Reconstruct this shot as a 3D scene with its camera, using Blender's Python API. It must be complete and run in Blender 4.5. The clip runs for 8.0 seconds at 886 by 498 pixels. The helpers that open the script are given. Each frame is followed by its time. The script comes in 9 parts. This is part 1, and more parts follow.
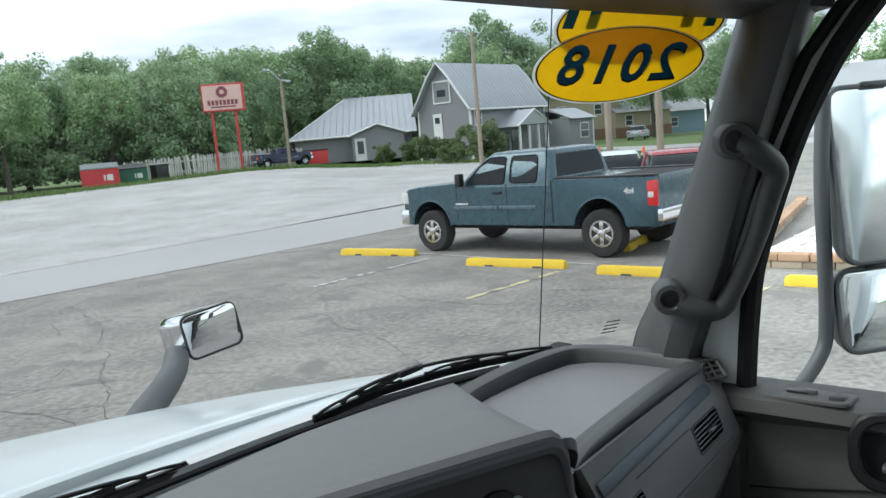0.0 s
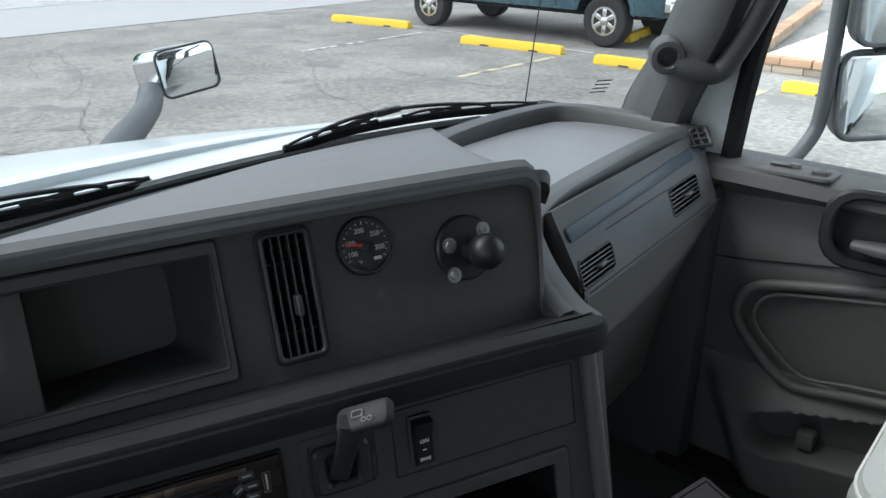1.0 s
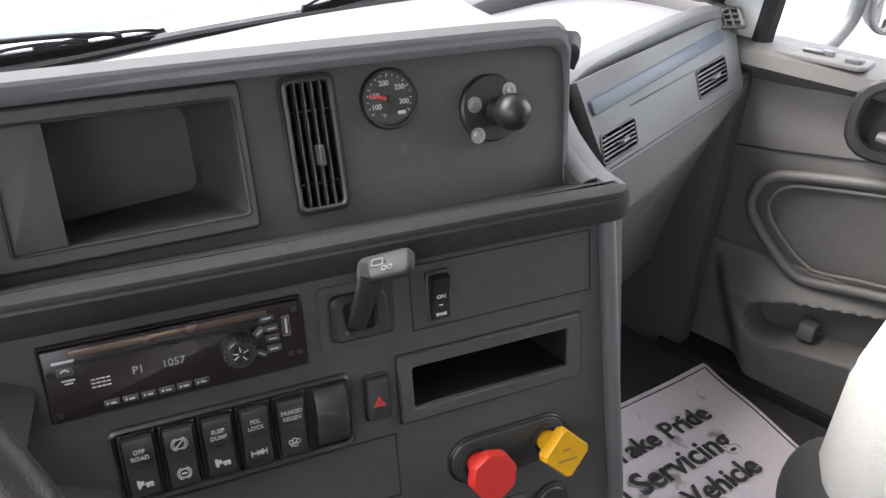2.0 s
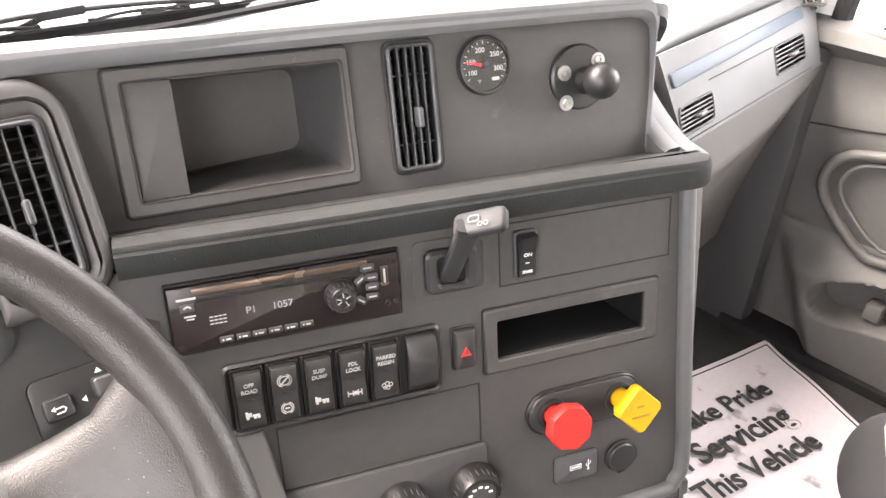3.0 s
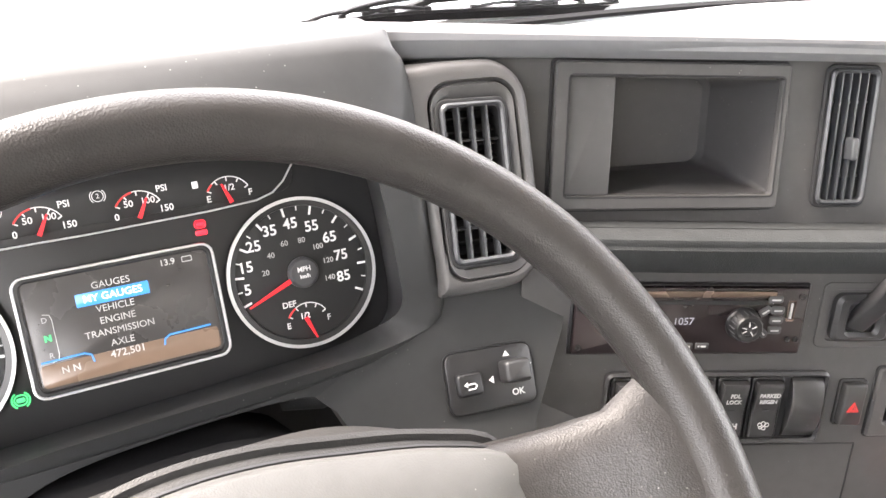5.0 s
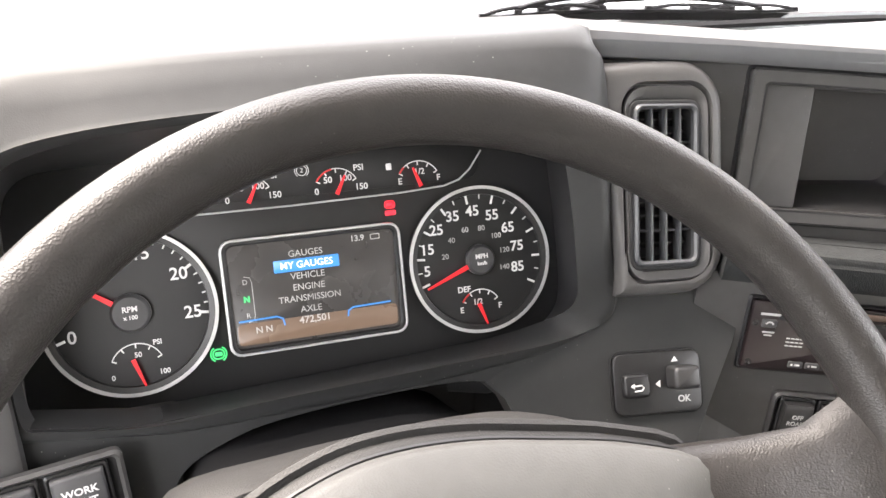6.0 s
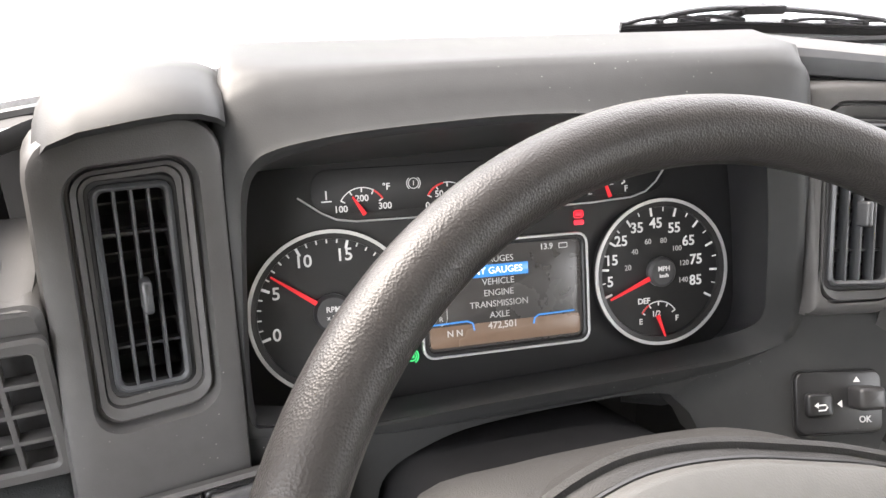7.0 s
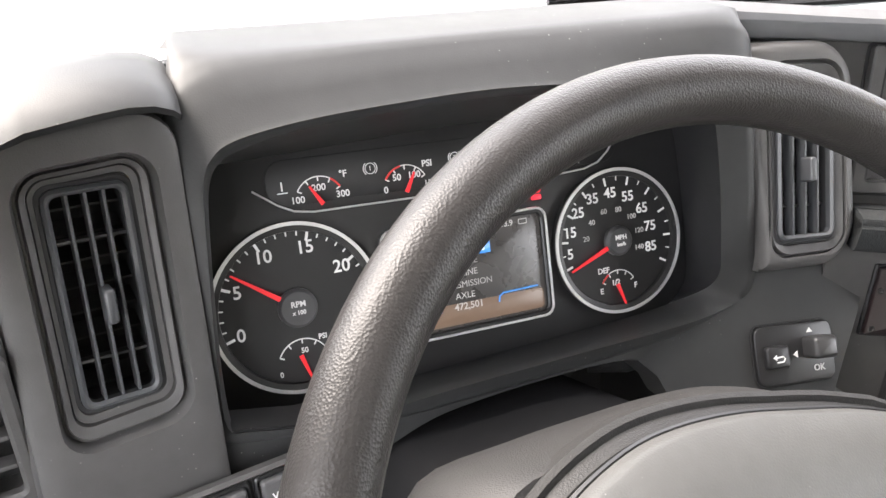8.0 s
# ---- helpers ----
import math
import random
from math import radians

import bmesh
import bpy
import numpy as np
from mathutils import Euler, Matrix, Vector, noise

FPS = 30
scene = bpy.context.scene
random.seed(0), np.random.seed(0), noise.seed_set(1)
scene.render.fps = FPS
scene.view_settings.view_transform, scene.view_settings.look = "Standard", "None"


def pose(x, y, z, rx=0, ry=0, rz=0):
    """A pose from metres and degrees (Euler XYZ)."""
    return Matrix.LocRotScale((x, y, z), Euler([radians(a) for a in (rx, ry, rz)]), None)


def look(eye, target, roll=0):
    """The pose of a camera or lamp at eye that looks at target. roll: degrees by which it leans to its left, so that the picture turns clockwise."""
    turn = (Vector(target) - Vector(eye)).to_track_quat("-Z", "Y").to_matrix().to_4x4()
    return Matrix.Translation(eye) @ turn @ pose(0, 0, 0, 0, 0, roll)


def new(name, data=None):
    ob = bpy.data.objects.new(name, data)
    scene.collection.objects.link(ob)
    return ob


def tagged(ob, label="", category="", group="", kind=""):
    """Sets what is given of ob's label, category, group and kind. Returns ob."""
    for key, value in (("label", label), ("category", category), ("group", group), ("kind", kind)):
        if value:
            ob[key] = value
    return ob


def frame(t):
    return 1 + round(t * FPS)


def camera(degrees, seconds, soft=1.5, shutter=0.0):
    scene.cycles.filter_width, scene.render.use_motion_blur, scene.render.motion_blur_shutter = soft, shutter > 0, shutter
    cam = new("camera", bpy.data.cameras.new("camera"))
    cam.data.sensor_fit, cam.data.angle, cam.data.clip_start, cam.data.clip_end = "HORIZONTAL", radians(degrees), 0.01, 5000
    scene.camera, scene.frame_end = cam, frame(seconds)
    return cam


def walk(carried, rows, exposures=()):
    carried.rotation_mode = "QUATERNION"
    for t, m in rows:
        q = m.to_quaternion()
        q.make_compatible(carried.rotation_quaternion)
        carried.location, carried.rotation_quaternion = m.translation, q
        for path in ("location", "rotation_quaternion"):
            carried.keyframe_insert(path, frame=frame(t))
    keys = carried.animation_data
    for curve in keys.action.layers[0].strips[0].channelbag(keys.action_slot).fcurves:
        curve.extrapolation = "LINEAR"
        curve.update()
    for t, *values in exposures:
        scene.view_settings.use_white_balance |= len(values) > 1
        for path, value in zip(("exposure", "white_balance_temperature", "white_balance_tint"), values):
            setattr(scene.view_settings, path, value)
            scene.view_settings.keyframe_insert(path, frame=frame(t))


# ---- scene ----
cam = camera(58.09, 8.0, soft=1.45)
PATH = [
    (0.0, look((-0.3300, 0.0000, 2.0989), (0.4211, 0.6460, 1.9631), -5.07)),
    (0.5, look((-0.3066, 0.0106, 2.0561), (0.4204, 0.6331, 1.7663), -2.35)),
    (1.0, look((-0.2994, 0.0137, 2.0265), (0.3997, 0.6092, 1.6307), -0.14)),
    (1.5, look((-0.3005, 0.0186, 2.0008), (0.3736, 0.5939, 1.5376), 1.48)),
    (1.7, look((-0.3041, 0.0198, 1.9942), (0.3604, 0.5864, 1.5071), 2.07)),
    (2.8, look((-0.3586, 0.0175, 2.0002), (0.2551, 0.5926, 1.4592), 2.59)),
    (3.0, look((-0.3696, 0.0178, 1.9996), (0.2307, 0.6083, 1.4601), 2.42)),
    (3.5, look((-0.3878, 0.0531, 2.0008), (0.1672, 0.6844, 1.4591), 2.36)),
    (4.0, look((-0.4117, 0.0827, 1.9955), (0.0978, 0.7500, 1.4523), 2.75)),
    (4.5, look((-0.4537, 0.1123, 1.9941), (-0.0011, 0.8146, 1.4447), 2.95)),
    (4.7, look((-0.4802, 0.1307, 1.9830), (-0.0301, 0.8376, 1.4374), 3.83)),
    (6.0, look((-0.5597, 0.1514, 1.9827), (-0.2548, 0.9240, 1.4258), 4.29)),
    (6.5, look((-0.6143, 0.1735, 1.9837), (-0.3317, 0.9526, 1.4240), 5.18)),
    (7.0, look((-0.6741, 0.1894, 1.9818), (-0.3947, 0.9690, 1.4213), 5.45)),
    (7.5, look((-0.7082, 0.2092, 1.9739), (-0.4070, 0.9763, 1.4075), 5.51)),
    (8.0, look((-0.7008, 0.2056, 1.9710), (-0.3259, 0.9412, 1.4068), 5.18)),
]
EXPOSURES = [(0.0, 1.45, 6100, 2), (0.5, 1.65, 6000, 1), (1.0, 1.9, 5950, 3), (1.5, 2.7, 5800, 7), (1.7, 3.05, 6050, 10), (2.8, 4.87, 7250, 18), (3.5, 5.1, 7250, 17), (4.5, 5.1, 7150, 16), (6.0, 4.55, 7100, 15), (7.0, 4.32, 7000, 14), (8.0, 4.25, 6900, 14)]
walk(cam, PATH, EXPOSURES)

# ---- world and sun: bright broken overcast ----
SUN_EL, SUN_AZ = radians(48), radians(-42)
world = bpy.data.worlds.new("world")
scene.world = world
world.use_nodes = True
wn, wl = world.node_tree.nodes, world.node_tree.links
wn.clear()
w_out, w_bg = wn.new("ShaderNodeOutputWorld"), wn.new("ShaderNodeBackground")
w_sky = wn.new("ShaderNodeTexSky")
w_sky.sky_type, w_sky.sun_disc = "NISHITA", False
w_sky.sun_elevation, w_sky.sun_rotation = SUN_EL, SUN_AZ
w_sky.air_density, w_sky.dust_density = 1.0, 2.0
w_tc, w_map = wn.new("ShaderNodeTexCoord"), wn.new("ShaderNodeMapping")
w_map.inputs["Scale"].default_value = (1.6, 1.6, 9.0)
w_noise = wn.new("ShaderNodeTexNoise")
w_noise.inputs["Scale"].default_value, w_noise.inputs["Detail"].default_value = 1.7, 6.0
w_ramp = wn.new("ShaderNodeValToRGB")
w_ramp.color_ramp.elements[0].position, w_ramp.color_ramp.elements[1].position = 0.36, 0.56
w_ramp.color_ramp.elements[0].color, w_ramp.color_ramp.elements[1].color = (4.2, 4.8, 5.5, 1), (8.6, 8.8, 9.0, 1)
w_mix = wn.new("ShaderNodeMixRGB")
w_mix.inputs[0].default_value = 0.85
w_bg.inputs["Strength"].default_value = 0.12
wl.new(w_tc.outputs["Generated"], w_map.inputs[0])
wl.new(w_map.outputs[0], w_noise.inputs["Vector"])
wl.new(w_noise.outputs["Fac"], w_ramp.inputs[0])
wl.new(w_sky.outputs[0], w_mix.inputs[1])
wl.new(w_ramp.outputs[0], w_mix.inputs[2])
wl.new(w_mix.outputs[0], w_bg.inputs[0])
wl.new(w_bg.outputs[0], w_out.inputs[0])

sun = new("sun", bpy.data.lights.new("sun", "SUN"))
sun.data.energy, sun.data.angle, sun.data.color = 1.3, radians(45), (1.0, 0.96, 0.9)
sun.matrix_world = look((0, 0, 0), (-math.sin(SUN_AZ) * math.cos(SUN_EL), -math.cos(SUN_AZ) * math.cos(SUN_EL), -math.sin(SUN_EL)))


# ---- materials ----
def mat(name, col, rough=0.5, metal=0.0, var=0.12, scale=6.0, fine=90.0, bump=0.0, bscale=900.0, spec=0.5, coat=0.0,
        wear=None, wear_at=0.66, emit=None, power=0.0, island=0.0, objrand=0.0, rvar=0.08, dust=0.0):
    """A painted, moulded or mineral surface: two scales of tone, fine relief, optional wear in patches."""
    m = bpy.data.materials.new(name)
    m.use_nodes = True
    nt = m.node_tree
    n, l = nt.nodes, nt.links
    b = n["Principled BSDF"]
    tc = n.new("ShaderNodeTexCoord")
    big, small = n.new("ShaderNodeTexNoise"), n.new("ShaderNodeTexNoise")
    big.inputs["Scale"].default_value, big.inputs["Detail"].default_value = scale, 5.0
    small.inputs["Scale"].default_value, small.inputs["Detail"].default_value = fine, 3.0
    for t in (big, small):
        l.new(tc.outputs["Object"], t.inputs["Vector"])
    mul = n.new("ShaderNodeMath")
    mul.operation = "ADD"
    l.new(big.outputs["Fac"], mul.inputs[0])
    l.new(small.outputs["Fac"], mul.inputs[1])
    mr = n.new("ShaderNodeMapRange")
    mr.inputs["From Min"].default_value, mr.inputs["From Max"].default_value = 0.6, 1.4
    mr.inputs["To Min"].default_value, mr.inputs["To Max"].default_value = 1 - var, 1 + var
    l.new(mul.outputs[0], mr.inputs["Value"])
    hsv = n.new("ShaderNodeHueSaturation")
    hsv.inputs["Color"].default_value = (*col, 1)
    value = mr.outputs[0]
    for amount, node, socket in ((island, "ShaderNodeNewGeometry", "Random Per Island"), (objrand, "ShaderNodeObjectInfo", "Random")):
        if amount:
            g, r2, k = n.new(node), n.new("ShaderNodeMapRange"), n.new("ShaderNodeMath")
            r2.inputs["To Min"].default_value, r2.inputs["To Max"].default_value = 1 - amount, 1 + amount
            k.operation = "MULTIPLY"
            l.new(g.outputs[socket], r2.inputs["Value"])
            l.new(r2.outputs[0], k.inputs[0])
            l.new(value, k.inputs[1])
            value = k.outputs[0]
    l.new(value, hsv.inputs["Value"])
    color = hsv.outputs[0]
    if wear:
        wt, wr, wm = n.new("ShaderNodeTexNoise"), n.new("ShaderNodeValToRGB"), n.new("ShaderNodeMixRGB")
        wt.inputs["Scale"].default_value, wt.inputs["Detail"].default_value = scale * 2.3, 8.0
        wr.color_ramp.elements[0].position, wr.color_ramp.elements[1].position = wear_at, wear_at + 0.08
        l.new(tc.outputs["Object"], wt.inputs["Vector"])
        l.new(wt.outputs["Fac"], wr.inputs[0])
        l.new(wr.outputs[0], wm.inputs[0])
        l.new(color, wm.inputs[1])
        wm.inputs[2].default_value = (*wear, 1)
        color = wm.outputs[0]
    if dust:
        dv, dr, dn, dk, dm = (n.new("ShaderNode" + k) for k in ("TexVoronoi", "ValToRGB", "TexNoise", "Math", "MixRGB"))
        dv.inputs["Scale"].default_value, dn.inputs["Scale"].default_value = 150.0, 9.0
        dr.color_ramp.elements[0].position, dr.color_ramp.elements[1].position = 0.03, 0.085
        dr.color_ramp.elements[0].color, dr.color_ramp.elements[1].color = (1, 1, 1, 1), (0, 0, 0, 1)
        dk.operation, dm.inputs[2].default_value = "MULTIPLY", (0.34, 0.33, 0.31, 1)
        l.new(tc.outputs["Object"], dv.inputs["Vector"])
        l.new(tc.outputs["Object"], dn.inputs["Vector"])
        l.new(dv.outputs["Distance"], dr.inputs[0])
        dg = n.new("ShaderNodeMapRange")
        dg.inputs["From Min"].default_value, dg.inputs["From Max"].default_value, dg.inputs["To Max"].default_value = 0.48, 0.70, dust
        l.new(dn.outputs["Fac"], dg.inputs["Value"])
        l.new(dr.outputs[0], dk.inputs[0])
        l.new(dg.outputs[0], dk.inputs[1])
        l.new(dk.outputs[0], dm.inputs[0])
        l.new(color, dm.inputs[1])
        color = dm.outputs[0]
    l.new(color, b.inputs["Base Color"])
    rr_ = n.new("ShaderNodeMapRange")
    rr_.inputs["From Min"].default_value, rr_.inputs["From Max"].default_value = 0.3, 0.7
    rr_.inputs["To Min"].default_value, rr_.inputs["To Max"].default_value = max(0.02, rough - rvar), min(1, rough + rvar)
    l.new(big.outputs["Fac"], rr_.inputs["Value"])
    l.new(rr_.outputs[0], b.inputs["Roughness"])
    b.inputs["Metallic"].default_value = metal
    b.inputs["Specular IOR Level"].default_value = spec
    b.inputs["Coat Weight"].default_value = coat
    b.inputs["Coat Roughness"].default_value = 0.08
    if bump:
        bt, bn = n.new("ShaderNodeTexVoronoi"), n.new("ShaderNodeBump")
        bt.inputs["Scale"].default_value = bscale
        bn.inputs["Strength"].default_value, bn.inputs["Distance"].default_value = bump, 0.6 / bscale
        l.new(tc.outputs["Object"], bt.inputs["Vector"])
        l.new(bt.outputs["Distance"], bn.inputs["Height"])
        l.new(bn.outputs[0], b.inputs["Normal"])
    if emit:
        b.inputs["Emission Color"].default_value = (*emit, 1)
        b.inputs["Emission Strength"].default_value = power
    return m


def glass_mat(name, tint=(0.975, 0.985, 0.98), gloss=0.02, sheen=0.02):
    """Pane: see-through with a Fresnel sheen; its tint dims the view beyond."""
    m = bpy.data.materials.new(name)
    m.use_nodes = True
    n, l = m.node_tree.nodes, m.node_tree.links
    n.clear()
    o, t, g, mx, f, pw, ad = (n.new("ShaderNode" + k) for k in ("OutputMaterial", "BsdfTransparent", "BsdfGlossy", "MixShader", "LayerWeight", "Math", "Math"))
    t.inputs[0].default_value = (*tint, 1)
    g.inputs["Roughness"].default_value = gloss
    pw.operation, pw.inputs[1].default_value = "POWER", 5.0
    ad.operation, ad.inputs[1].default_value, ad.inputs[2].default_value = "MULTIPLY_ADD", 0.5, sheen
    l.new(f.outputs["Facing"], pw.inputs[0])
    l.new(pw.outputs[0], ad.inputs[0])
    l.new(ad.outputs[0], mx.inputs[0])
    l.new(t.outputs[0], mx.inputs[1])
    l.new(g.outputs[0], mx.inputs[2])
    l.new(mx.outputs[0], o.inputs[0])
    return m


M_DASH = mat("dash_plastic", (0.054, 0.0527, 0.0522), 0.50, var=0.12, bump=0.12, bscale=1300, wear=(0.10, 0.097, 0.095), wear_at=0.70, dust=0.7, spec=0.35)
# Paler than the upright plastics: windshield light is put into this colour.
M_PAD = mat("lit_dash_top_vinyl", (0.117, 0.119, 0.124), 0.6, var=0.08, bump=0.10, bscale=1100, dust=0.6, spec=0.3)
M_BROW = mat("binnacle_vinyl", (0.031, 0.0316, 0.032), 0.50, var=0.10, bump=0.08, bscale=1200, spec=0.2, dust=0.7)
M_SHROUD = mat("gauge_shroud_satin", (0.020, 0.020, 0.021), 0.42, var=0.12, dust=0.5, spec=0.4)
M_COVER = mat("column_cover_plastic", (0.019, 0.0187, 0.0185), 0.55, var=0.10, bump=0.3, bscale=1000, dust=0.9, spec=0.3)
M_DARK = mat("dark_plastic", (0.055, 0.055, 0.057), 0.45, var=0.10, bump=0.15, bscale=1500, dust=0.7, spec=0.35)
M_BLACK = mat("black_plastic", (0.012, 0.012, 0.013), 0.4, var=0.15, dust=0.4)
# Black raised a little; lens glare over dark gaps is put into it.
M_VOID = mat("veiled_matt_black", (0.011, 0.011, 0.012), 0.8, var=0.2)
M_VANE = mat("vent_vane_plastic", (0.036, 0.038, 0.041), 0.38, var=0.1)
M_RIM = mat("wheel_leather_vinyl", (0.019, 0.0176, 0.0170), 0.36, var=0.18, bump=0.28, bscale=950, spec=0.27, rvar=0.03, dust=0.3)
M_HUB = mat("hub_vinyl", (0.078, 0.078, 0.076), 0.5, var=0.08, bump=0.18, bscale=900, dust=0.8, spec=0.3)
M_LEDGE = mat("ledge_leatherette", (0.024, 0.0255, 0.026), 0.68, var=0.15, bump=0.45, bscale=900, wear=(0.08, 0.08, 0.08), wear_at=0.76, dust=0.4, spec=0.10)
M_TRIM = mat("grey_trim_plastic", (0.078, 0.080, 0.083), 0.5, var=0.08, bump=0.2, bscale=1300)
M_STRIP = mat("satin_blue_grey_strip", (0.036, 0.050, 0.068), 0.46, var=0.1, spec=0.3)
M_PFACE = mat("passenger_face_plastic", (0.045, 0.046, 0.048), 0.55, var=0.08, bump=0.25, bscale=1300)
# Tray tone lifted for the sky glare on its flat top.
M_TRAY = mat("glare_tray_vinyl", (0.135, 0.136, 0.144), 0.40, var=0.07, bump=0.25, bscale=1300)
M_DOOR = mat("door_plastic", (0.078, 0.076, 0.0745), 0.6, var=0.10, bump=0.3, bscale=1000)
M_GRIPBAR = mat("grained_handle_plastic", (0.050, 0.049, 0.049), 0.5, var=0.12, bump=0.5, bscale=900, spec=0.3)
M_PILLAR = mat("pillar_trim_plastic", (0.047, 0.0485, 0.050), 0.48, var=0.08, bump=0.2, bscale=1200, spec=0.35)
M_JAMB = mat("light_cab_paint", (0.66, 0.67, 0.66), 0.45, var=0.06)
# Blacker than plain rubber: shade inside the column hollow is put into the colour.
M_BOOT = mat("column_shade_black", (0.007, 0.007, 0.0075), 0.6, var=0.2, spec=0.08)
M_RUBBER = mat("black_rubber", (0.011, 0.011, 0.012), 0.75, var=0.2, spec=0.25)
M_BALL = mat("moulded_ball_rubber", (0.010, 0.010, 0.011), 0.42, var=0.15, spec=0.4)
M_FLOOR = mat("floor_rubber", (0.035, 0.035, 0.036), 0.7, var=0.25, bump=0.6, bscale=260)
# Unseen ceiling and rear trim, kept pale to bounce light onto the dashboard.
M_HEAD = mat("bounce_headliner_fabric", (0.55, 0.55, 0.53), 0.9, var=0.08, bump=0.4, bscale=900)
M_WHITE = mat("white_truck_paint", (0.62, 0.68, 0.69), 0.42, var=0.03, coat=0.6)
M_CHROME = mat("chrome", (0.75, 0.76, 0.78), 0.08, metal=1.0, var=0.04)
M_RING = mat("satin_silver_ring", (0.62, 0.62, 0.62), 0.38, metal=0.6, var=0.05)
M_EDGE = mat("ledge_edge_plastic", (0.052, 0.054, 0.056), 0.5, var=0.10, bump=0.1, bscale=1200, dust=0.8, spec=0.35)
M_STEEL = mat("bolt_steel", (0.55, 0.55, 0.54), 0.3, metal=1.0, var=0.15, fine=400)
M_MIRROR = mat("mirror_glass", (0.85, 0.87, 0.88), 0.02, metal=1.0, var=0.02, rvar=0.01)
M_FACE = mat("gauge_face_black", (0.009, 0.009, 0.0095), 0.5, var=0.1)
M_BEZEL = mat("cluster_bezel_satin", (0.014, 0.014, 0.0145), 0.4, var=0.1)
# Print and legends carry a small added glow to read brighter.
M_PRINT = mat("white_print_glow", (0.52, 0.52, 0.51), 0.6, var=0.10, fine=300, emit=(0.9, 0.92, 1.0), power=0.012)
M_LEGEND = mat("dull_legend_glow", (0.34, 0.34, 0.335), 0.6, var=0.12, fine=300, emit=(0.9, 0.92, 1.0), power=0.004)
M_NEEDLE = mat("red_needle", (0.55, 0.015, 0.02), 0.5, var=0.05, emit=(1.0, 0.02, 0.04), power=0.02)
M_REDPRINT = mat("red_print", (0.55, 0.03, 0.03), 0.5, var=0.05)
M_REDLAMP = mat("red_warning_lamp", (0.35, 0.012, 0.02), 0.5, emit=(1.0, 0.03, 0.06), power=0.06)
M_GREENLAMP = mat("green_warning_lamp", (0.02, 0.4, 0.1), 0.5, emit=(0.05, 0.9, 0.3), power=0.035)
M_LCD = mat("lcd_panel", (0.016, 0.016, 0.017), 0.25, var=0.25, scale=25, emit=(0.48, 0.46, 0.44), power=0.005)
M_LCDWARM = mat("lcd_warm_band", (0.06, 0.042, 0.032), 0.25, var=0.15, emit=(0.72, 0.50, 0.36), power=0.012)
M_LCDBLUE = mat("lcd_blue_bar", (0.01, 0.10, 0.32), 0.3, var=0.03, emit=(0.05, 0.30, 0.80), power=0.05)
M_LCDTEXT = mat("lcd_grey_text", (0.3, 0.3, 0.3), 0.5, var=0.03, emit=(0.8, 0.8, 0.8), power=0.012)
M_LCDLIT = mat("lcd_white_text", (0.7, 0.75, 0.8), 0.5, var=0.03, emit=(0.85, 0.92, 1.0), power=0.05)
M_RADIO = mat("radio_gloss_face", (0.014, 0.009, 0.010), 0.30, var=0.1)
M_RADIOTOP = mat("radio_brown_metal", (0.22, 0.16, 0.13), 0.3, metal=0.7, var=0.15)
M_RED = mat("red_knob_plastic", (0.40, 0.022, 0.018), 0.42, var=0.08, wear=(0.30, 0.016, 0.014))
M_YELLOW = mat("yellow_knob_plastic", (0.46, 0.245, 0.006), 0.42, var=0.08, wear=(0.36, 0.19, 0.006))
M_SEAT = mat("grey_seat_vinyl", (0.5, 0.5, 0.47), 0.55, var=0.07, bump=0.6, bscale=600)
M_THREAD = mat("pale_thread", (0.7, 0.69, 0.66), 0.8)
M_PAPER = mat("paper_mat", (0.66, 0.60, 0.63), 0.8, var=0.06, scale=9, wear=(0.30, 0.27, 0.27), wear_at=0.62)
M_INK = mat("black_ink", (0.03, 0.03, 0.032), 0.8, var=0.3, fine=200)
# Windshield tint holds the bright outdoors down against the dim cab.
M_GLASS = glass_mat("dimming_windshield_glass", (0.72, 0.715, 0.72))
M_SIDEGLASS = glass_mat("door_window_glass", (0.87, 0.87, 0.87))
M_LENS = glass_mat("gauge_lens", (0.93, 0.93, 0.93), 0.06, 0.055)
M_ROCKER = mat("rocker_black_plastic", (0.024, 0.024, 0.025), 0.42, var=0.12, dust=0.5)


# ---- building helpers ----
def rr(w, h, r, seg=4, cx=0.0, cy=0.0):
    """Rounded rectangle, counter-clockwise from its lower right."""
    r = max(1e-5, min(r, w / 2 - 1e-5, h / 2 - 1e-5))
    out = []
    for sx, sy, a0 in ((1, -1, -90), (1, 1, 0), (-1, 1, 90), (-1, -1, 180)):
        for k in range(seg + 1):
            a = radians(a0 + 90 * k / seg)
            out.append((cx + sx * (w / 2 - r) + r * math.cos(a), cy + sy * (h / 2 - r) + r * math.sin(a)))
    return out


def at(loop, z):
    return [Vector((x, y, z)) for x, y in loop]


def loft(loops, cap0=True, cap1=True, closed=True, bm=None):
    bm = bm or bmesh.new()
    vs = [[bm.verts.new(p) for p in lp] for lp in loops]
    n = len(vs[0])
    for a, b in zip(vs, vs[1:]):
        for i in range(n if closed else n - 1):
            j = (i + 1) % n
            bm.faces.new((a[i], a[j], b[j], b[i]))
    if cap0:
        bm.faces.new(vs[0][::-1])
    if cap1:
        bm.faces.new(vs[-1])
    return bm


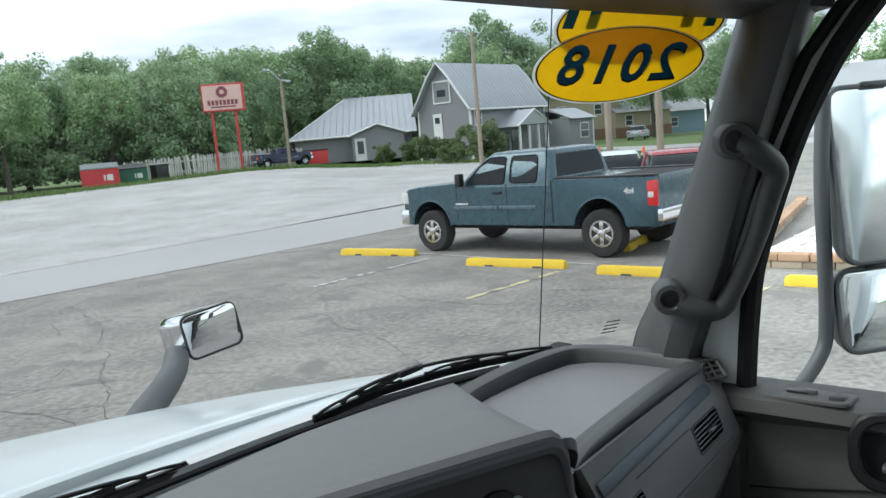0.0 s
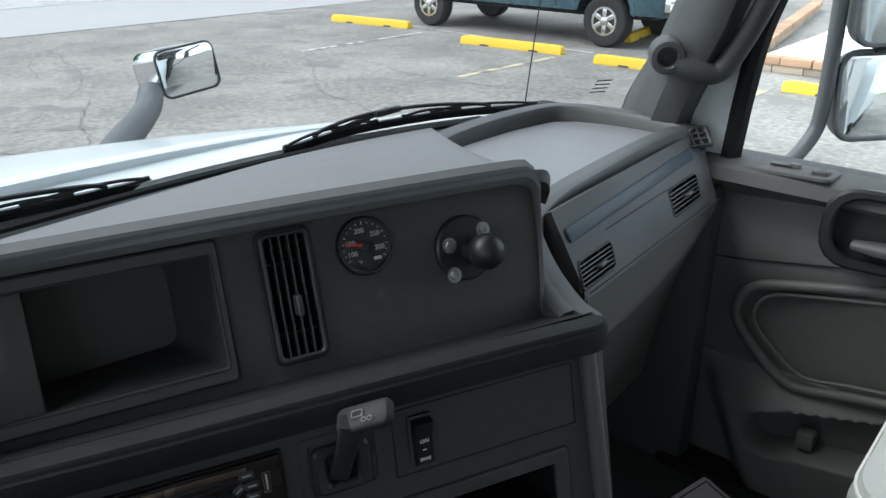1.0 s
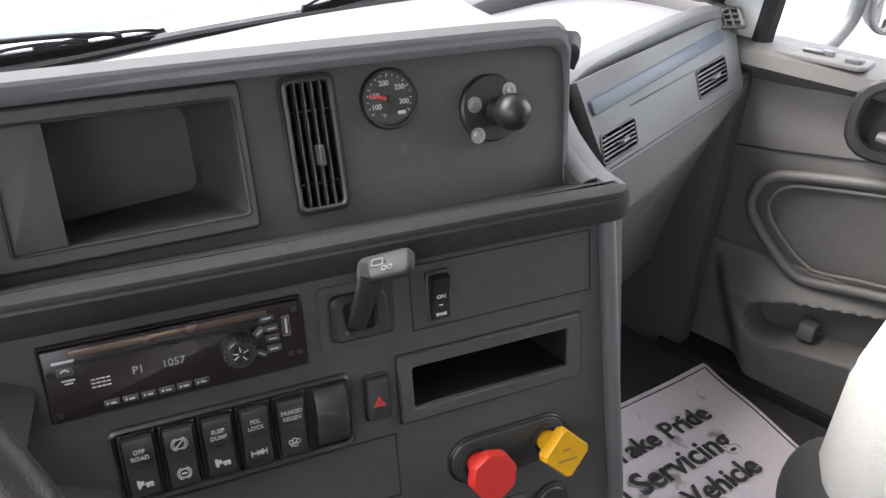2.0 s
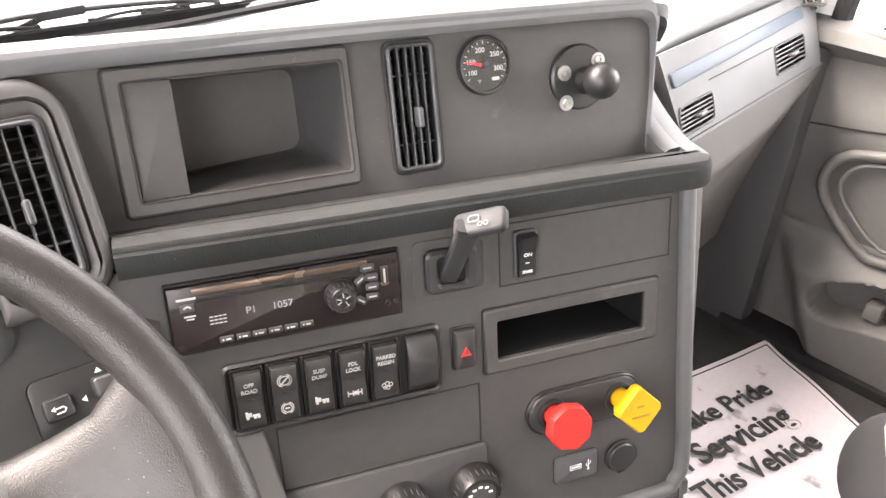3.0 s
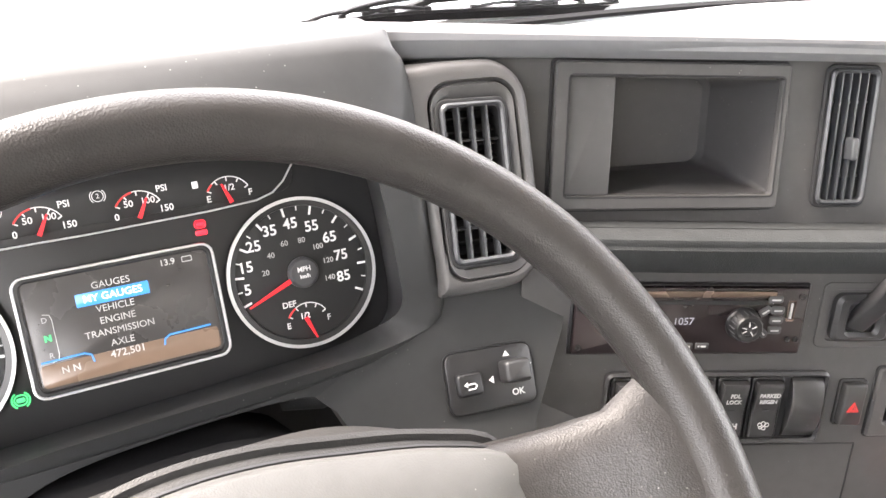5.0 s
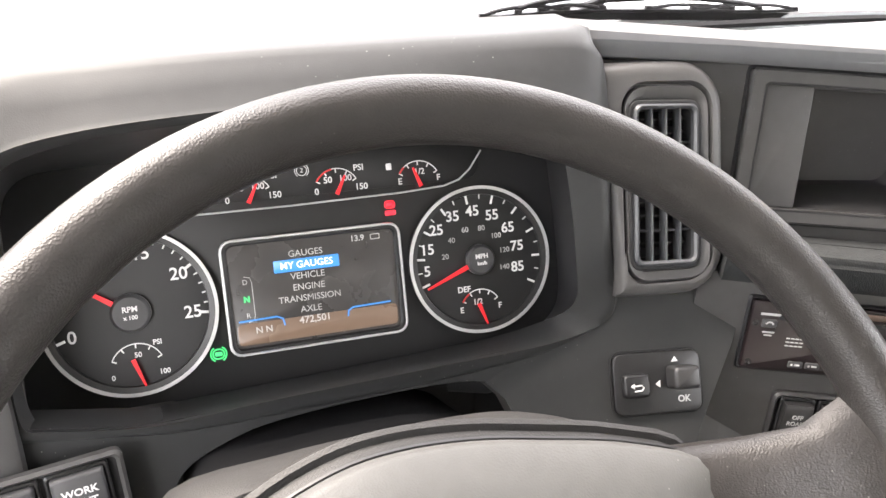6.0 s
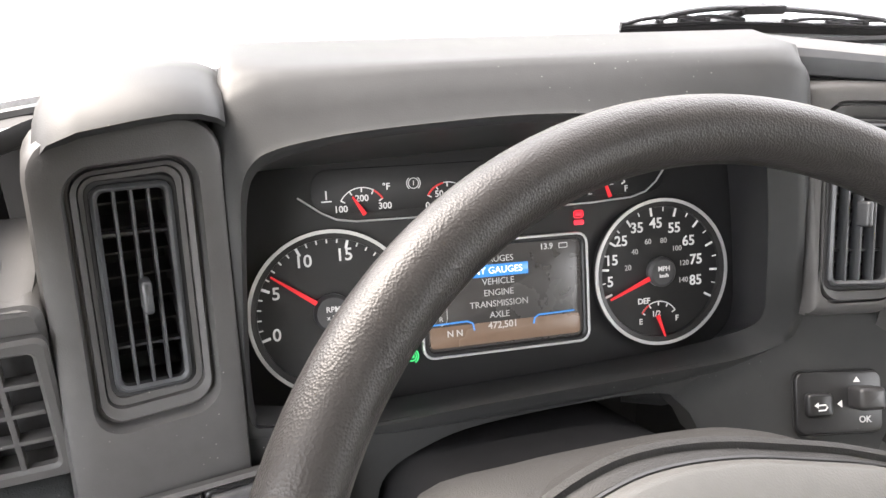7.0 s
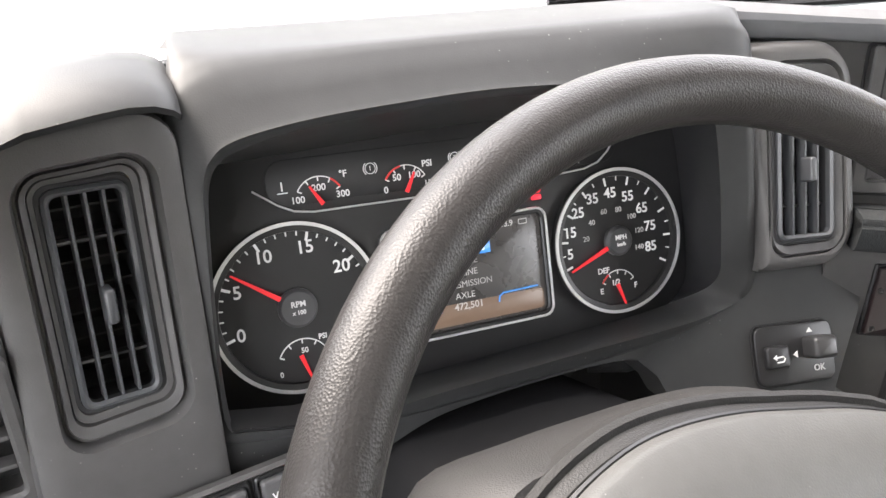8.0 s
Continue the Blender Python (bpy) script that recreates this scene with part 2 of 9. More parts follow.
def rbox(w, h, d, r=0.003, b=0.001, cx=0.0, cy=0.0, z=0.0, seg=4, bm=None):
    """Rounded plate from z to z+d with a bevelled front edge."""
    b = min(b, d * 0.8, w * 0.4, h * 0.4)
    q = rr(w, h, r, seg, cx, cy)
    return loft([at(q, z), at(q, z + d - b), at(rr(w - 0.6 * b, h - 0.6 * b, r, seg, cx, cy), z + d - 0.35 * b),
                 at(rr(w - 2 * b, h - 2 * b, max(r - b, 1e-4), seg, cx, cy), z + d)], bm=bm)


def rframe(w, h, r, iw, ih, ir, d, z=0.0, b=0.001, cx=0.0, cy=0.0, icx=None, icy=None, seg=4, bm=None):
    """Rounded frame with a rounded hole through it."""
    icx, icy = cx if icx is None else icx, cy if icy is None else icy
    return loft([at(rr(iw, ih, ir, seg, icx, icy), z), at(rr(w, h, r, seg, cx, cy), z), at(rr(w, h, r, seg, cx, cy), z + d - b),
                 at(rr(w - 2 * b, h - 2 * b, r - b, seg, cx, cy), z + d), at(rr(iw + 2 * b, ih + 2 * b, ir + b, seg, icx, icy), z + d),
                 at(rr(iw, ih, ir, seg, icx, icy), z + d - b), at(rr(iw, ih, ir, seg, icx, icy), z)], False, False, bm=bm)


def revolve(profile, n=24, bm=None, c=(0, 0, 0), cap0=True, cap1=True):
    """Turned solid round z from (radius, z) pairs."""
    c = Vector(c)
    return loft([[c + Vector((r * math.cos(2 * math.pi * k / n), r * math.sin(2 * math.pi * k / n), z)) for k in range(n)] for r, z in profile],
                cap0, cap1, bm=bm)


def tube(path, rad, n=8, closed=False, bm=None, flat=1.0):
    """Round bar along a path; rad may be one number or one a point."""
    path = [Vector(p) for p in path]
    rads = rad if isinstance(rad, (list, tuple)) else [rad] * len(path)
    loops, up = [], None
    for i, p in enumerate(path):
        a = path[i - 1] if i or closed else p
        b = path[(i + 1) % len(path)] if i + 1 < len(path) or closed else p
        t = (b - a).normalized()
        if up is None:
            up = t.orthogonal().normalized()
        up = (up - t * up.dot(t)).normalized()
        s = t.cross(up)
        loops.append([p + rads[i] * (math.cos(2 * math.pi * k / n) * up + flat * math.sin(2 * math.pi * k / n) * s) for k in range(n)])
    if closed:
        loops.append(loops[0])
        bm = loft(loops, False, False, bm=bm)
        bmesh.ops.remove_doubles(bm, verts=bm.verts, dist=1e-6)
        return bm
    return loft(loops, bm=bm)


def sheet(f, nu, nv, thick=0.004, down=(0, 0, -1)):
    """A solid sheet over a function of two numbers from 0 to 1."""
    bm = bmesh.new()
    dn = Vector(down) * thick
    top = [[bm.verts.new(Vector(f(i / nu, j / nv))) for j in range(nv + 1)] for i in range(nu + 1)]
    bot = [[bm.verts.new(v.co + dn) for v in row] for row in top]
    for i in range(nu):
        for j in range(nv):
            bm.faces.new((top[i][j], top[i + 1][j], top[i + 1][j + 1], top[i][j + 1]))
            bm.faces.new((bot[i][j + 1], bot[i + 1][j + 1], bot[i + 1][j], bot[i][j]))
    for i in range(nu):
        bm.faces.new((top[i][0], bot[i][0], bot[i + 1][0], top[i + 1][0]))
        bm.faces.new((top[i + 1][nv], bot[i + 1][nv], bot[i][nv], top[i][nv]))
    for j in range(nv):
        bm.faces.new((top[0][j + 1], bot[0][j + 1], bot[0][j], top[0][j]))
        bm.faces.new((top[nu][j], bot[nu][j], bot[nu][j + 1], top[nu][j + 1]))
    bmesh.ops.recalc_face_normals(bm, faces=bm.faces)
    return bm


def smooth_path(pts, n=6):
    """Catmull-Rom through points."""
    pts = [Vector(p) for p in pts]
    out = []
    for i in range(len(pts) - 1):
        p0, p1, p2, p3 = pts[max(i - 1, 0)], pts[i], pts[i + 1], pts[min(i + 2, len(pts) - 1)]
        for k in range(n):
            t = k / n
            out.append(0.5 * (2 * p1 + (p2 - p0) * t + (2 * p0 - 5 * p1 + 4 * p2 - p3) * t * t + (3 * p1 - p0 - 3 * p2 + p3) * t ** 3))
    return out + [pts[-1]]


def box(w, d, h, c=(0, 0, 0), bev=0.0, bm=None, m=None):
    """Box of size w, d, h centred at c, with bevelled edges."""
    own = bmesh.new()
    bmesh.ops.create_cube(own, size=1.0)
    bmesh.ops.scale(own, vec=(w, d, h), verts=own.verts)
    if bev:
        bmesh.ops.bevel(own, geom=own.edges[:], offset=bev, segments=2, affect="EDGES", profile=0.6)
    bmesh.ops.translate(own, vec=c, verts=own.verts)
    if m is not None:
        bmesh.ops.transform(own, matrix=m, verts=own.verts)
    return own if bm is None else merge(bm, own)


def merge(a, b, m=None):
    if m is not None:
        bmesh.ops.transform(b, matrix=m, verts=b.verts)
    me = bpy.data.meshes.new("tmp")
    b.to_mesh(me)
    b.free()
    a.from_mesh(me)
    bpy.data.meshes.remove(me)
    return a


def panel(us, vs, holes=(), z=0.0, depth=0.004):
    """A flat sheet cut on grid lines, with rectangular holes (u0, u1, v0, v1) whose edges turn back."""
    bm = bmesh.new()
    us, vs = sorted(set(us) | {h[k] for h in holes for k in (0, 1)}), sorted(set(vs) | {h[k] for h in holes for k in (2, 3)})
    grid = {(i, j): bm.verts.new((u, v, z)) for i, u in enumerate(us) for j, v in enumerate(vs)}
    for i in range(len(us) - 1):
        for j in range(len(vs) - 1):
            mu, mv = (us[i] + us[i + 1]) / 2, (vs[j] + vs[j + 1]) / 2
            if not any(h[0] < mu < h[1] and h[2] < mv < h[3] for h in holes):
                bm.faces.new((grid[i, j], grid[i + 1, j], grid[i + 1, j + 1], grid[i, j + 1]))
    edges = [e for e in bm.edges if len(e.link_faces) == 1]
    ext = bmesh.ops.extrude_edge_only(bm, edges=edges)["geom"]
    bmesh.ops.translate(bm, vec=(0, 0, -depth), verts=[g for g in ext if isinstance(g, bmesh.types.BMVert)])
    for v in [v for v in bm.verts if not v.link_faces]:
        bm.verts.remove(v)
    return bm


def ribbon(path, section, bm=None, ups=None):
    """Sweeps a closed section of (side, up) pairs along a path; ups gives the up way at each point."""
    path = [Vector(p) for p in path]
    loops = []
    for i, p in enumerate(path):
        t = (path[min(i + 1, len(path) - 1)] - path[max(i - 1, 0)]).normalized()
        up = Vector(ups[i] if ups else (0, 0, 1))
        up = (up - t * up.dot(t)).normalized()
        side = t.cross(up)
        loops.append([p + side * a + up * b for a, b in section])
    return loft(loops, bm=bm)


def interp(v, xs, ys):
    return float(np.interp(v, xs, ys))


def frame_m(o, az, tilt):
    """A panel's own frame: x to the right, y up along the panel, z out of it towards the driver."""
    az, tilt = radians(az), radians(tilt)
    n = Vector((math.sin(az) * math.cos(tilt), -math.cos(az) * math.cos(tilt), math.sin(tilt)))
    u = Vector((math.cos(az), math.sin(az), 0))
    v = n.cross(u)
    return Matrix(((u.x, v.x, n.x, o[0]), (u.y, v.y, n.y, o[1]), (u.z, v.z, n.z, o[2]), (0, 0, 0, 1)))


def mesh_of(name, bm, material, sharp=38):
    bmesh.ops.recalc_face_normals(bm, faces=bm.faces)
    me = bpy.data.meshes.new(name)
    bm.to_mesh(me)
    bm.free()
    me.materials.append(material)
    me.polygons.foreach_set("use_smooth", [True] * len(me.polygons))
    me.set_sharp_from_angle(angle=radians(sharp))
    return me


def thing(name, label, category, m=None, group="", kind=""):
    ob = new(name)
    ob.empty_display_size = 0.05
    if m is not None:
        ob.matrix_world = m
    return tagged(ob, label, category, group, kind)


def part(name, bm, material, parent, label="", m=None, kind="", sharp=38):
    ob = new(name, mesh_of(name, bm, material, sharp))
    ob.parent = parent
    if m is not None:
        ob.matrix_basis = m
    return tagged(ob, label, kind=kind)


def single(name, bm, material, label, category, m=None, group="", kind="", sharp=38):
    ob = new(name, mesh_of(name, bm, material, sharp))
    if m is not None:
        ob.matrix_basis = m
    return tagged(ob, label, category, group, kind)


def letters(text, size, depth=0.0003, align="CENTER", bold=0.0, bm=None, m=None, sx=1.0):
    """Raised lettering in the built-in font, centred on its middle, lying in the x-y plane."""
    cu = bpy.data.curves.new("letters", "FONT")
    cu.body, cu.size, cu.align_x, cu.align_y = text, size, align, "CENTER"
    cu.extrude, cu.offset, cu.resolution_u = depth, bold, 3
    ob = new("letters", cu)
    me = bpy.data.meshes.new_from_object(ob.evaluated_get(bpy.context.evaluated_depsgraph_get()))
    bpy.data.objects.remove(ob)
    bpy.data.curves.remove(cu)
    own = bmesh.new()
    own.from_mesh(me)
    bpy.data.meshes.remove(me)
    bmesh.ops.scale(own, vec=(sx, 1, 1), verts=own.verts)
    if m is not None:
        bmesh.ops.transform(own, matrix=m, verts=own.verts)
    return own if bm is None else merge(bm, own)


def shift(x, y, z=0.0, turn=0.0):
    return Matrix.Translation((x, y, z)) @ Matrix.Rotation(radians(turn), 4, "Z")


def arc_band(r0, r1, a0, a1, z=0.0, d=0.0004, n=24, c=(0, 0), bm=None):
    """A flat curved band between two angles in degrees."""
    pts = [radians(a0 + (a1 - a0) * k / n) for k in range(n + 1)]
    loops = []
    for a in pts:
        ca, sa = math.cos(a), math.sin(a)
        loops.append([Vector((c[0] + r * ca, c[1] + r * sa, zz)) for r, zz in ((r0, z), (r1, z), (r1, z + d), (r0, z + d))])
    return loft(loops, bm=bm)


# frames of the dashboard's faces
F_UP = frame_m((0.054, 0.505, 1.732), -21, 19)
F_LOW = frame_m((0.091, 0.384, 1.579), -23.7, 13.8)
F_CLU = frame_m((-0.467, 0.607, 1.648), -1.5, 28.5)
F_LV = frame_m((-0.702, 0.545, 1.704), 10.4, 18.2)
F_CV = frame_m((-0.228, 0.573, 1.741), -7, 29)
F_KEY = frame_m((-0.256, 0.505, 1.589), -9, 38)
F_PV = frame_m((0.66, 0.462, 1.640), 3, 30)
F_WHEEL = frame_m((-0.4615, 0.2942, 1.7009), 6.1, 50.2)
F_FAS = frame_m((-0.467, 0.534, 1.648), 1.5, 15.5)
CX = -0.05


def glass_y(x, z):
    """Where the windshield stands: it leans back and wraps round at its sides."""
    return 0.92 - 0.57 * (z - 1.70) - 0.20 * (abs(x - CX) / 0.95) ** 3

# ======== the cab's shell ========
def cab_shell():
    # floor with an engine tunnel's edge left out of sight
    single("floor", box(2.0, 2.0, 0.05, (CX, -0.25, 1.055), 0.004), M_FLOOR, "black ribbed rubber floor of a truck cab", "floor", kind="structure")
    single("ceiling", box(2.0, 1.75, 0.05, (CX, -0.25, 2.52), 0.01), M_HEAD, "unseen fabric headliner of the cab, pale to bounce light", "ceiling", kind="structure")
    single("wall_back", box(2.0, 0.06, 1.5, (CX, -1.22, 1.80), 0.01), M_HEAD, "unseen rear wall of the cab, pale to bounce light", "wall", kind="structure")
    # firewall under the dashboard
    single("wall_front", box(1.96, 0.04, 0.64, (CX, 0.80, 1.38), 0.01), M_VOID, "black firewall behind the footwell", "wall", kind="structure")

    # header rail over the windshield
    path = [(CX + 0.97 * s, glass_y(CX + 0.97 * s, 2.28) - 0.02, 2.287 - 0.026 * s ** 4) for s in (-1, -0.85, -0.6, -0.3, 0, 0.3, 0.6, 0.85, 1)]
    head = ribbon(path, [(-0.03, -0.035), (0.06, -0.03), (0.07, 0.0), (0.05, 0.22), (-0.03, 0.22)])
    single("header_trim", head, M_PILLAR, "dark grey header trim over the windshield", "trim", kind="structure")

    # sun visor folded up over the driver's side
    v = thing("sun_visor", "dark grey padded sun visor folded up", "sun visor")
    part("pad", loft([[Vector((x, 0.445 + 0.012 * a, 2.206 + k + (0.20 - 2 * k) * (0.5 + 0.5 * b))) for a, b in ((-1, -0.96), (0, -1), (1, -0.96), (1, 0.96), (0, 1), (-1, 0.96))] for x, k in ((-0.56, 0.02), (-0.55, 0.006), (-0.53, 0.0), (0.07, 0.0), (0.095, 0.004), (0.106, 0.016))]), M_PILLAR, v)
    part("pivot_rod", tube([(-0.50, 0.445, 2.38), (-0.50, 0.40, 2.42), (-0.50, 0.38, 2.50)], 0.006, 8), M_BLACK, v, "black pivot rod")
    # windshield
    def ws(s, t):
        x, z = CX + 1.06 * (2 * s - 1), 1.66 + 0.70 * t
        return (x, glass_y(x, z) + 0.012, z)
    pane = single("window_1", sheet(ws, 28, 8, 0.005, (0, -0.87, -0.49)), M_GLASS, "curved windshield of the truck, tinted to dim the outdoors", "windshield", kind="structure")
    pane.visible_shadow = False


def pillar(side):
    """The windshield pillar's inner trim: a broad moulded bar from the dashboard's end to the header."""
    s = side
    pts = [(0.915, 0.600, 1.64), (0.900, 0.585, 1.72), (0.885, 0.545, 1.82), (0.868, 0.485, 1.98), (0.850, 0.425, 2.13), (0.835, 0.365, 2.28), (0.82, 0.28, 2.42)]
    wid = [0.168, 0.136, 0.100, 0.086, 0.081, 0.082, 0.088]
    loops = []
    path = smooth_path(pts, 3)
    for i, p in enumerate(path):
        k = i / (len(path) - 1) * (len(wid) - 1)
        w = wid[int(k)] + (wid[min(int(k) + 1, len(wid) - 1)] - wid[int(k)]) * (k % 1)
        a = Vector((0.62, 0.78, 0.0)).normalized()      # along the pillar's inner face, towards the windshield
        b = Vector((0.78, -0.62, 0.0)).normalized()     # out of the cab
        rear = 0.30 + 0.42 * min(1.0, max(0.0, (p.z - 1.66) / 0.20))
        sec = [(-w * rear * 0.92, 0.030), (-w * rear, 0.016), (-w * (rear - 0.08), 0.004), (-w * rear * 0.45, -0.012), (w * 0.3, -0.010), (w * 0.86, 0.004), (w, 0.02), (w * 0.98, 0.05), (0, 0.085)]
        loops.append([Vector((((p + a * u + b * v).x - CX) * s + CX if s < 0 else (p + a * u + b * v).x, (p + a * u + b * v).y, p.z)) for u, v in sec])
    return loft(loops)


def pillars():
    for s, nm in ((1, "pillar_right"), (-1, "pillar_left")):
        single(nm, pillar(s), M_PILLAR, "charcoal moulded windshield pillar trim", "pillar", kind="structure")


def grab_handle():
    """Moulded grab handle on the pillar: two bosses with screw recesses joined by a bowed bar."""
    ob = thing("grab_handle", "charcoal plastic grab handle bolted to the windshield pillar", "grab handle")
    top, bot = Vector((0.822, 0.424, 2.060)), Vector((0.845, 0.545, 1.818))
    out = Vector((-0.85, -0.48, 0.0)).normalized()
    rear = Vector((0.60, -0.80, 0.0)).normalized()
    path = smooth_path([top + out * 0.004 + Vector((0.008, -0.008, -0.006)), (0.8286, 0.3943, 2.0431), (0.8539, 0.3783, 2.0146), (0.8626, 0.3902, 1.9772), (0.8755, 0.419, 1.9038), (0.8833, 0.4573, 1.8261), (0.8801, 0.4796, 1.7973), (0.860, 0.5053, 1.799), bot + out * 0.004 + Vector((0.010, -0.012, -0.008))], 5)
    part("grip", tube(path, [0.0150 + 0.006 * abs(2 * i / (len(path) - 1) - 1) for i in range(len(path))], 12), M_PILLAR, ob)
    for p in (top, bot):
        z = out
        x = z.orthogonal().normalized()
        m = Matrix((( x.x, z.cross(x).x, z.x, p.x), (x.y, z.cross(x).y, z.y, p.y), (x.z, z.cross(x).z, z.z, p.z), (0, 0, 0, 1)))
        boss = part("boss", revolve([(0.027, -0.03), (0.026, 0.014), (0.0235, 0.020), (0.0165, 0.021), (0.0140, 0.018), (0.0140, 0.004)], 28), M_PILLAR, ob, m=m)
        part("screw_recess", revolve([(0.0144, 0.0035), (0.0144, 0.006), (0.006, 0.0065), (0.0055, 0.009)], 16), M_BLACK, boss, "black recessed mounting screw")


def driver_grab_handle():
    ob = thing("grab_handle", "thick grained charcoal grab handle beside the driver", "grab handle")
    path = smooth_path([(-0.796, 0.486, 1.778), (-0.795, 0.482, 1.796), (-0.795, 0.470, 1.86), (-0.797, 0.445, 1.95), (-0.800, 0.420, 2.06), (-0.810, 0.415, 2.14)], 5)
    n = len(path)
    part("grip", tube(path, [0.024 if i == 0 else 0.035 if i == 1 else 0.0405 - 0.004 * i / n for i in range(n)], 20), M_GRIPBAR, ob)
    part("lower_boss", box(0.10, 0.07, 0.06, (-0.858, 0.515, 1.785), 0.015), M_PILLAR, ob)
    part("upper_boss", box(0.12, 0.08, 0.07, (-0.845, 0.43, 2.13), 0.015), M_PILLAR, ob)


def doors():
    # right door: panel under the window, window frame, armrest with switches, pocket and cup holder
    d = thing("door_1", "charcoal moulded passenger door with a closed window", "door", Matrix.Translation((0.93, 0, 0)), kind="structure")
    def inner(s, t):
        y = 0.545 - 1.25 * s
        z = 1.10 + 0.555 * t
        x = 0.012 - 0.018 * math.exp(-((t - 0.72) / 0.12) ** 2) + 0.05 * max(0, (0.25 - t)) - 0.012 * s
        x -= 0.03 * max(0.0, 1 - abs(t - 0.93) / 0.1) * min(1, s * 5)     # swelling below the window
        return (x, y, z)
    part("door_panel", sheet(inner, 30, 26, 0.05, (1, 0, 0)), M_DOOR, d)
    part("window_ledge", loft([[Vector((x, y, z)) for x, z in ((-0.035, 1.628), (-0.03, 1.648), (-0.018, 1.656), (0.05, 1.66), (0.06, 1.62), (0.0, 1.60))] for y in (0.50, 0.30, -0.1, -0.7)]), M_DOOR, d)
    plate = part("switch_plate", rbox(0.165, 0.050, 0.006, 0.010, 0.002), M_DOOR, d, m=Matrix(((-0.10, 0.995, 0.0, -0.002), (-0.995, -0.10, 0.06, 0.378), (0.03, 0.02, 0.998, 1.6520), (0, 0, 0, 1))))
    part("lock_slider", rbox(0.036, 0.010, 0.004, 0.003, 0.001, 0.0, 0.004, 0.006), M_BLACK, plate)
    part("lock_tab", rbox(0.018, 0.009, 0.007, 0.003, 0.001, 0.020, 0.004, 0.006), M_TRIM, plate)
    part("window_switch", rbox(0.024, 0.018, 0.006, 0.004, 0.002, 0.062, -0.004, 0.006), M_DARK, plate)
    # door pull in a dark recess
    part("pull_recess", rframe(0.36, 0.118, 0.045, 0.325, 0.088, 0.035, 0.02, b=0.004), M_BLACK, d, m=frame_m((-0.020, 0.118, 1.600), -84, 6))
    part("pull_backing", rbox(0.33, 0.094, 0.004, 0.035, 0.001), M_VOID, d, m=frame_m((-0.008, 0.118, 1.600), -84, 6))
    part("pull_handle", tube([(-0.045, 0.250, 1.578), (-0.055, 0.215, 1.582), (-0.06, 0.15, 1.585), (-0.05, 0.03, 1.585)], [0.008, 0.012, 0.014, 0.012], 10, flat=0.6), M_DARK, d)
    # beads round the lower door panel, and the moulding line above them
    out = smooth_path([(-0.3, 1.56, 0), (0.0, 1.535, 0), (0.20, 1.502, 0), (0.350, 1.469, 0), (0.383, 1.456, 0), (0.402, 1.435, 0), (0.408, 1.402, 0), (0.390, 1.368, 0), (0.345, 1.325, 0), (0.315, 1.306, 0), (0.284, 1.300, 0), (0.163, 1.324, 0), (-0.3, 1.40, 0)], 4)
    cen = Vector((0.20, 1.41, 0))
    for nm, k, rad, x0, lab in (("panel_bead", 1.0, 0.0090, -0.011, "raised bead round the lower door panel"), ("inner_bead", 0.86, 0.0035, -0.010, "")):
        part(nm, tube([(x0, cen.x + (p.x - cen.x) * (k if p.x > cen.x else 1), cen.y + (p.y - cen.y) * (k if k == 1 else 0.80)) for p in out], rad, 10), M_DOOR, d, lab)
    part("moulding_line", tube(smooth_path([(-0.0075, 0.535, 1.480), (-0.009, 0.41, 1.497), (-0.011, 0.218, 1.532), (-0.015, -0.2, 1.60)], 4), 0.0016, 6), M_RUBBER, d)
    # swollen foot of the door with a long cup recess pressed into it
    def step(v):
        v = max(0.0, min(1.0, v))
        return v * v * (3 - 2 * v)
    cup = [Vector(q) for q in ((0.322, 1.213), (0.28, 1.226), (0.15, 1.248), (0.0, 1.262), (-0.25, 1.28))]
    def pocket(s, t):
        y, z = 0.52 - 1.05 * s, 1.075 + 0.235 * t
        swell = 0.052 * step((1.315 - z) / 0.075) * step((0.425 + 0.45 * (z - 1.19) - y) / 0.06)
        p = Vector((y, z))
        dist = min(((a + (b - a) * max(0, min(1, (p - a).dot(b - a) / (b - a).length_squared))) - p).length for a, b in zip(cup, cup[1:]))
        dent = 0.075 * step((0.040 - dist) / 0.011)
        return (0.004 - swell + dent * step((0.36 - y) / 0.02 + 0.5), y, z)
    part("door_foot", sheet(pocket, 150, 64, 0.03, (1, 0, 0)), M_DOOR, d, "swollen door foot with a long cup recess", sharp=80)
    part("cup_divider", box(0.03, 0.028, 0.030, (-0.012, 0.262, 1.215), 0.005), M_DOOR, d)
    # window frame: leaning front edge, seal and outer sash
    seal = smooth_path([(0.008, 0.463, 1.64), (0.007, 0.458, 1.70), (0.004, 0.452, 1.76), (0.0, 0.437, 1.86), (-0.008, 0.400, 1.97), (-0.013, 0.370, 2.05), (-0.022, 0.333, 2.125), (-0.036, 0.283, 2.20), (-0.05, 0.20, 2.28), (-0.06, 0.05, 2.345), (-0.06, -0.6, 2.36)], 4)
    part("window_seal", tube(seal, 0.0145, 8, flat=1.2), M_RUBBER, d, "black rubber window seal")
    # pale painted strip between the window seal and the pillar's own seal
    zs = (1.60, 1.677, 1.75, 1.85, 1.95, 2.05, 2.167, 2.25, 2.32)
    near, far = (0.470, 0.476, 0.466, 0.447, 0.416, 0.379, 0.318, 0.248, 0.14), (0.560, 0.545, 0.530, 0.505, 0.455, 0.410, 0.352, 0.285, 0.19)
    def strip_at(s_, t_):
        z = 1.60 + 0.72 * t_
        return (0.006 - 0.050 * t_ * t_, interp(z, zs, near) + (interp(z, zs, far) - interp(z, zs, near)) * s_, z)
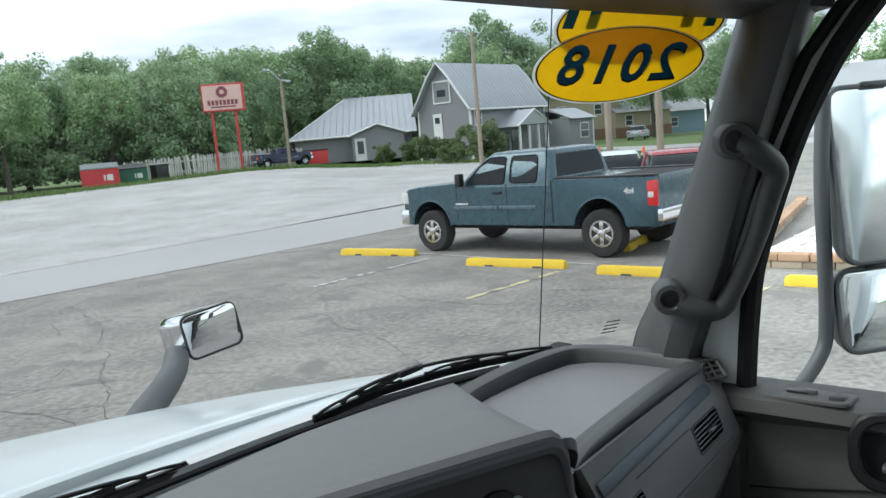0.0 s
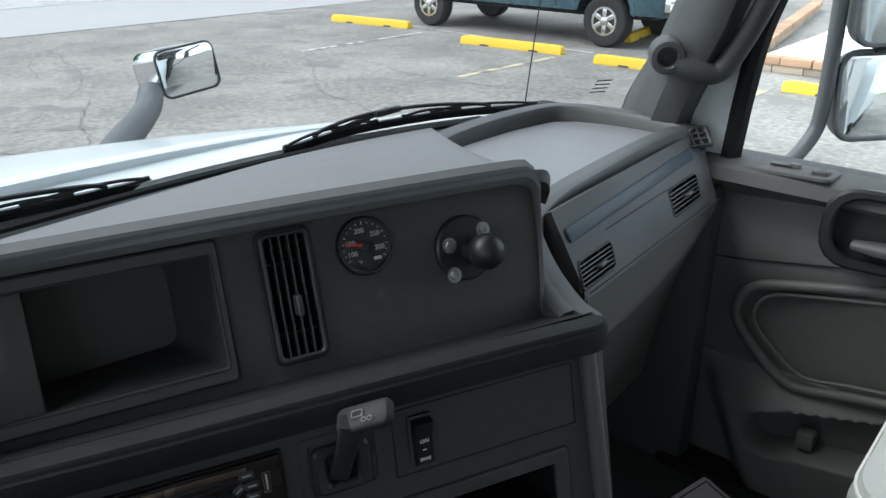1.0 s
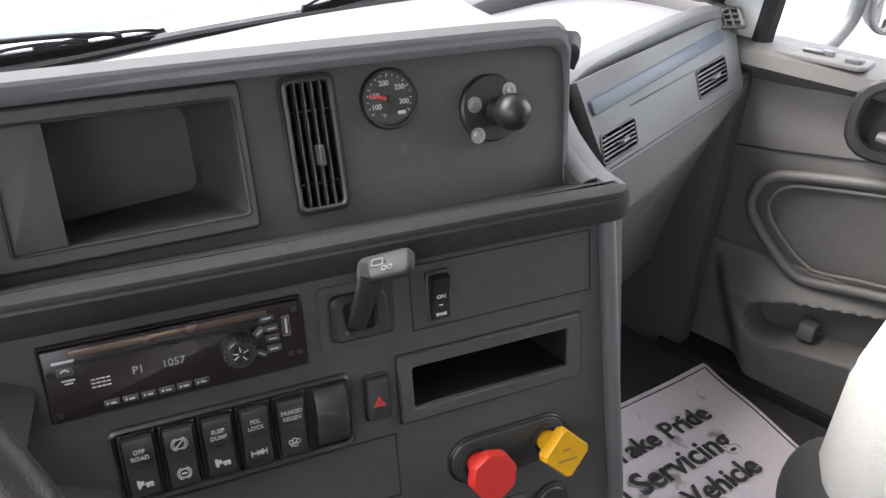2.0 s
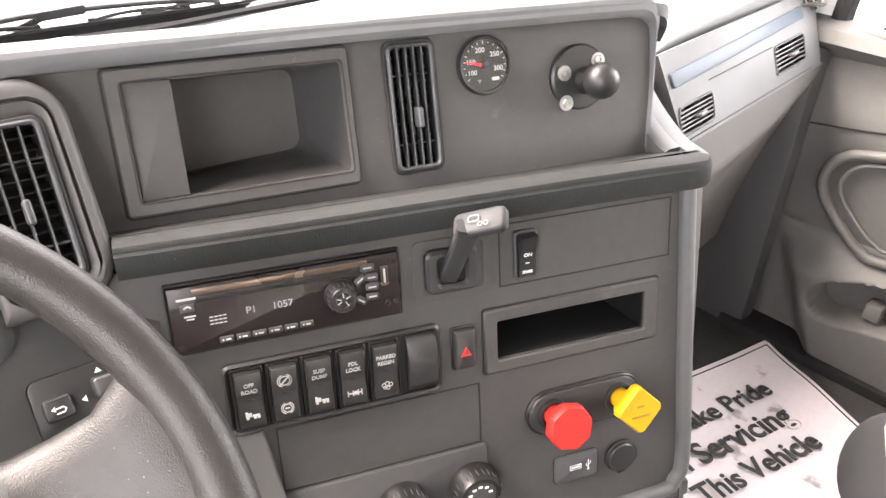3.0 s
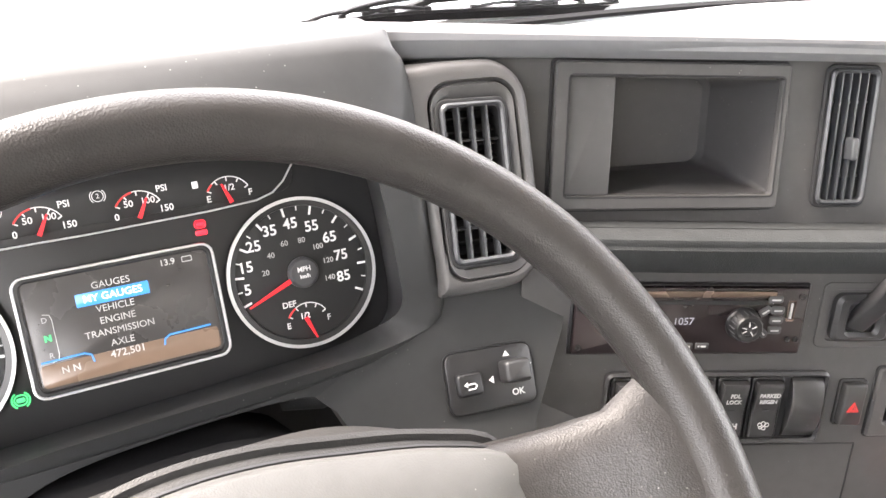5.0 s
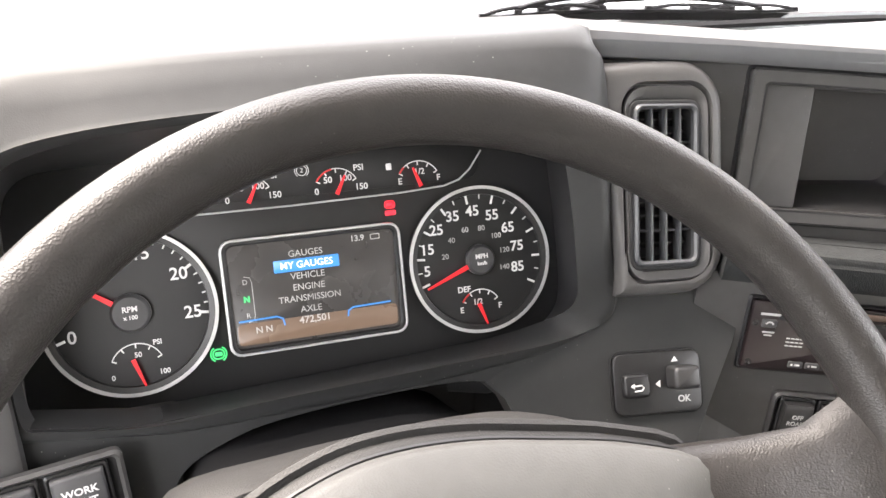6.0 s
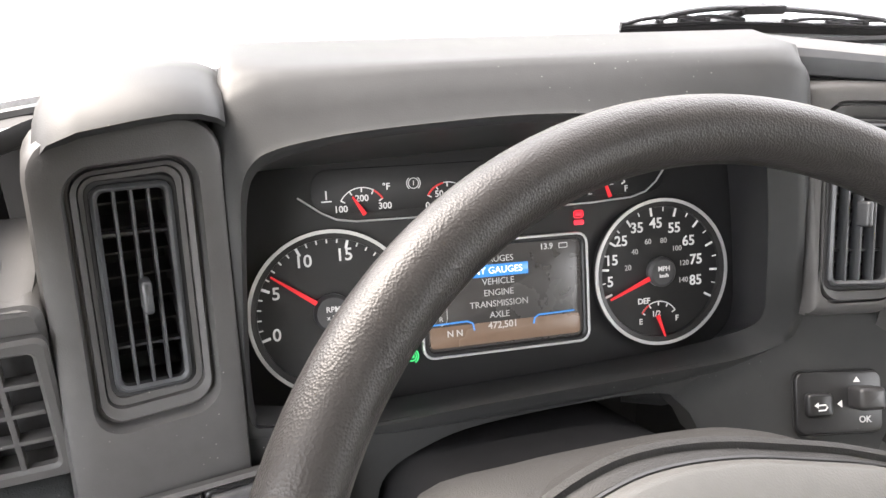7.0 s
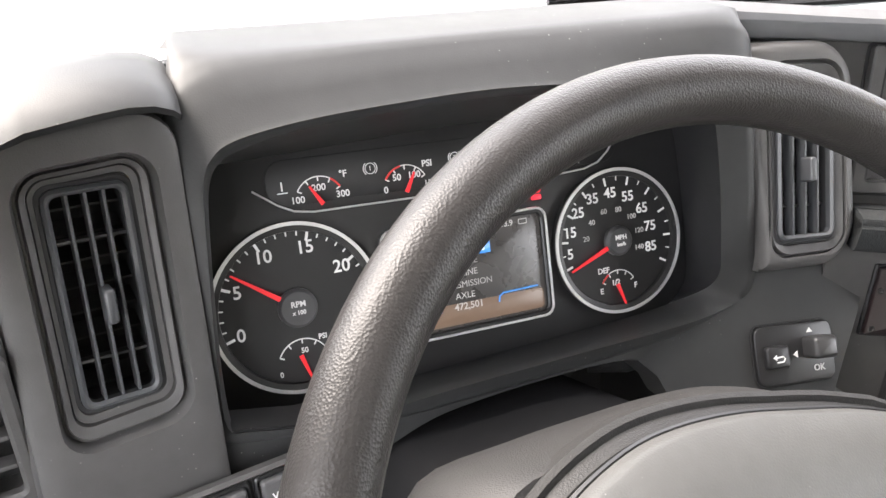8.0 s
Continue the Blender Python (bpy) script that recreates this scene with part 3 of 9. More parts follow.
    part("door_jamb", sheet(strip_at, 6, 24, 0.02, (1, 0, 0)), M_JAMB, d, "pale painted door jamb beside the seal")
    outer = [(-0.010 - 0.050 * ((z - 1.6) / 0.72) ** 2, interp(z, zs, far) + 0.004 - 0.010 * min(1, max(0, (z - 1.8) / 0.2)), z) for z in [1.66 + 0.03 * k for k in range(23)]]
    part("jamb_seal", tube(outer, 0.0095, 8), M_RUBBER, d, "black rubber seal along the pillar")
    pane = part("window_pane", sheet(lambda s, t: (0.029 - 0.07 * t, 0.54 - 1.18 * s - 0.18 * t, 1.62 + 0.72 * t), 2, 4, 0.004, (1, 0, 0)), M_SIDEGLASS, d)
    pane.visible_shadow = False

    # left door, mostly out of view: panel, frame and window opening
    d2 = thing("door_2", "charcoal moulded driver door with a side window", "door", Matrix.Translation((-0.99, 0, 0)), kind="structure")
    part("door_panel", box(0.06, 1.3, 0.55, (0.0, -0.10, 1.365), 0.01), M_DOOR, d2)
    part("window_ledge", box(0.075, 1.25, 0.03, (0.005, -0.12, 1.645), 0.008), M_DOOR, d2)
    part("window_seal", tube([(-p.x, p.y, p.z) for p in seal], 0.018, 8), M_RUBBER, d2, "black rubber window seal")
    pane = part("window_pane", sheet(lambda s, t: (-0.025 + 0.07 * t, 0.46 - 1.1 * s - 0.20 * t, 1.62 + 0.72 * t), 2, 4, 0.004, (-1, 0, 0)), M_SIDEGLASS, d2)
    pane.visible_shadow = False
    for s in (1, -1):
        x = CX + 0.96 * s
        single("quarter_trim", box(0.06, 0.62, 1.44, (x, -0.93, 1.80), 0.02), M_HEAD, "grey trim panel behind the door", "trim", kind="structure")
        single("roof_side_trim", box(0.09, 1.75, 0.14, (CX + 0.93 * s, -0.25, 2.44), 0.03), M_HEAD, "grey trim along the roof's edge", "trim", kind="structure")
        single("sill_trim", box(0.10, 1.4, 0.06, (CX + 0.97 * s, -0.2, 1.07), 0.01), M_RUBBER, "black step sill trim", "trim", kind="structure")


cab_shell()
pillars()
grab_handle()
driver_grab_handle()
doors()

# ======== the dashboard ========
PV_LEAN = Matrix(((1, 0.35, 0, 0), (0, 1, 0, 0), (0, 0, 1, 0), (0, 0, 0, 1)))     # the passenger panel's openings lean


def up_pt(u, v, n=0.0):
    return F_UP @ Vector((u, v, n))


def low_pt(u, v, n=0.0):
    return F_LOW @ Vector((u, v, n))


def dashboard():
    d = thing("dashboard", "charcoal moulded truck dashboard with a hooded centre panel", "dashboard")

    # crown of the dashboard from its driver-side brow to the windshield
    brow = smooth_path([(-0.815, 0.62, 1.760), (-0.74, 0.64, 1.783), (-0.655, 0.645, 1.797), (-0.56, 0.66, 1.790), (-0.45, 0.66, 1.790), (-0.34, 0.65, 1.790),
                        (-0.290, 0.622, 1.8035), (-0.225, 0.607, 1.8028), (-0.155, 0.588, 1.8018), (-0.02, 0.540, 1.802), (0.13, 0.482, 1.802), (0.25, 0.436, 1.800), (0.308, 0.414, 1.797), (0.326, 0.413, 1.790), (0.337, 0.417, 1.778), (0.341, 0.424, 1.762)], 4)
    nb = len(brow) - 1
    def crown(s, t):
        k = s * nb
        i = min(int(k), nb - 1)
        p = brow[i].lerp(brow[i + 1], k - i)
        w = max(0.0, (p.x + 0.155) / 0.487)
        xb = p.x + 0.275 * w * w
        yb = min(glass_y(xb, 1.70) - 0.022, 0.885)
        zb = 1.698 + 0.006 * w
        e = t ** (0.95 - 0.30 * max(0.0, w - 0.5))
        return (p.x + (xb - p.x) * t, p.y + (yb - p.y) * t, p.z + (zb - p.z) * e)
    part("crown", sheet(crown, 64, 14, 0.012), M_PAD, d, "soft grey-black vinyl dashboard top, coloured paler for windshield light", sharp=75)

    # brow over the centre panel, turning down at its end
    sec = [(-0.030, -0.006), (0.010, -0.006), (0.016, 0.0), (0.016, 0.010), (0.010, 0.017), (-0.030, 0.017)]
    line = [(-0.385, 0.0600), (-0.235, 0.0605), (-0.10, 0.061), (0.05, 0.061), (0.20, 0.060), (0.250, 0.059)] + \
           [(0.250 + 0.026 * math.sin(radians(a)), 0.033 + 0.026 * math.cos(radians(a))) for a in range(15, 91, 15)] + [(0.271, -0.02), (0.264, -0.074)]
    loops = []
    for i, (u, v) in enumerate(line):
        a, b = line[max(i - 1, 0)], line[min(i + 1, len(line) - 1)]
        t = Vector((b[0] - a[0], b[1] - a[1])).normalized()
        k = 1.0 if i < 7 else max(0.14, 1.0 - 0.20 * (i - 6))
        kn = 1.0 if i < 8 else max(0.25, 1.0 - 0.16 * (i - 7))
        loops.append([up_pt(u - t.y * h * k, v + t.x * h * k, (n * kn if n > 0 else n) - 0.004 * (1 - k)) for n, h in sec])
    part("centre_brow", loft(loops), M_PAD, d)
    # end wall of the hood, running forward to the tray
    def cheek(s, t):
        a = up_pt(0.273 - 0.012 * (1 - t), -0.074 + 0.135 * t, -0.012)
        b = Vector((0.535, 0.725, 1.690 + 0.022 * t))
        p = a.lerp(b, s)
        p.z = a.z + (b.z - a.z) * (s ** 0.9)
        return p
    part("hood_cheek", sheet(cheek, 12, 8, 0.004, (-0.8, 0.5, 0)), M_BROW, d)

    # centre face, with the cubby and the vent cut through
    part("centre_face", panel([-0.345, -0.24, 0.272], [-0.085, 0.066], [(-0.1755, -0.0405, -0.0500, 0.0405), (0.000, 0.0425, -0.060, 0.051)], -0.004, 0.006), M_DASH, d, m=F_UP)
    # cubby frame, blank plate and hollow
    cub = part("cubby_frame", rframe(0.190, 0.1145, 0.004, 0.172, 0.092, 0.003, 0.007, -0.003, 0.0015, -0.1295, -0.0045, -0.1265, -0.0045), M_DASH, d, "raised frame round an open cubby", m=F_UP)
    part("cubby_gap", rframe(0.1945, 0.1190, 0.006, 0.1898, 0.1143, 0.004, 0.0012, -0.004, 0.0003, -0.1295, -0.0045), M_VOID, cub)
    part("cubby_line", rframe(0.1755, 0.0955, 0.004, 0.1725, 0.0925, 0.003, 0.0008, 0.0036, 0.0002, -0.1265, -0.0045), M_VOID, cub)
    part("blank_plate", rbox(0.0375, 0.092, 0.0035, 0.002, 0.001, -0.1945, -0.0045, -0.004), M_DASH, cub)
    u0, u1, v0, v1, dp = -0.1755, -0.0405, -0.0500, 0.0405, -0.085
    def liner(du0, du1, dv0, dv1, lift, r, z):
        out = []
        for x, y in rr(u1 + du1 - u0 - du0, v1 + dv1 - v0 - dv0, r, 6, (u0 + du0 + u1 + du1) / 2, (v0 + dv0 + v1 + dv1) / 2):
            f = (x - u0) / (u1 - u0)
            out.append(Vector((x, y + lift * f * (1 if y < (v0 + v1) / 2 else 0), z)))
        return out
    hol = loft([liner(0, 0, 0, 0, 0, 0.003, -0.004), liner(-0.008, -0.014, 0.003, 0, 0.006, 0.010, dp * 0.6), liner(-0.011, -0.020, 0.004, 0, 0.010, 0.012, dp * 0.93), liner(-0.008, -0.024, 0.007, -0.003, 0.010, 0.011, dp)], False, True)
    part("cubby_hollow", hol, mat("cubby_liner_plastic", (0.036, 0.035, 0.0355), 0.42, var=0.12, scale=14, dust=0.35), cub, m=Matrix.Identity(4), sharp=20)

    # ledge under the centre face, with a stitched-looking worn lip that turns forward at its end
    lip = [low_pt(-0.318, 0.092, 0.004), low_pt(-0.20, 0.093, 0.010), low_pt(-0.05, 0.094, 0.012), low_pt(0.10, 0.094, 0.012), low_pt(0.180, 0.093, 0.012), low_pt(0.190, 0.093, 0.010),
           low_pt(0.197, 0.0935, 0.003), low_pt(0.202, 0.094, -0.010), low_pt(0.212, 0.097, -0.045)]
    lip = smooth_path(lip[:5], 5)[:-1] + smooth_path(lip[4:], 3)
    part("ledge_lip", ribbon(lip, [(-0.016, 0.0080), (0.0070, 0.0082), (0.0096, 0.0055), (0.0112, -0.0100), (0.0095, -0.0140), (0.004, -0.0155), (-0.016, -0.0155)]), M_LEDGE, d, "worn black leatherette ledge lip")
    edge_path = lip[:-3] + smooth_path([lip[-4], (0.305, 0.362, 1.667), (0.352, 0.420, 1.669), (0.398, 0.468, 1.673), (0.425, 0.490, 1.677), (0.46, 0.502, 1.681), (0.53, 0.512, 1.688), (0.68, 0.516, 1.694), (0.80, 0.517, 1.697), (0.865, 0.512, 1.697)], 4)[1:]
    rounded = [(-0.012, -0.0120), (-0.012, 0.0118), (-0.009, 0.0128), (0.0015, 0.0128), (0.0058, 0.0120), (0.0078, 0.0090), (0.0070, -0.0120)]
    part("ledge_roll", ribbon(edge_path[:len(lip) - 6], rounded), M_LEDGE, d)
    part("ledge_edge", ribbon(edge_path[len(lip) - 7:], rounded), M_EDGE, d, "smooth grey edge along the ledge and passenger panel")
    part("passenger_band", ribbon(edge_path[len(lip) - 2:], [(-0.027, -0.014), (-0.027, 0.0075), (-0.022, 0.0105), (-0.012, 0.0122), (-0.0085, 0.0118), (-0.0085, -0.014)]), M_EDGE, d, "grey band along the passenger tray")
    shelf = bmesh.new()
    back = [up_pt(-0.30, -0.070, -0.01), up_pt(-0.1, -0.074, -0.01), up_pt(0.1, -0.078, -0.01), up_pt(0.276, -0.080, -0.012)]
    frontl = [low_pt(-0.318, 0.107, 0.0), low_pt(-0.13, 0.1085, 0.004), low_pt(0.05, 0.1085, 0.004), low_pt(0.200, 0.1085, 0.0)]
    a = [shelf.verts.new(p) for p in back]
    b = [shelf.verts.new(p) for p in frontl]
    for i in range(3):
        shelf.faces.new((a[i], b[i], b[i + 1], a[i + 1]))
    part("ledge_shelf", shelf, M_LEDGE, d)
    # wall between centre stack and passenger knee space
    def side(s, t):
        a = low_pt(0.205, 0.10 - 0.40 * t, -0.002)
        b = Vector((0.44, 0.53 + 0.06 * t, 1.665 - 0.40 * t))
        return a.lerp(b, s)
    part("stack_flank_wall", sheet(side, 10, 10, 0.01, (-1, 0, 0)), M_DASH, d)

    # lower centre face
    part("stack_face", panel([-0.330, -0.2, 0.0, 0.19], [-0.262, -0.1, 0.078], [(-0.014, 0.1425, -0.0625, -0.024)], -0.002, 0.006), M_DASH, d, m=F_LOW)
    edge = [(0.186, 0.080), (0.189, 0.0), (0.194, -0.12), (0.198, -0.225), (0.190, -0.252), (0.165, -0.264), (0.0, -0.266), (-0.25, -0.268)]
    ed = [low_pt(u, v, 0.0) for u, v in edge]
    part("stack_edge", tube(smooth_path(ed, 5), 0.0085, 10), M_TRIM, d, "rounded grey edge of the centre stack")
    part("stack_bottom", box(0.48, 0.22, 0.02, (-0.03, -0.11, -0.27), 0.004, m=Matrix(((1, 0, 0, 0), (0, 0, 1, 0), (0, 1, 0, 0), (0, 0, 0, 1)))), M_DARK, d, m=F_LOW)
    for u, v, w, h in ((0.0805, 0.0665, 0.178, 0.0014), (0.0805, 0.0085, 0.180, 0.0014), (-0.0085, 0.0375, 0.0014, 0.058), (0.1693, 0.0375, 0.0014, 0.058),
                       (-0.126, -0.0835, 0.188, 0.0014), (-0.0325, -0.115, 0.0014, 0.064), (-0.2195, -0.115, 0.0014, 0.064), (-0.126, -0.146, 0.188, 0.0014)):
        part("panel_seam", rbox(w, h, 0.0006, 0.0004, 0.0002, u, v, -0.002, 1), M_VOID, d, m=F_LOW)
    part("slot_frame", rframe(0.184, 0.0635, 0.003, 0.156, 0.039, 0.002, 0.004, -0.002, 0.0015, 0.0655, -0.0435, 0.0645, -0.0435), M_DASH, d, "frame round an empty radio slot", m=F_LOW)
    part("slot_gap", rframe(0.1875, 0.0670, 0.004, 0.1838, 0.0633, 0.003, 0.0012, -0.002, 0.0003, 0.0655, -0.0435), M_VOID, d, m=F_LOW)
    hol = bmesh.new()
    vs = [[hol.verts.new((x, y, z)) for x, y in ((-0.014, -0.0625), (0.1425, -0.0625), (0.1425, -0.024), (-0.014, -0.024))] for z in (-0.003, -0.10)]
    for i in range(4):
        hol.faces.new((vs[0][i], vs[1][i], vs[1][(i + 1) % 4], vs[0][(i + 1) % 4]))
    hol.faces.new(vs[1])
    part("slot_hollow", hol, M_BLACK, d, m=F_LOW, sharp=20)

    # tray on the passenger side and its raised back rim
    tray = [(0.36, 0.47), (0.46, 0.517), (0.60, 0.525), (0.83, 0.522), (0.862, 0.526), (0.876, 0.546), (0.876, 0.60), (0.870, 0.655), (0.855, 0.700), (0.828, 0.730), (0.74, 0.748), (0.63, 0.752), (0.575, 0.748), (0.53, 0.73)]
    # Tray painted lighter than its rim, as if glare lay on it.
    part("tray", loft([[Vector((x, y, z)) for x, y in tray] for z in (1.660, 1.690)]), M_TRAY, d, "flat grey-black dashboard tray, coloured paler for sky glare")
    rim = smooth_path([(0.515, 0.700, 1.692), (0.540, 0.742, 1.695), (0.585, 0.764, 1.700), (0.66, 0.766, 1.704), (0.75, 0.760, 1.706), (0.834, 0.742, 1.707), (0.864, 0.708, 1.707), (0.879, 0.655, 1.706), (0.884, 0.60, 1.705), (0.883, 0.548, 1.703), (0.880, 0.508, 1.697)], 5)
    part("tray_rim", ribbon(rim, [(0.010, -0.03), (0.009, 0.000), (0.004, 0.007), (-0.008, 0.009), (-0.032, 0.004), (-0.042, -0.012), (-0.042, -0.04)]), M_PFACE, d, "rolled vinyl rim behind the tray")
    # front apron below the windshield on the passenger side, down to the door
    pf = panel([-0.275, 0.0, 0.232], [-0.060, 0.066], [(-0.199, -0.118, -0.0345, -0.0025), (0.0755, 0.1745, -0.0265, 0.0105)], 0.0, 0.03)
    bmesh.ops.transform(pf, matrix=PV_LEAN, verts=pf.verts)
    for w in pf.verts:
        if w.co.x < -0.245:
            w.co.x = -0.2115
        if w.co.y < -0.055:
            w.co.y = -0.0465
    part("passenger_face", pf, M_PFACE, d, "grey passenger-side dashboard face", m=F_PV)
    part("satin_strip", rbox(0.392, 0.0180, 0.003, 0.004, 0.001, 0.0, 0.0, 0.0005), M_STRIP, d, "satin blue-grey trim strip", m=F_PV @ Matrix.Translation((-0.006, 0.0355, 0)) @ Matrix.Rotation(radians(1.3), 4, "Z"))
    for u0, v0, w0 in ((-0.022, 0.0125, 0.19), (-0.010, -0.0420, 0.385)):
        part("face_seam", rbox(w0, 0.0012, 0.0008, 0.0004, 0.0002, u0, v0, 0.0002, 1), M_VOID, d, m=F_PV)
    def knee(s, t):
        # face's lower return, then the glovebox front falling away to the footwell
        u = -0.212 + 0.437 * s
        a = F_PV @ Vector((u, -0.046, -0.001))
        b = F_PV @ Vector((u + 0.018 * (1 - s), -0.104 + 0.036 * s * s, -0.022))
        c = Vector((0.44 + 0.46 * s, 0.545, 1.20 + 0.05 * s))
        if t < 0.3:
            k = t / 0.3
            p = a.lerp(b, k)
            p.z -= 0.004 * math.sin(math.pi * k)
            return p
        k = (t - 0.3) / 0.7
        p = b.lerp(c, k)
        p.y += 0.012 * math.sin(math.pi * k)
        return p
    # Paler door plastic makes up for light that doesn't reach the knee space.
    part("knee_panel", sheet(knee, 16, 20, 0.01, (0, 1, 0)), M_DOOR, d, "grey glovebox front under the passenger panel, coloured paler to offset blocked light")
    # housing round the vent between the cluster and the centre face
    def arch(inset, z):
        # rounded towards the centre face, running square under the binnacle on its other side
        return [Vector((x if x > -0.030 else -0.050 + 0.5 * inset + 0.010 * max(0.0, min(1.0, (-0.03 - y) / 0.05)), y, z)) for x, y in rr(0.100 - 2 * inset, 0.166 - 2 * inset, 0.034 - inset, 8, -0.0075, -0.0245)]
    def ring_at(w, h, r, z):
        return at(rr(w, h, r, 8, -0.0020, -0.0275), z)
    part("vent_housing", loft([arch(0.0, -0.05), arch(0.0, -0.0075), arch(0.0008, -0.0035), arch(0.003, -0.0005), arch(0.0065, 0.0012), arch(0.010, 0.0016),
                               ring_at(0.0700, 0.1430, 0.019, 0.0016), ring_at(0.0690, 0.1420, 0.0185, 0.0006), ring_at(0.0675, 0.1405, 0.018, -0.0055), ring_at(0.0645, 0.1375, 0.0165, -0.0055), ring_at(0.0635, 0.1365, 0.016, 0.0002),
                               ring_at(0.0625, 0.1355, 0.0155, 0.0008), ring_at(0.0570, 0.1240, 0.012, -0.0008), at(rr(0.050, 0.115, 0.008, 8, -0.0043, -0.0285), -0.008)], True, False), M_DASH, d, m=F_CV)
    # driver-side lower face between cluster and stack, left panel and kick panels
    low = [(-0.118, 0.0045), (-0.098, 0.0225), (-0.0786, 0.0274), (-0.0569, 0.0341), (-0.0302, 0.0455), (-0.0183, 0.0571), (-0.010, 0.072), (0.0519, 0.072), (0.0905, 0.0665), (0.0757, 0.0218), (0.0426, -0.0426), (0.010, -0.17), (-0.055, -0.17), (-0.085, -0.06), (-0.096, -0.025), (-0.104, -0.0085)]
    # Darker binnacle vinyl here carries the shade below the pod.
    part("driver_lower_face", loft([[Vector((u, v, z)) for u, v in low] for z in (-0.03, -0.0035, -0.0015)]), M_BROW, d, "charcoal panel round the menu keys, darkened for shade below the binnacle", m=F_KEY)
    part("stack_flank", rbox(0.150, 0.330, 0.02, 0.010, 0.004), M_DASH, d, m=F_KEY @ Matrix.Translation((0.060, -0.085, -0.055)))
    def lean(w, h, r, z, cx, cy, k=0.055):
        return [Vector((x + k * (y - 0.012), y, z)) for x, y in rr(w, h, r, 6, cx, cy)]
    part("left_face", loft([lean(0.095, 0.264, 0.022, -0.06, -0.0075, -0.030), lean(0.095, 0.264, 0.022, 0.000, -0.0075, -0.030), lean(0.091, 0.260, 0.020, 0.0065, -0.0075, -0.030), lean(0.085, 0.254, 0.018, 0.0085, -0.0075, -0.030),
                            lean(0.0660, 0.1440, 0.016, 0.0085, -0.0065, 0.012), lean(0.0650, 0.1430, 0.0155, 0.0072, -0.0065, 0.012), lean(0.0618, 0.1395, 0.014, 0.0000, -0.0065, 0.0125), lean(0.0590, 0.1365, 0.013, 0.0000, -0.0065, 0.0130), lean(0.0582, 0.1357, 0.0125, 0.0036, -0.0065, 0.0130), lean(0.0572, 0.1347, 0.012, 0.0042, -0.0065, 0.0132), lean(0.0515, 0.1265, 0.009, 0.0026, -0.0065, 0.0150),
                            lean(0.0505, 0.1255, 0.009, -0.0010, -0.0065, 0.0150), lean(0.0495, 0.1245, 0.009, 0.0008, -0.0065, 0.0150), lean(0.0440, 0.1180, 0.007, 0.0, -0.0068, 0.0155), lean(0.0400, 0.1130, 0.006, -0.008, -0.0068, 0.0155)], True, False), M_DASH, d, m=F_LV)
    cap = []
    for x, dn, bk in ((-0.755, 0.030, 0.014), (-0.751, 0.015, 0.006), (-0.742, 0.004, 0.001), (-0.728, 0.0, 0.0), (-0.70, 0.0, 0.0), (-0.684, 0.0008, 0.0), (-0.672, 0.004, 0.001), (-0.664, 0.009, 0.003), (-0.660, 0.014, 0.006)):
        lean = 0.10 * (x + 0.70)
        cap.append([Vector((x, y + bk + 0.17 * (x + 0.70), z - dn + lean * (1.0 if y < 0.58 else 0.4))) for y, z in ((0.67, 1.770), (0.655, 1.794), (0.620, 1.814), (0.603, 1.8165), (0.586, 1.8155), (0.570, 1.812), (0.563, 1.8075), (0.567, 1.8025), (0.62, 1.798))])
    part("left_cap", loft(cap), M_BROW, d, "vinyl cap over the driver-side vent")
    part("kick_panel", box(0.05, 0.42, 0.54, (0.905, 0.665, 1.345), 0.015), M_PFACE, d)
    part("end_cap", box(0.09, 0.16, 0.40, (-0.835, 0.60, 1.60), 0.02), M_DASH, d)
    part("demister_pad", rframe(0.150, 0.112, 0.008, 0.040, 0.080, 0.004, 0.060, -0.063, 0.004, -0.050, 0.004, 0.0, 0.0), M_DASH, d, m=frame_m((-0.779, 0.519, 1.669), 5, 4))
    part("corner_pad", rbox(0.150, 0.240, 0.07, 0.012, 0.008, -0.050, -0.175, -0.060), M_LEDGE, d, "grained corner pad below the demister outlet", m=frame_m((-0.779, 0.519, 1.669), 5, 4))
    part("corner_shelf", box(0.16, 0.09, 0.02, (-0.839, 0.572, 1.718), 0.006), M_DASH, d)
    part("left_apron", box(0.26, 0.05, 0.30, (-0.70, 0.568, 1.432), 0.012, m=None), M_DASH, d)
    # Solid black slab stands in for the shaded space behind the column.
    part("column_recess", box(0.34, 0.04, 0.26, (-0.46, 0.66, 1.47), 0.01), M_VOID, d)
    return d


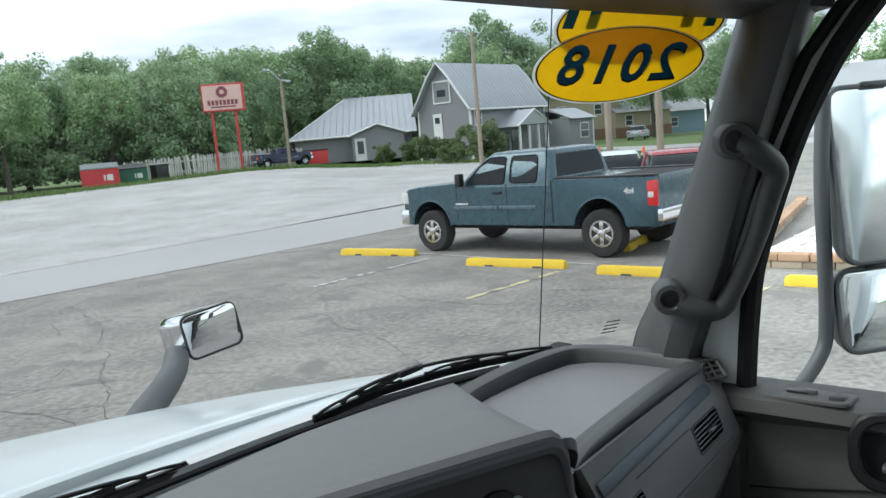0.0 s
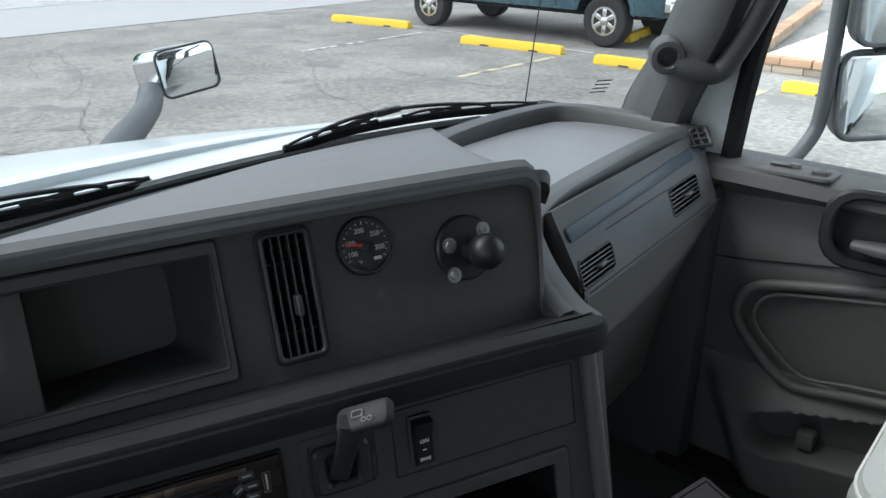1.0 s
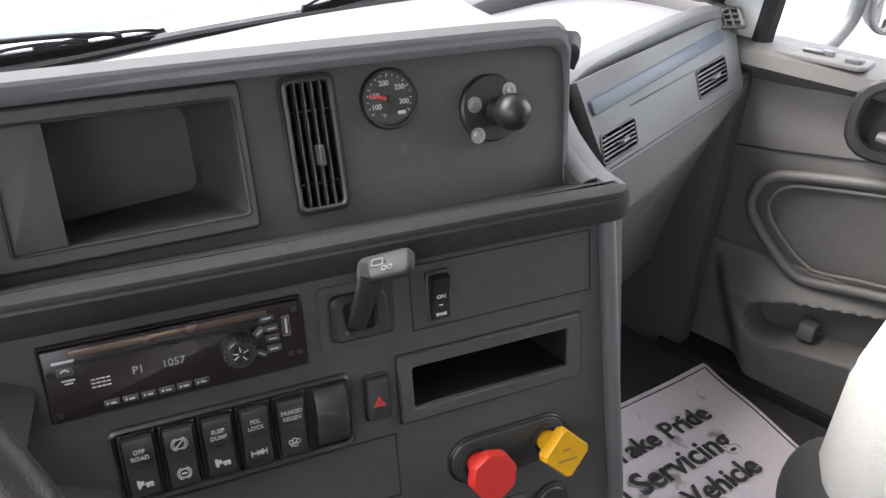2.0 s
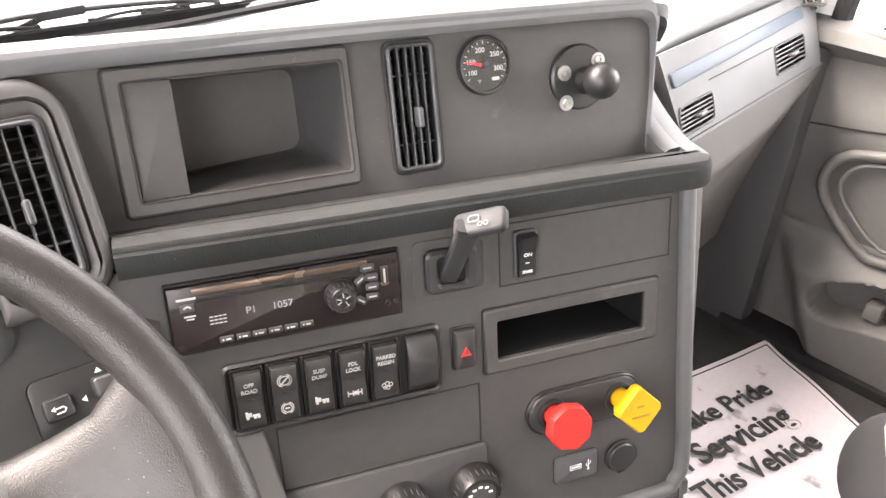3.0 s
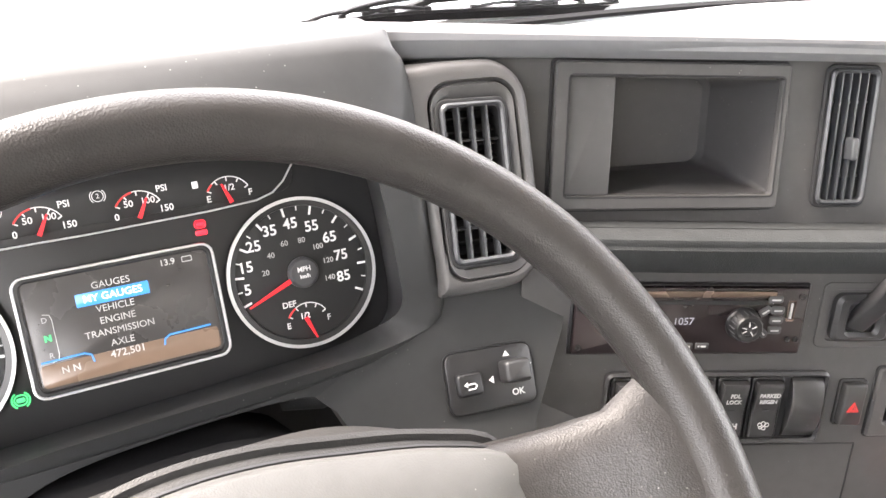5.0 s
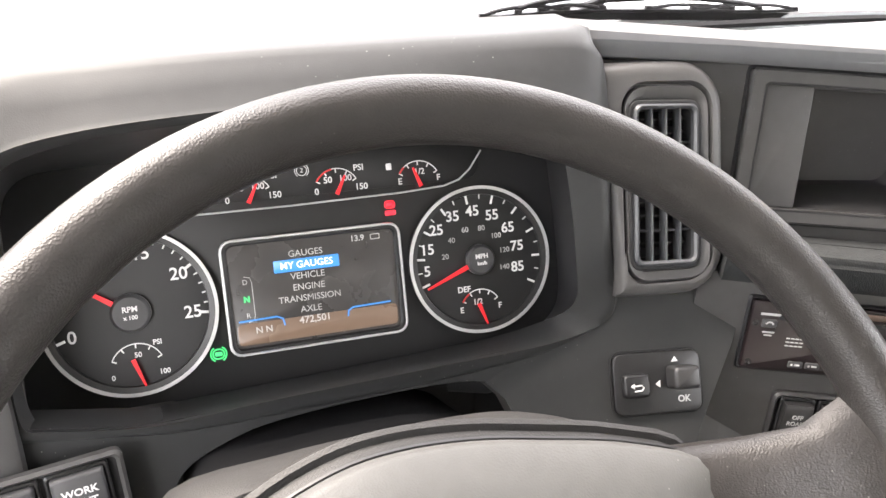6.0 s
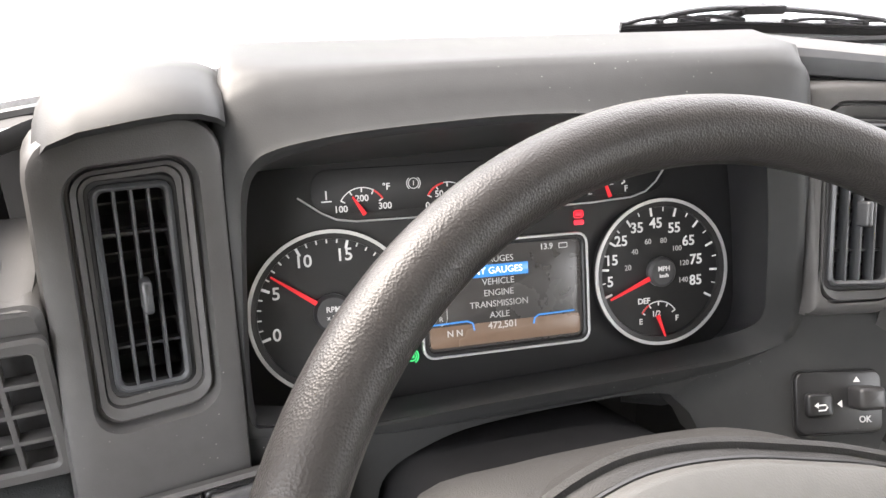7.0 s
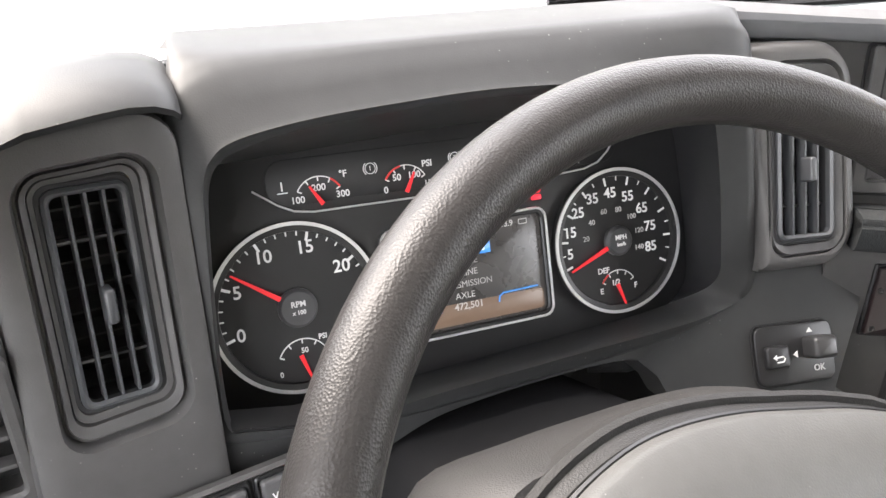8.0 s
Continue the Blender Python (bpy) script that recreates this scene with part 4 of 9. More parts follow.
def instrument_pod():
    """The hooded binnacle: one moulded skin from the gauge plane over the lip to the brow, the columns and the chin."""
    p = thing("instrument_pod", "charcoal hooded instrument binnacle with a deep moulded frame", "instrument panel")
    # round the opening, from the lower left corner up and over: gauge plane, inner edge, lip, outer edge
    # (gauge plane in its own frame; the rest in the fascia's frame)
    stations = [
        ((-0.203, -0.066), (-0.190, -0.020, -0.016), (-0.194, -0.018, -0.002), (-0.2075, -0.022, -0.0050)),
        ((-0.204, -0.030), (-0.191, 0.015, -0.012), (-0.1945, 0.015, -0.002), (-0.2080, 0.012, -0.0050)),
        ((-0.204, 0.010), (-0.189, 0.055, -0.012), (-0.1925, 0.055, -0.002), (-0.2078, 0.055, -0.0070)),
        ((-0.203, 0.045), (-0.186, 0.095, -0.012), (-0.1895, 0.097, -0.002), (-0.2072, 0.105, -0.0100)),
        ((-0.200, 0.066), (-0.183, 0.117, -0.012), (-0.1875, 0.121, -0.001), (-0.2055, 0.136, -0.0150)),
        ((-0.192, 0.080), (-0.177, 0.128, -0.012), (-0.1815, 0.134, -0.001), (-0.1965, 0.158, -0.022)),
        ((-0.176, 0.087), (-0.164, 0.134, -0.012), (-0.1680, 0.1415, -0.001), (-0.1790, 0.1715, -0.0235)),
        ((-0.140, 0.089), (-0.132, 0.140, -0.012), (-0.1320, 0.1472, 0.0), (-0.1340, 0.1735, -0.0225)),
        ((-0.080, 0.092), (-0.080, 0.143, -0.012), (-0.0800, 0.1500, 0.0), (-0.0800, 0.1750, -0.0215)),
        ((-0.020, 0.095), (-0.020, 0.144, -0.012), (-0.0200, 0.1510, 0.0), (-0.0200, 0.1752, -0.0210)),
        ((0.050, 0.096), (0.050, 0.139, -0.012), (0.0500, 0.1465, 0.0), (0.0500, 0.1742, -0.0210)),
        ((0.110, 0.096), (0.110, 0.130, -0.012), (0.1100, 0.1375, 0.0), (0.1180, 0.1740, -0.0210)),
        ((0.150, 0.093), (0.143, 0.121, -0.012), (0.1520, 0.1290, 0.0), (0.1680, 0.1732, -0.0215)),
        ((0.168, 0.086), (0.154, 0.112, -0.012), (0.1740, 0.1190, -0.001), (0.1885, 0.1655, -0.0225)),
        ((0.175, 0.072), (0.1585, 0.097, -0.011), (0.1815, 0.1000, -0.002), (0.1960, 0.1420, -0.0215)),
        ((0.178, 0.030), (0.1650, 0.0547, -0.010), (0.1890, 0.0540, -0.002), (0.2035, 0.0620, -0.0170)),
        ((0.179, -0.010), (0.1690, 0.0126, -0.009), (0.1945, 0.0100, -0.002), (0.2050, 0.0080, -0.0140)),
        ((0.178, -0.036), (0.1695, -0.0050, -0.009), (0.1970, -0.0130, -0.002), (0.2060, -0.0200, -0.0130)),
        ((0.172, -0.052), (0.1645, -0.0175, -0.014), (0.1890, -0.0270, -0.002), (0.1960, -0.0370, -0.0120)),
        ((0.155, -0.064), (0.1500, -0.0300, -0.028), (0.1580, -0.0335, -0.001), (0.1600, -0.0440, -0.0090)),
        ((0.121, -0.072), (0.1180, -0.0440, -0.046), (0.1170, -0.0345, 0.0), (0.1180, -0.0460, -0.0060)),
        ((0.040, -0.0765), (0.0400, -0.0480, -0.052), (0.0400, -0.0335, 0.0), (0.0400, -0.0480, -0.0060)),
        ((-0.060, -0.0765), (-0.0600, -0.0480, -0.052), (-0.0600, -0.0328, 0.0), (-0.0600, -0.0470, -0.0060)),
        ((-0.115, -0.0765), (-0.1150, -0.0480, -0.052), (-0.1150, -0.0345, 0.0), (-0.1160, -0.0445, -0.0060)),
        ((-0.155, -0.0765), (-0.1520, -0.0460, -0.050), (-0.1480, -0.0310, -0.001), (-0.1500, -0.0400, -0.0080)),
        ((-0.192, -0.074), (-0.1830, -0.0380, -0.038), (-0.1820, -0.0240, -0.002), (-0.1920, -0.0330, -0.0080)),
    ]
    def ring(pts, k=4):
        out = []
        n = len(pts)
        for i in range(n):
            q = [pts[(i + j) % n] for j in (-1, 0, 1, 2)]
            for s in range(k):
                t = s / k
                out.append(0.5 * (2 * q[1] + (q[2] - q[0]) * t + (2 * q[0] - 5 * q[1] + 4 * q[2] - q[3]) * t * t + (3 * q[1] - q[0] - 3 * q[2] + q[3]) * t ** 3))
        return out
    plate = ring([F_CLU @ Vector((*st[0], -0.001)) for st in stations])
    inner = ring([F_FAS @ Vector(st[1]) for st in stations])
    lip = ring([F_FAS @ Vector(st[2]) for st in stations])
    outer = ring([F_FAS @ Vector(st[3]) for st in stations])
    nrm = (F_FAS.to_3x3() @ Vector((0, 0, 1)))
    near_in = [a.lerp(b, 0.82) for a, b in zip(plate, inner)]
    roll_in = [a.lerp(b, 0.72) + nrm * 0.0015 for a, b in zip(inner, lip)]
    roll_out = [a.lerp(b, 0.10) - nrm * 0.0006 for a, b in zip(lip, outer)]
    mid = [a.lerp(b, 0.50) + nrm * 0.0010 for a, b in zip(lip, outer)]
    late = [a.lerp(b, 0.88) + nrm * 0.0008 for a, b in zip(lip, outer)]
    skirt = [v - nrm * 0.030 + (v - F_FAS.translation) * 0.01 for v in outer]
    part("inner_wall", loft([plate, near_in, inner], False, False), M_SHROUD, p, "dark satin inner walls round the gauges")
    hood = loft([inner, roll_in, lip, roll_out, mid, late, outer, skirt], False, False)

    # brow: from the front crest back over the top, with its ends drawn in along the seams
    k0, k1 = 4 * 4 + 2, 14 * 4 - 2
    front = outer[k0:k1 + 1]
    n = len(front) - 1
    rows = [[], [], [], [], []]
    for i, v in enumerate(front):
        f = i / n
        e = max(0.0, 1 - f / 0.13) ** 2 + max(0.0, (f - 0.87) / 0.13) ** 2
        x2 = v.x + 0.016 * max(0.0, 1 - f / 0.22) - 0.004 * max(0.0, (f - 0.8) / 0.2)
        rows[0].append(v)
        rows[1].append(Vector((v.x + 0.15 * (x2 - v.x), v.y + 0.005, v.z + 0.0028 * (1 - e))))
        rows[2].append(Vector((v.x + 0.45 * (x2 - v.x), max(v.y + 0.014, 0.612 + 0.008 * e), max(v.z, 1.8130 - 0.003 * e) if e < 0.5 else v.z + 0.003)))
        rows[3].append(Vector((x2, 0.660, 1.8085 - 0.010 * e * e)))
        rows[4].append(Vector((x2, 0.715, 1.778)))
    loft(rows, False, False, False, bm=hood)
    bmesh.ops.remove_doubles(hood, verts=hood.verts, dist=1e-5)
    inside = [f for f in hood.faces if all(v.co.y > 0.585 and v.co.z < 1.806 for v in f.verts) and f.calc_center_median().z > 1.755 and f.calc_center_median().y > 0.606 and f.calc_center_median().y < 0.640]
    bmesh.ops.delete(hood, geom=inside, context="FACES")
    part("brow", hood, M_BROW, p, "smooth grey-black binnacle brow and frame", sharp=65)

    # fascia below the lip, arched over the column's hollow
    arch = smooth_path([(-0.122, -0.150, 0), (-0.121, -0.100, 0), (-0.113, -0.074, 0), (-0.084, -0.0585, 0), (-0.047, -0.0510, 0), (0.03, -0.0495, 0), (0.088, -0.0540, 0), (0.1085, -0.0680, 0), (0.1165, -0.084, 0), (0.118, -0.150, 0)], 4)
    up = [Vector((-0.235 if i == 0 else -0.21 if q.x < -0.118 else q.x * 1.04, -0.150 if i == 0 else -0.12 if q.x < -0.1215 else -0.036 if q.x < 0.112 else q.y, 0)) for i, q in enumerate(arch)]
    face = loft([[F_FAS @ Vector((q.x, q.y, -0.007)) for q in up], [F_FAS @ Vector((q.x, q.y, -0.006)) for q in arch],
                 [F_FAS @ Vector((q.x * 0.995, q.y - 0.0025, -0.010)) for q in arch]], False, False, False)
    part("chin", face, M_BROW, p, "arched fascia over the steering column")
    # Hollow's side walls take the boot's black in place of deep shade.
    part("hollow_wall", loft([[F_FAS @ Vector((q.x * k, q.y - dv, z)) for q in arch] for k, dv, z in ((0.995, 0.0025, -0.010), (0.985, 0.004, -0.040), (0.97, 0.006, -0.075))], False, False, False), M_BOOT, p, "column hollow walls, coloured black for the shade inside")
    side = [(-0.212, -0.018), (-0.120, -0.038), (-0.1205, -0.075), (-0.121, -0.150), (-0.235, -0.150), (-0.222, -0.060)]
    part("lower_fascia", loft([[F_FAS @ Vector((u, v, z)) for u, v in side] for z in (-0.03, -0.0065)]), M_BROW, p)
    boss = revolve([(0.012, 0.0), (0.012, 0.030), (0.010, 0.036), (0.004, 0.037)], 20)
    bmesh.ops.transform(boss, matrix=F_FAS @ Matrix.Translation((0.086, -0.074, -0.055)) @ Matrix.Rotation(radians(60), 4, "Y"), verts=boss.verts)
    part("hollow_boss", boss, M_BROW, p)
    return p


def gauge_cluster():
    c = thing("gauge_cluster", "lit black gauge cluster with speedometer, tachometer and menu screen", "gauge cluster", F_CLU)
    part("face_plate", rbox(0.425, 0.186, 0.004, 0.02, 0.001, 0.010, 0.009, -0.006), M_BEZEL, c)

    def dial(x, y, r, tilt=0.0):
        g = part("dial", revolve([(r, -0.002), (r, 0.0035), (r - 0.0012, 0.0045), (r - 0.0055, 0.0035), (r - 0.006, 0.0008)], 64, cap1=False), M_BEZEL, c, m=shift(x, y))
        part("dial_face", revolve([(r - 0.0055, -0.001), (r - 0.0055, 0.0005)], 64), M_FACE, g)
        part("chrome_ring", arc_band(r - 0.0018, r + 0.0006, 0, 360, 0.0036, 0.0016, 72), M_RING, g, "thin silver dial ring")
        return g

    def ticks(g, a0, a1, n, major, r1, rl, w, red=()):
        bm = bmesh.new()
        for i in range(n + 1):
            a = a0 + (a1 - a0) * i / n
            big = i % major == 0
            l, ww = (rl, w) if big else (rl * 0.55, w * 0.55)
            rbox(ww, l, 0.0004, 0.0002, 0.0001, 0, 0, 0, 1, bm)
            bm.verts.ensure_lookup_table()
            own = bm.verts[-len(rr(1, 1, 0.1, 1)) * 4:]
            bmesh.ops.transform(bm, matrix=shift(0, 0, 0, a - 90) @ Matrix.Translation((0, r1 - l / 2, 0.0008)), verts=own)
        part("dial_scale", bm, M_PRINT, g, kind="stuff")

    def numerals(g, items, r, size, material=M_PRINT, nm="numeral", bold=0.00014, dx=0.0):
        for text, a in items:
            bm = letters(text, size, 0.0002, bold=bold, m=Matrix.Translation((dx + r * math.cos(radians(a)), r * math.sin(radians(a)), 0.0009)))
            part(nm, bm, material, g)

    def needle(g, a, r0, r1, w=0.0034, at_=(0, 0)):
        bm = loft([[Vector((r0, -w / 2, 0.003)), Vector((r0, w / 2, 0.003)), Vector((r0, w / 2, 0.0042)), Vector((r0, -w / 2, 0.0042))],
                   [Vector((r1, -0.0006, 0.003)), Vector((r1, 0.0006, 0.003)), Vector((r1, 0.0006, 0.0042)), Vector((r1, -0.0006, 0.0042))]])
        part("needle", bm, M_NEEDLE, g, "red pointer", m=shift(*at_, 0, a))

    def hub(g, r, lines, size):
        h = part("hub", revolve([(r, 0.0), (r, 0.004), (r - 0.002, 0.0062), (r * 0.5, 0.0066)], 32), M_DARK, g)
        bm = bmesh.new()
        for k, tx in enumerate(lines):
            letters(tx, size * (1.0 if k == 0 else 0.75), 0.0002, bold=0.0001, bm=bm, m=Matrix.Translation((0, size * 0.55 - k * size * 1.05, 0.0068)))
        part("unit_letters", bm, M_PRINT, h)

    def small_arc(g, cx, cy, r, a0, a1, items, size, needle_a, nr0, nr1, red=None, off=(0, 0)):
        part("small_scale", arc_band(r - 0.0005, r + 0.0002, a1, a0, 0.0008, 0.0004, 20, (cx, cy)), M_PRINT, g)
        if red:
            part("red_scale", arc_band(r - 0.0009, r + 0.0003, red[0], red[1], 0.0011, 0.0004, 8, (cx, cy)), M_REDPRINT, g)
        bm = bmesh.new()
        for k in range(5):
            a = a0 + (a1 - a0) * k / 4
            rbox(0.0009, 0.0032, 0.0004, 0.0002, 0.0001, 0, 0, 0, 1, bm)
            bm.verts.ensure_lookup_table()
            bmesh.ops.transform(bm, matrix=Matrix.Translation((cx, cy, 0)) @ shift(0, 0, 0, a - 90) @ Matrix.Translation((0, r - 0.0016, 0.0008)), verts=bm.verts[-32:])
        for text, x, y in items:
            letters(text, size, 0.0002, bold=0.0001, bm=bm, m=Matrix.Translation((cx + x, cy + y, 0.0009)))
        part("small_scale", bm, M_PRINT, g, kind="stuff")
        needle(g, needle_a, nr0, nr1, 0.0030, (cx, cy))

    # speedometer
    s = dial(0.1148, -0.0045, 0.0547)
    ticks(s, 199, -28, 18, 2, 0.0490, 0.0066, 0.0016)
    sp = lambda v: 187 - (v - 5) * 2.525
    numerals(s, [(str(v), sp(v)) for v in range(5, 86, 10)], 0.0365, 0.0108, dx=-0.005)
    numerals(s, [(str(v), sp(v / 1.609)) for v in range(20, 141, 20)], 0.0240, 0.0056, M_LCDTEXT, "inner_numeral", 0.0, -0.003)
    hub(s, 0.0115, ("MPH", "km/h"), 0.0050)
    needle(s, 202, 0.010, 0.046)
    small_arc(s, -0.002, -0.0390, 0.0165, 148, 32, [("E", -0.0150, 0.002), ("F", 0.0155, 0.002), ("1/2", -0.002, 0.0070), ("DEF", -0.0120, 0.0175)], 0.0060, -70, -0.0065, 0.011, (150, 120))
    # tachometer
    t = dial(-0.1322, -0.0095, 0.0557)
    ticks(t, 197.5, -7.5, 25, 5, 0.0505, 0.0066, 0.0018)
    tp = lambda v: 197.5 - v * 8.2
    numerals(t, [(str(v), tp(v)) for v in range(0, 26, 5)], 0.0395, 0.0118)
    hub(t, 0.0130, ("RPM", "x 100"), 0.0052)
    needle(t, 144.5, 0.012, 0.048)
    small_arc(t, 0.0, -0.0385, 0.0175, 155, 25, [("0", -0.016, -0.004), ("50", 0.001, 0.0095), ("100", 0.0165, -0.004), ("PSI", 0.014, 0.0165)], 0.0048, -72, -0.0075, 0.012)

    # upper row of small gauges on a pod outlined in chrome
    up = part("upper_gauge_band", rbox(0.262, 0.030, 0.001, 0.012, 0.0005, -0.010, 0.071, -0.001), M_FACE, c)
    part("band_line", tube([(x, y, 0.001) for x, y in ((-0.150, 0.0685), (-0.135, 0.0575), (-0.125, 0.0525), (-0.112, 0.0505), (-0.02, 0.0500), (0.06, 0.0512), (0.092, 0.0530), (0.104, 0.0565), (0.113, 0.0635), (0.123, 0.0765))], 0.0007, 6), M_RING, up, "thin bright outline")
    psi = [("0", -0.0145, 0.001), ("50", -0.006, 0.0085), ("100", 0.0065, 0.0090), ("150", 0.0175, 0.002), ("PSI", 0.0165, 0.0155)]
    for x, items, na, red in ((-0.1072, [("100", -0.0145, 0.0025), ("200", 0.0, 0.0090), ("300", 0.0155, 0.0030), ("°F", 0.0170, 0.0158)], 122, (60, 30)),
                              (-0.0475, psi, 62, (150, 100)), (0.0135, psi, 62, (150, 100)),
                              (0.0735, [("E", -0.0140, 0.0025), ("1/2", 0.001, 0.0085), ("F", 0.0150, 0.003)], 110, (150, 130))):
        small_arc(up, x, 0.0565, 0.0165, 150, 30, items, 0.0062, na, -0.002, 0.0125, red)
    bm = bmesh.new()
    for x, tx in ((-0.0712, "1"), (-0.0100, "2")):
        arc_band(0.0033, 0.0038, 0, 360, 0.0008, 0.0004, 16, (x, 0.0735), bm)
        arc_band(0.0045, 0.0050, 130, 230, 0.0008, 0.0004, 8, (x, 0.0735), bm)
        arc_band(0.0045, 0.0050, -50, 50, 0.0008, 0.0004, 8, (x, 0.0735), bm)
        letters(tx, 0.0045, 0.0002, bm=bm, m=Matrix.Translation((x, 0.0735, 0.0009)))
    rbox(0.0040, 0.0048, 0.0004, 0.0006, 0.0001, 0.0520, 0.0705, 0.0008, 2, bm)
    rbox(0.0010, 0.0060, 0.0004, 0.0002, 0.0001, -0.1310, 0.0690, 0.0008, 1, bm)
    rbox(0.0070, 0.0008, 0.0004, 0.0002, 0.0001, -0.1310, 0.0648, 0.0008, 1, bm)
    part("band_symbols", bm, M_PRINT, up, kind="stuff")
    # menu screen
    scr = part("menu_screen", rbox(0.120, 0.074, 0.001, 0.006, 0.0005, -0.0085, -0.0095, -0.001), M_LCD, c, "lit dark menu screen")
    part("screen_bezel", rframe(0.127, 0.081, 0.008, 0.118, 0.072, 0.005, 0.0042, -0.001, 0.001, -0.0085, -0.0095), M_BEZEL, scr)
    part("bezel_line", tube([(x, y, 0.0034) for x, y in rr(0.1255, 0.0795, 0.0075, 4, -0.0085, -0.0095)], 0.0010, 6, True), M_RING, scr, "bright screen outline")
    part("warm_band", rbox(0.114, 0.015, 0.0003, 0.003, 0.0001, -0.0085, -0.0360, 0.0), M_LCDWARM, scr)
    part("selected_line", rbox(0.046, 0.0086, 0.0003, 0.0004, 0.0001, -0.0135, 0.0084, 0.0002, 1), M_LCDBLUE, scr, "blue selection bar")
    bm = bmesh.new()
    for k, tx in enumerate(("GAUGES", None, "VEHICLE", "ENGINE", "TRANSMISSION", "AXLE")):
        if tx:
            letters(tx, 0.0064, 0.0001, bm=bm, m=Matrix.Translation((-0.0135, 0.0164 - 0.0080 * k, 0.0004)), sx=1.0)
    letters("D", 0.005, 0.0001, bm=bm, m=Matrix.Translation((-0.057, 0.0005, 0.0004)))
    letters("R", 0.005, 0.0001, bm=bm, m=Matrix.Translation((-0.057, -0.023, 0.0004)))
    tube([(-0.0575, 0.0045, 0.0004), (-0.0535, 0.0035, 0.0004), (-0.0525, 0.0, 0.0004), (-0.0525, -0.023, 0.0004), (-0.0535, -0.0265, 0.0004), (-0.0575, -0.0275, 0.0004)], 0.0003, 4, bm=bm)
    part("menu_letters", bm, M_LCDTEXT, scr)
    part("selected_letters", letters("MY GAUGES", 0.0068, 0.0001, bold=0.00006, m=Matrix.Translation((-0.0135, 0.0084, 0.0007)), sx=1.0), M_LCDLIT, scr)
    bm = bmesh.new()
    letters("N N", 0.0064, 0.0001, bold=0.0001, bm=bm, m=Matrix.Translation((-0.0475, -0.0340, 0.0006)))
    letters("472,501", 0.0070, 0.0001, bold=0.0001, bm=bm, m=Matrix.Translation((-0.0115, -0.0312, 0.0006)))
    letters("13.9", 0.0060, 0.0001, bold=0.0001, bm=bm, m=Matrix.Translation((0.0240, 0.0220, 0.0006)))
    rframe(0.007, 0.004, 0.0005, 0.0058, 0.0028, 0.0004, 0.0003, 0.0004, 0.0001, 0.0370, 0.0220, seg=1, bm=bm)
    part("lit_letters", bm, M_LCDTEXT, scr, kind="stuff")
    part("gear_mark", letters("N", 0.0055, 0.0001, bold=0.0003, m=Matrix.Translation((-0.057, -0.0115, 0.0005))), M_GREENLAMP, scr, "green gear letter")
    for q in ([(-0.064, -0.0265), (-0.038, -0.0260), (-0.034, -0.0280), (-0.033, -0.0330)], [(0.012, -0.0330), (0.0128, -0.0290), (0.016, -0.0270), (0.044, -0.0265)]):
        part("blue_line", tube([(x, y, 0.0006) for x, y in q], 0.0006, 5), M_LCDBLUE, scr)
    # warning lamps
    bm = rbox(0.0080, 0.0036, 0.0004, 0.001, 0.0001, 0.0503, 0.0375, 0.0)
    rframe(0.0080, 0.0060, 0.0022, 0.0064, 0.0044, 0.0015, 0.0004, 0.0, 0.0001, 0.0503, 0.0435, seg=3, bm=bm)
    rbox(0.005, 0.003, 0.0004, 0.0004, 0.0001, 0.0503, 0.0435, 0.0, 1, bm)
    part("red_lamp", bm, M_REDLAMP, c, "glowing red warning symbol")
    bm = rframe(0.0085, 0.0075, 0.0035, 0.0066, 0.0056, 0.0026, 0.0004, 0.0, 0.0001, -0.0800, -0.0464, seg=4)
    arc_band(0.0048, 0.0058, 120, 240, 0.0, 0.0004, 8, (-0.080, -0.0464), bm)
    arc_band(0.0048, 0.0058, -60, 60, 0.0, 0.0004, 8, (-0.080, -0.0464), bm)
    rbox(0.0052, 0.003, 0.0004, 0.001, 0.0001, -0.080, -0.0464, 0.0, 2, bm)
    part("green_lamp", bm, M_GREENLAMP, c, "glowing green brake symbol")
    return c


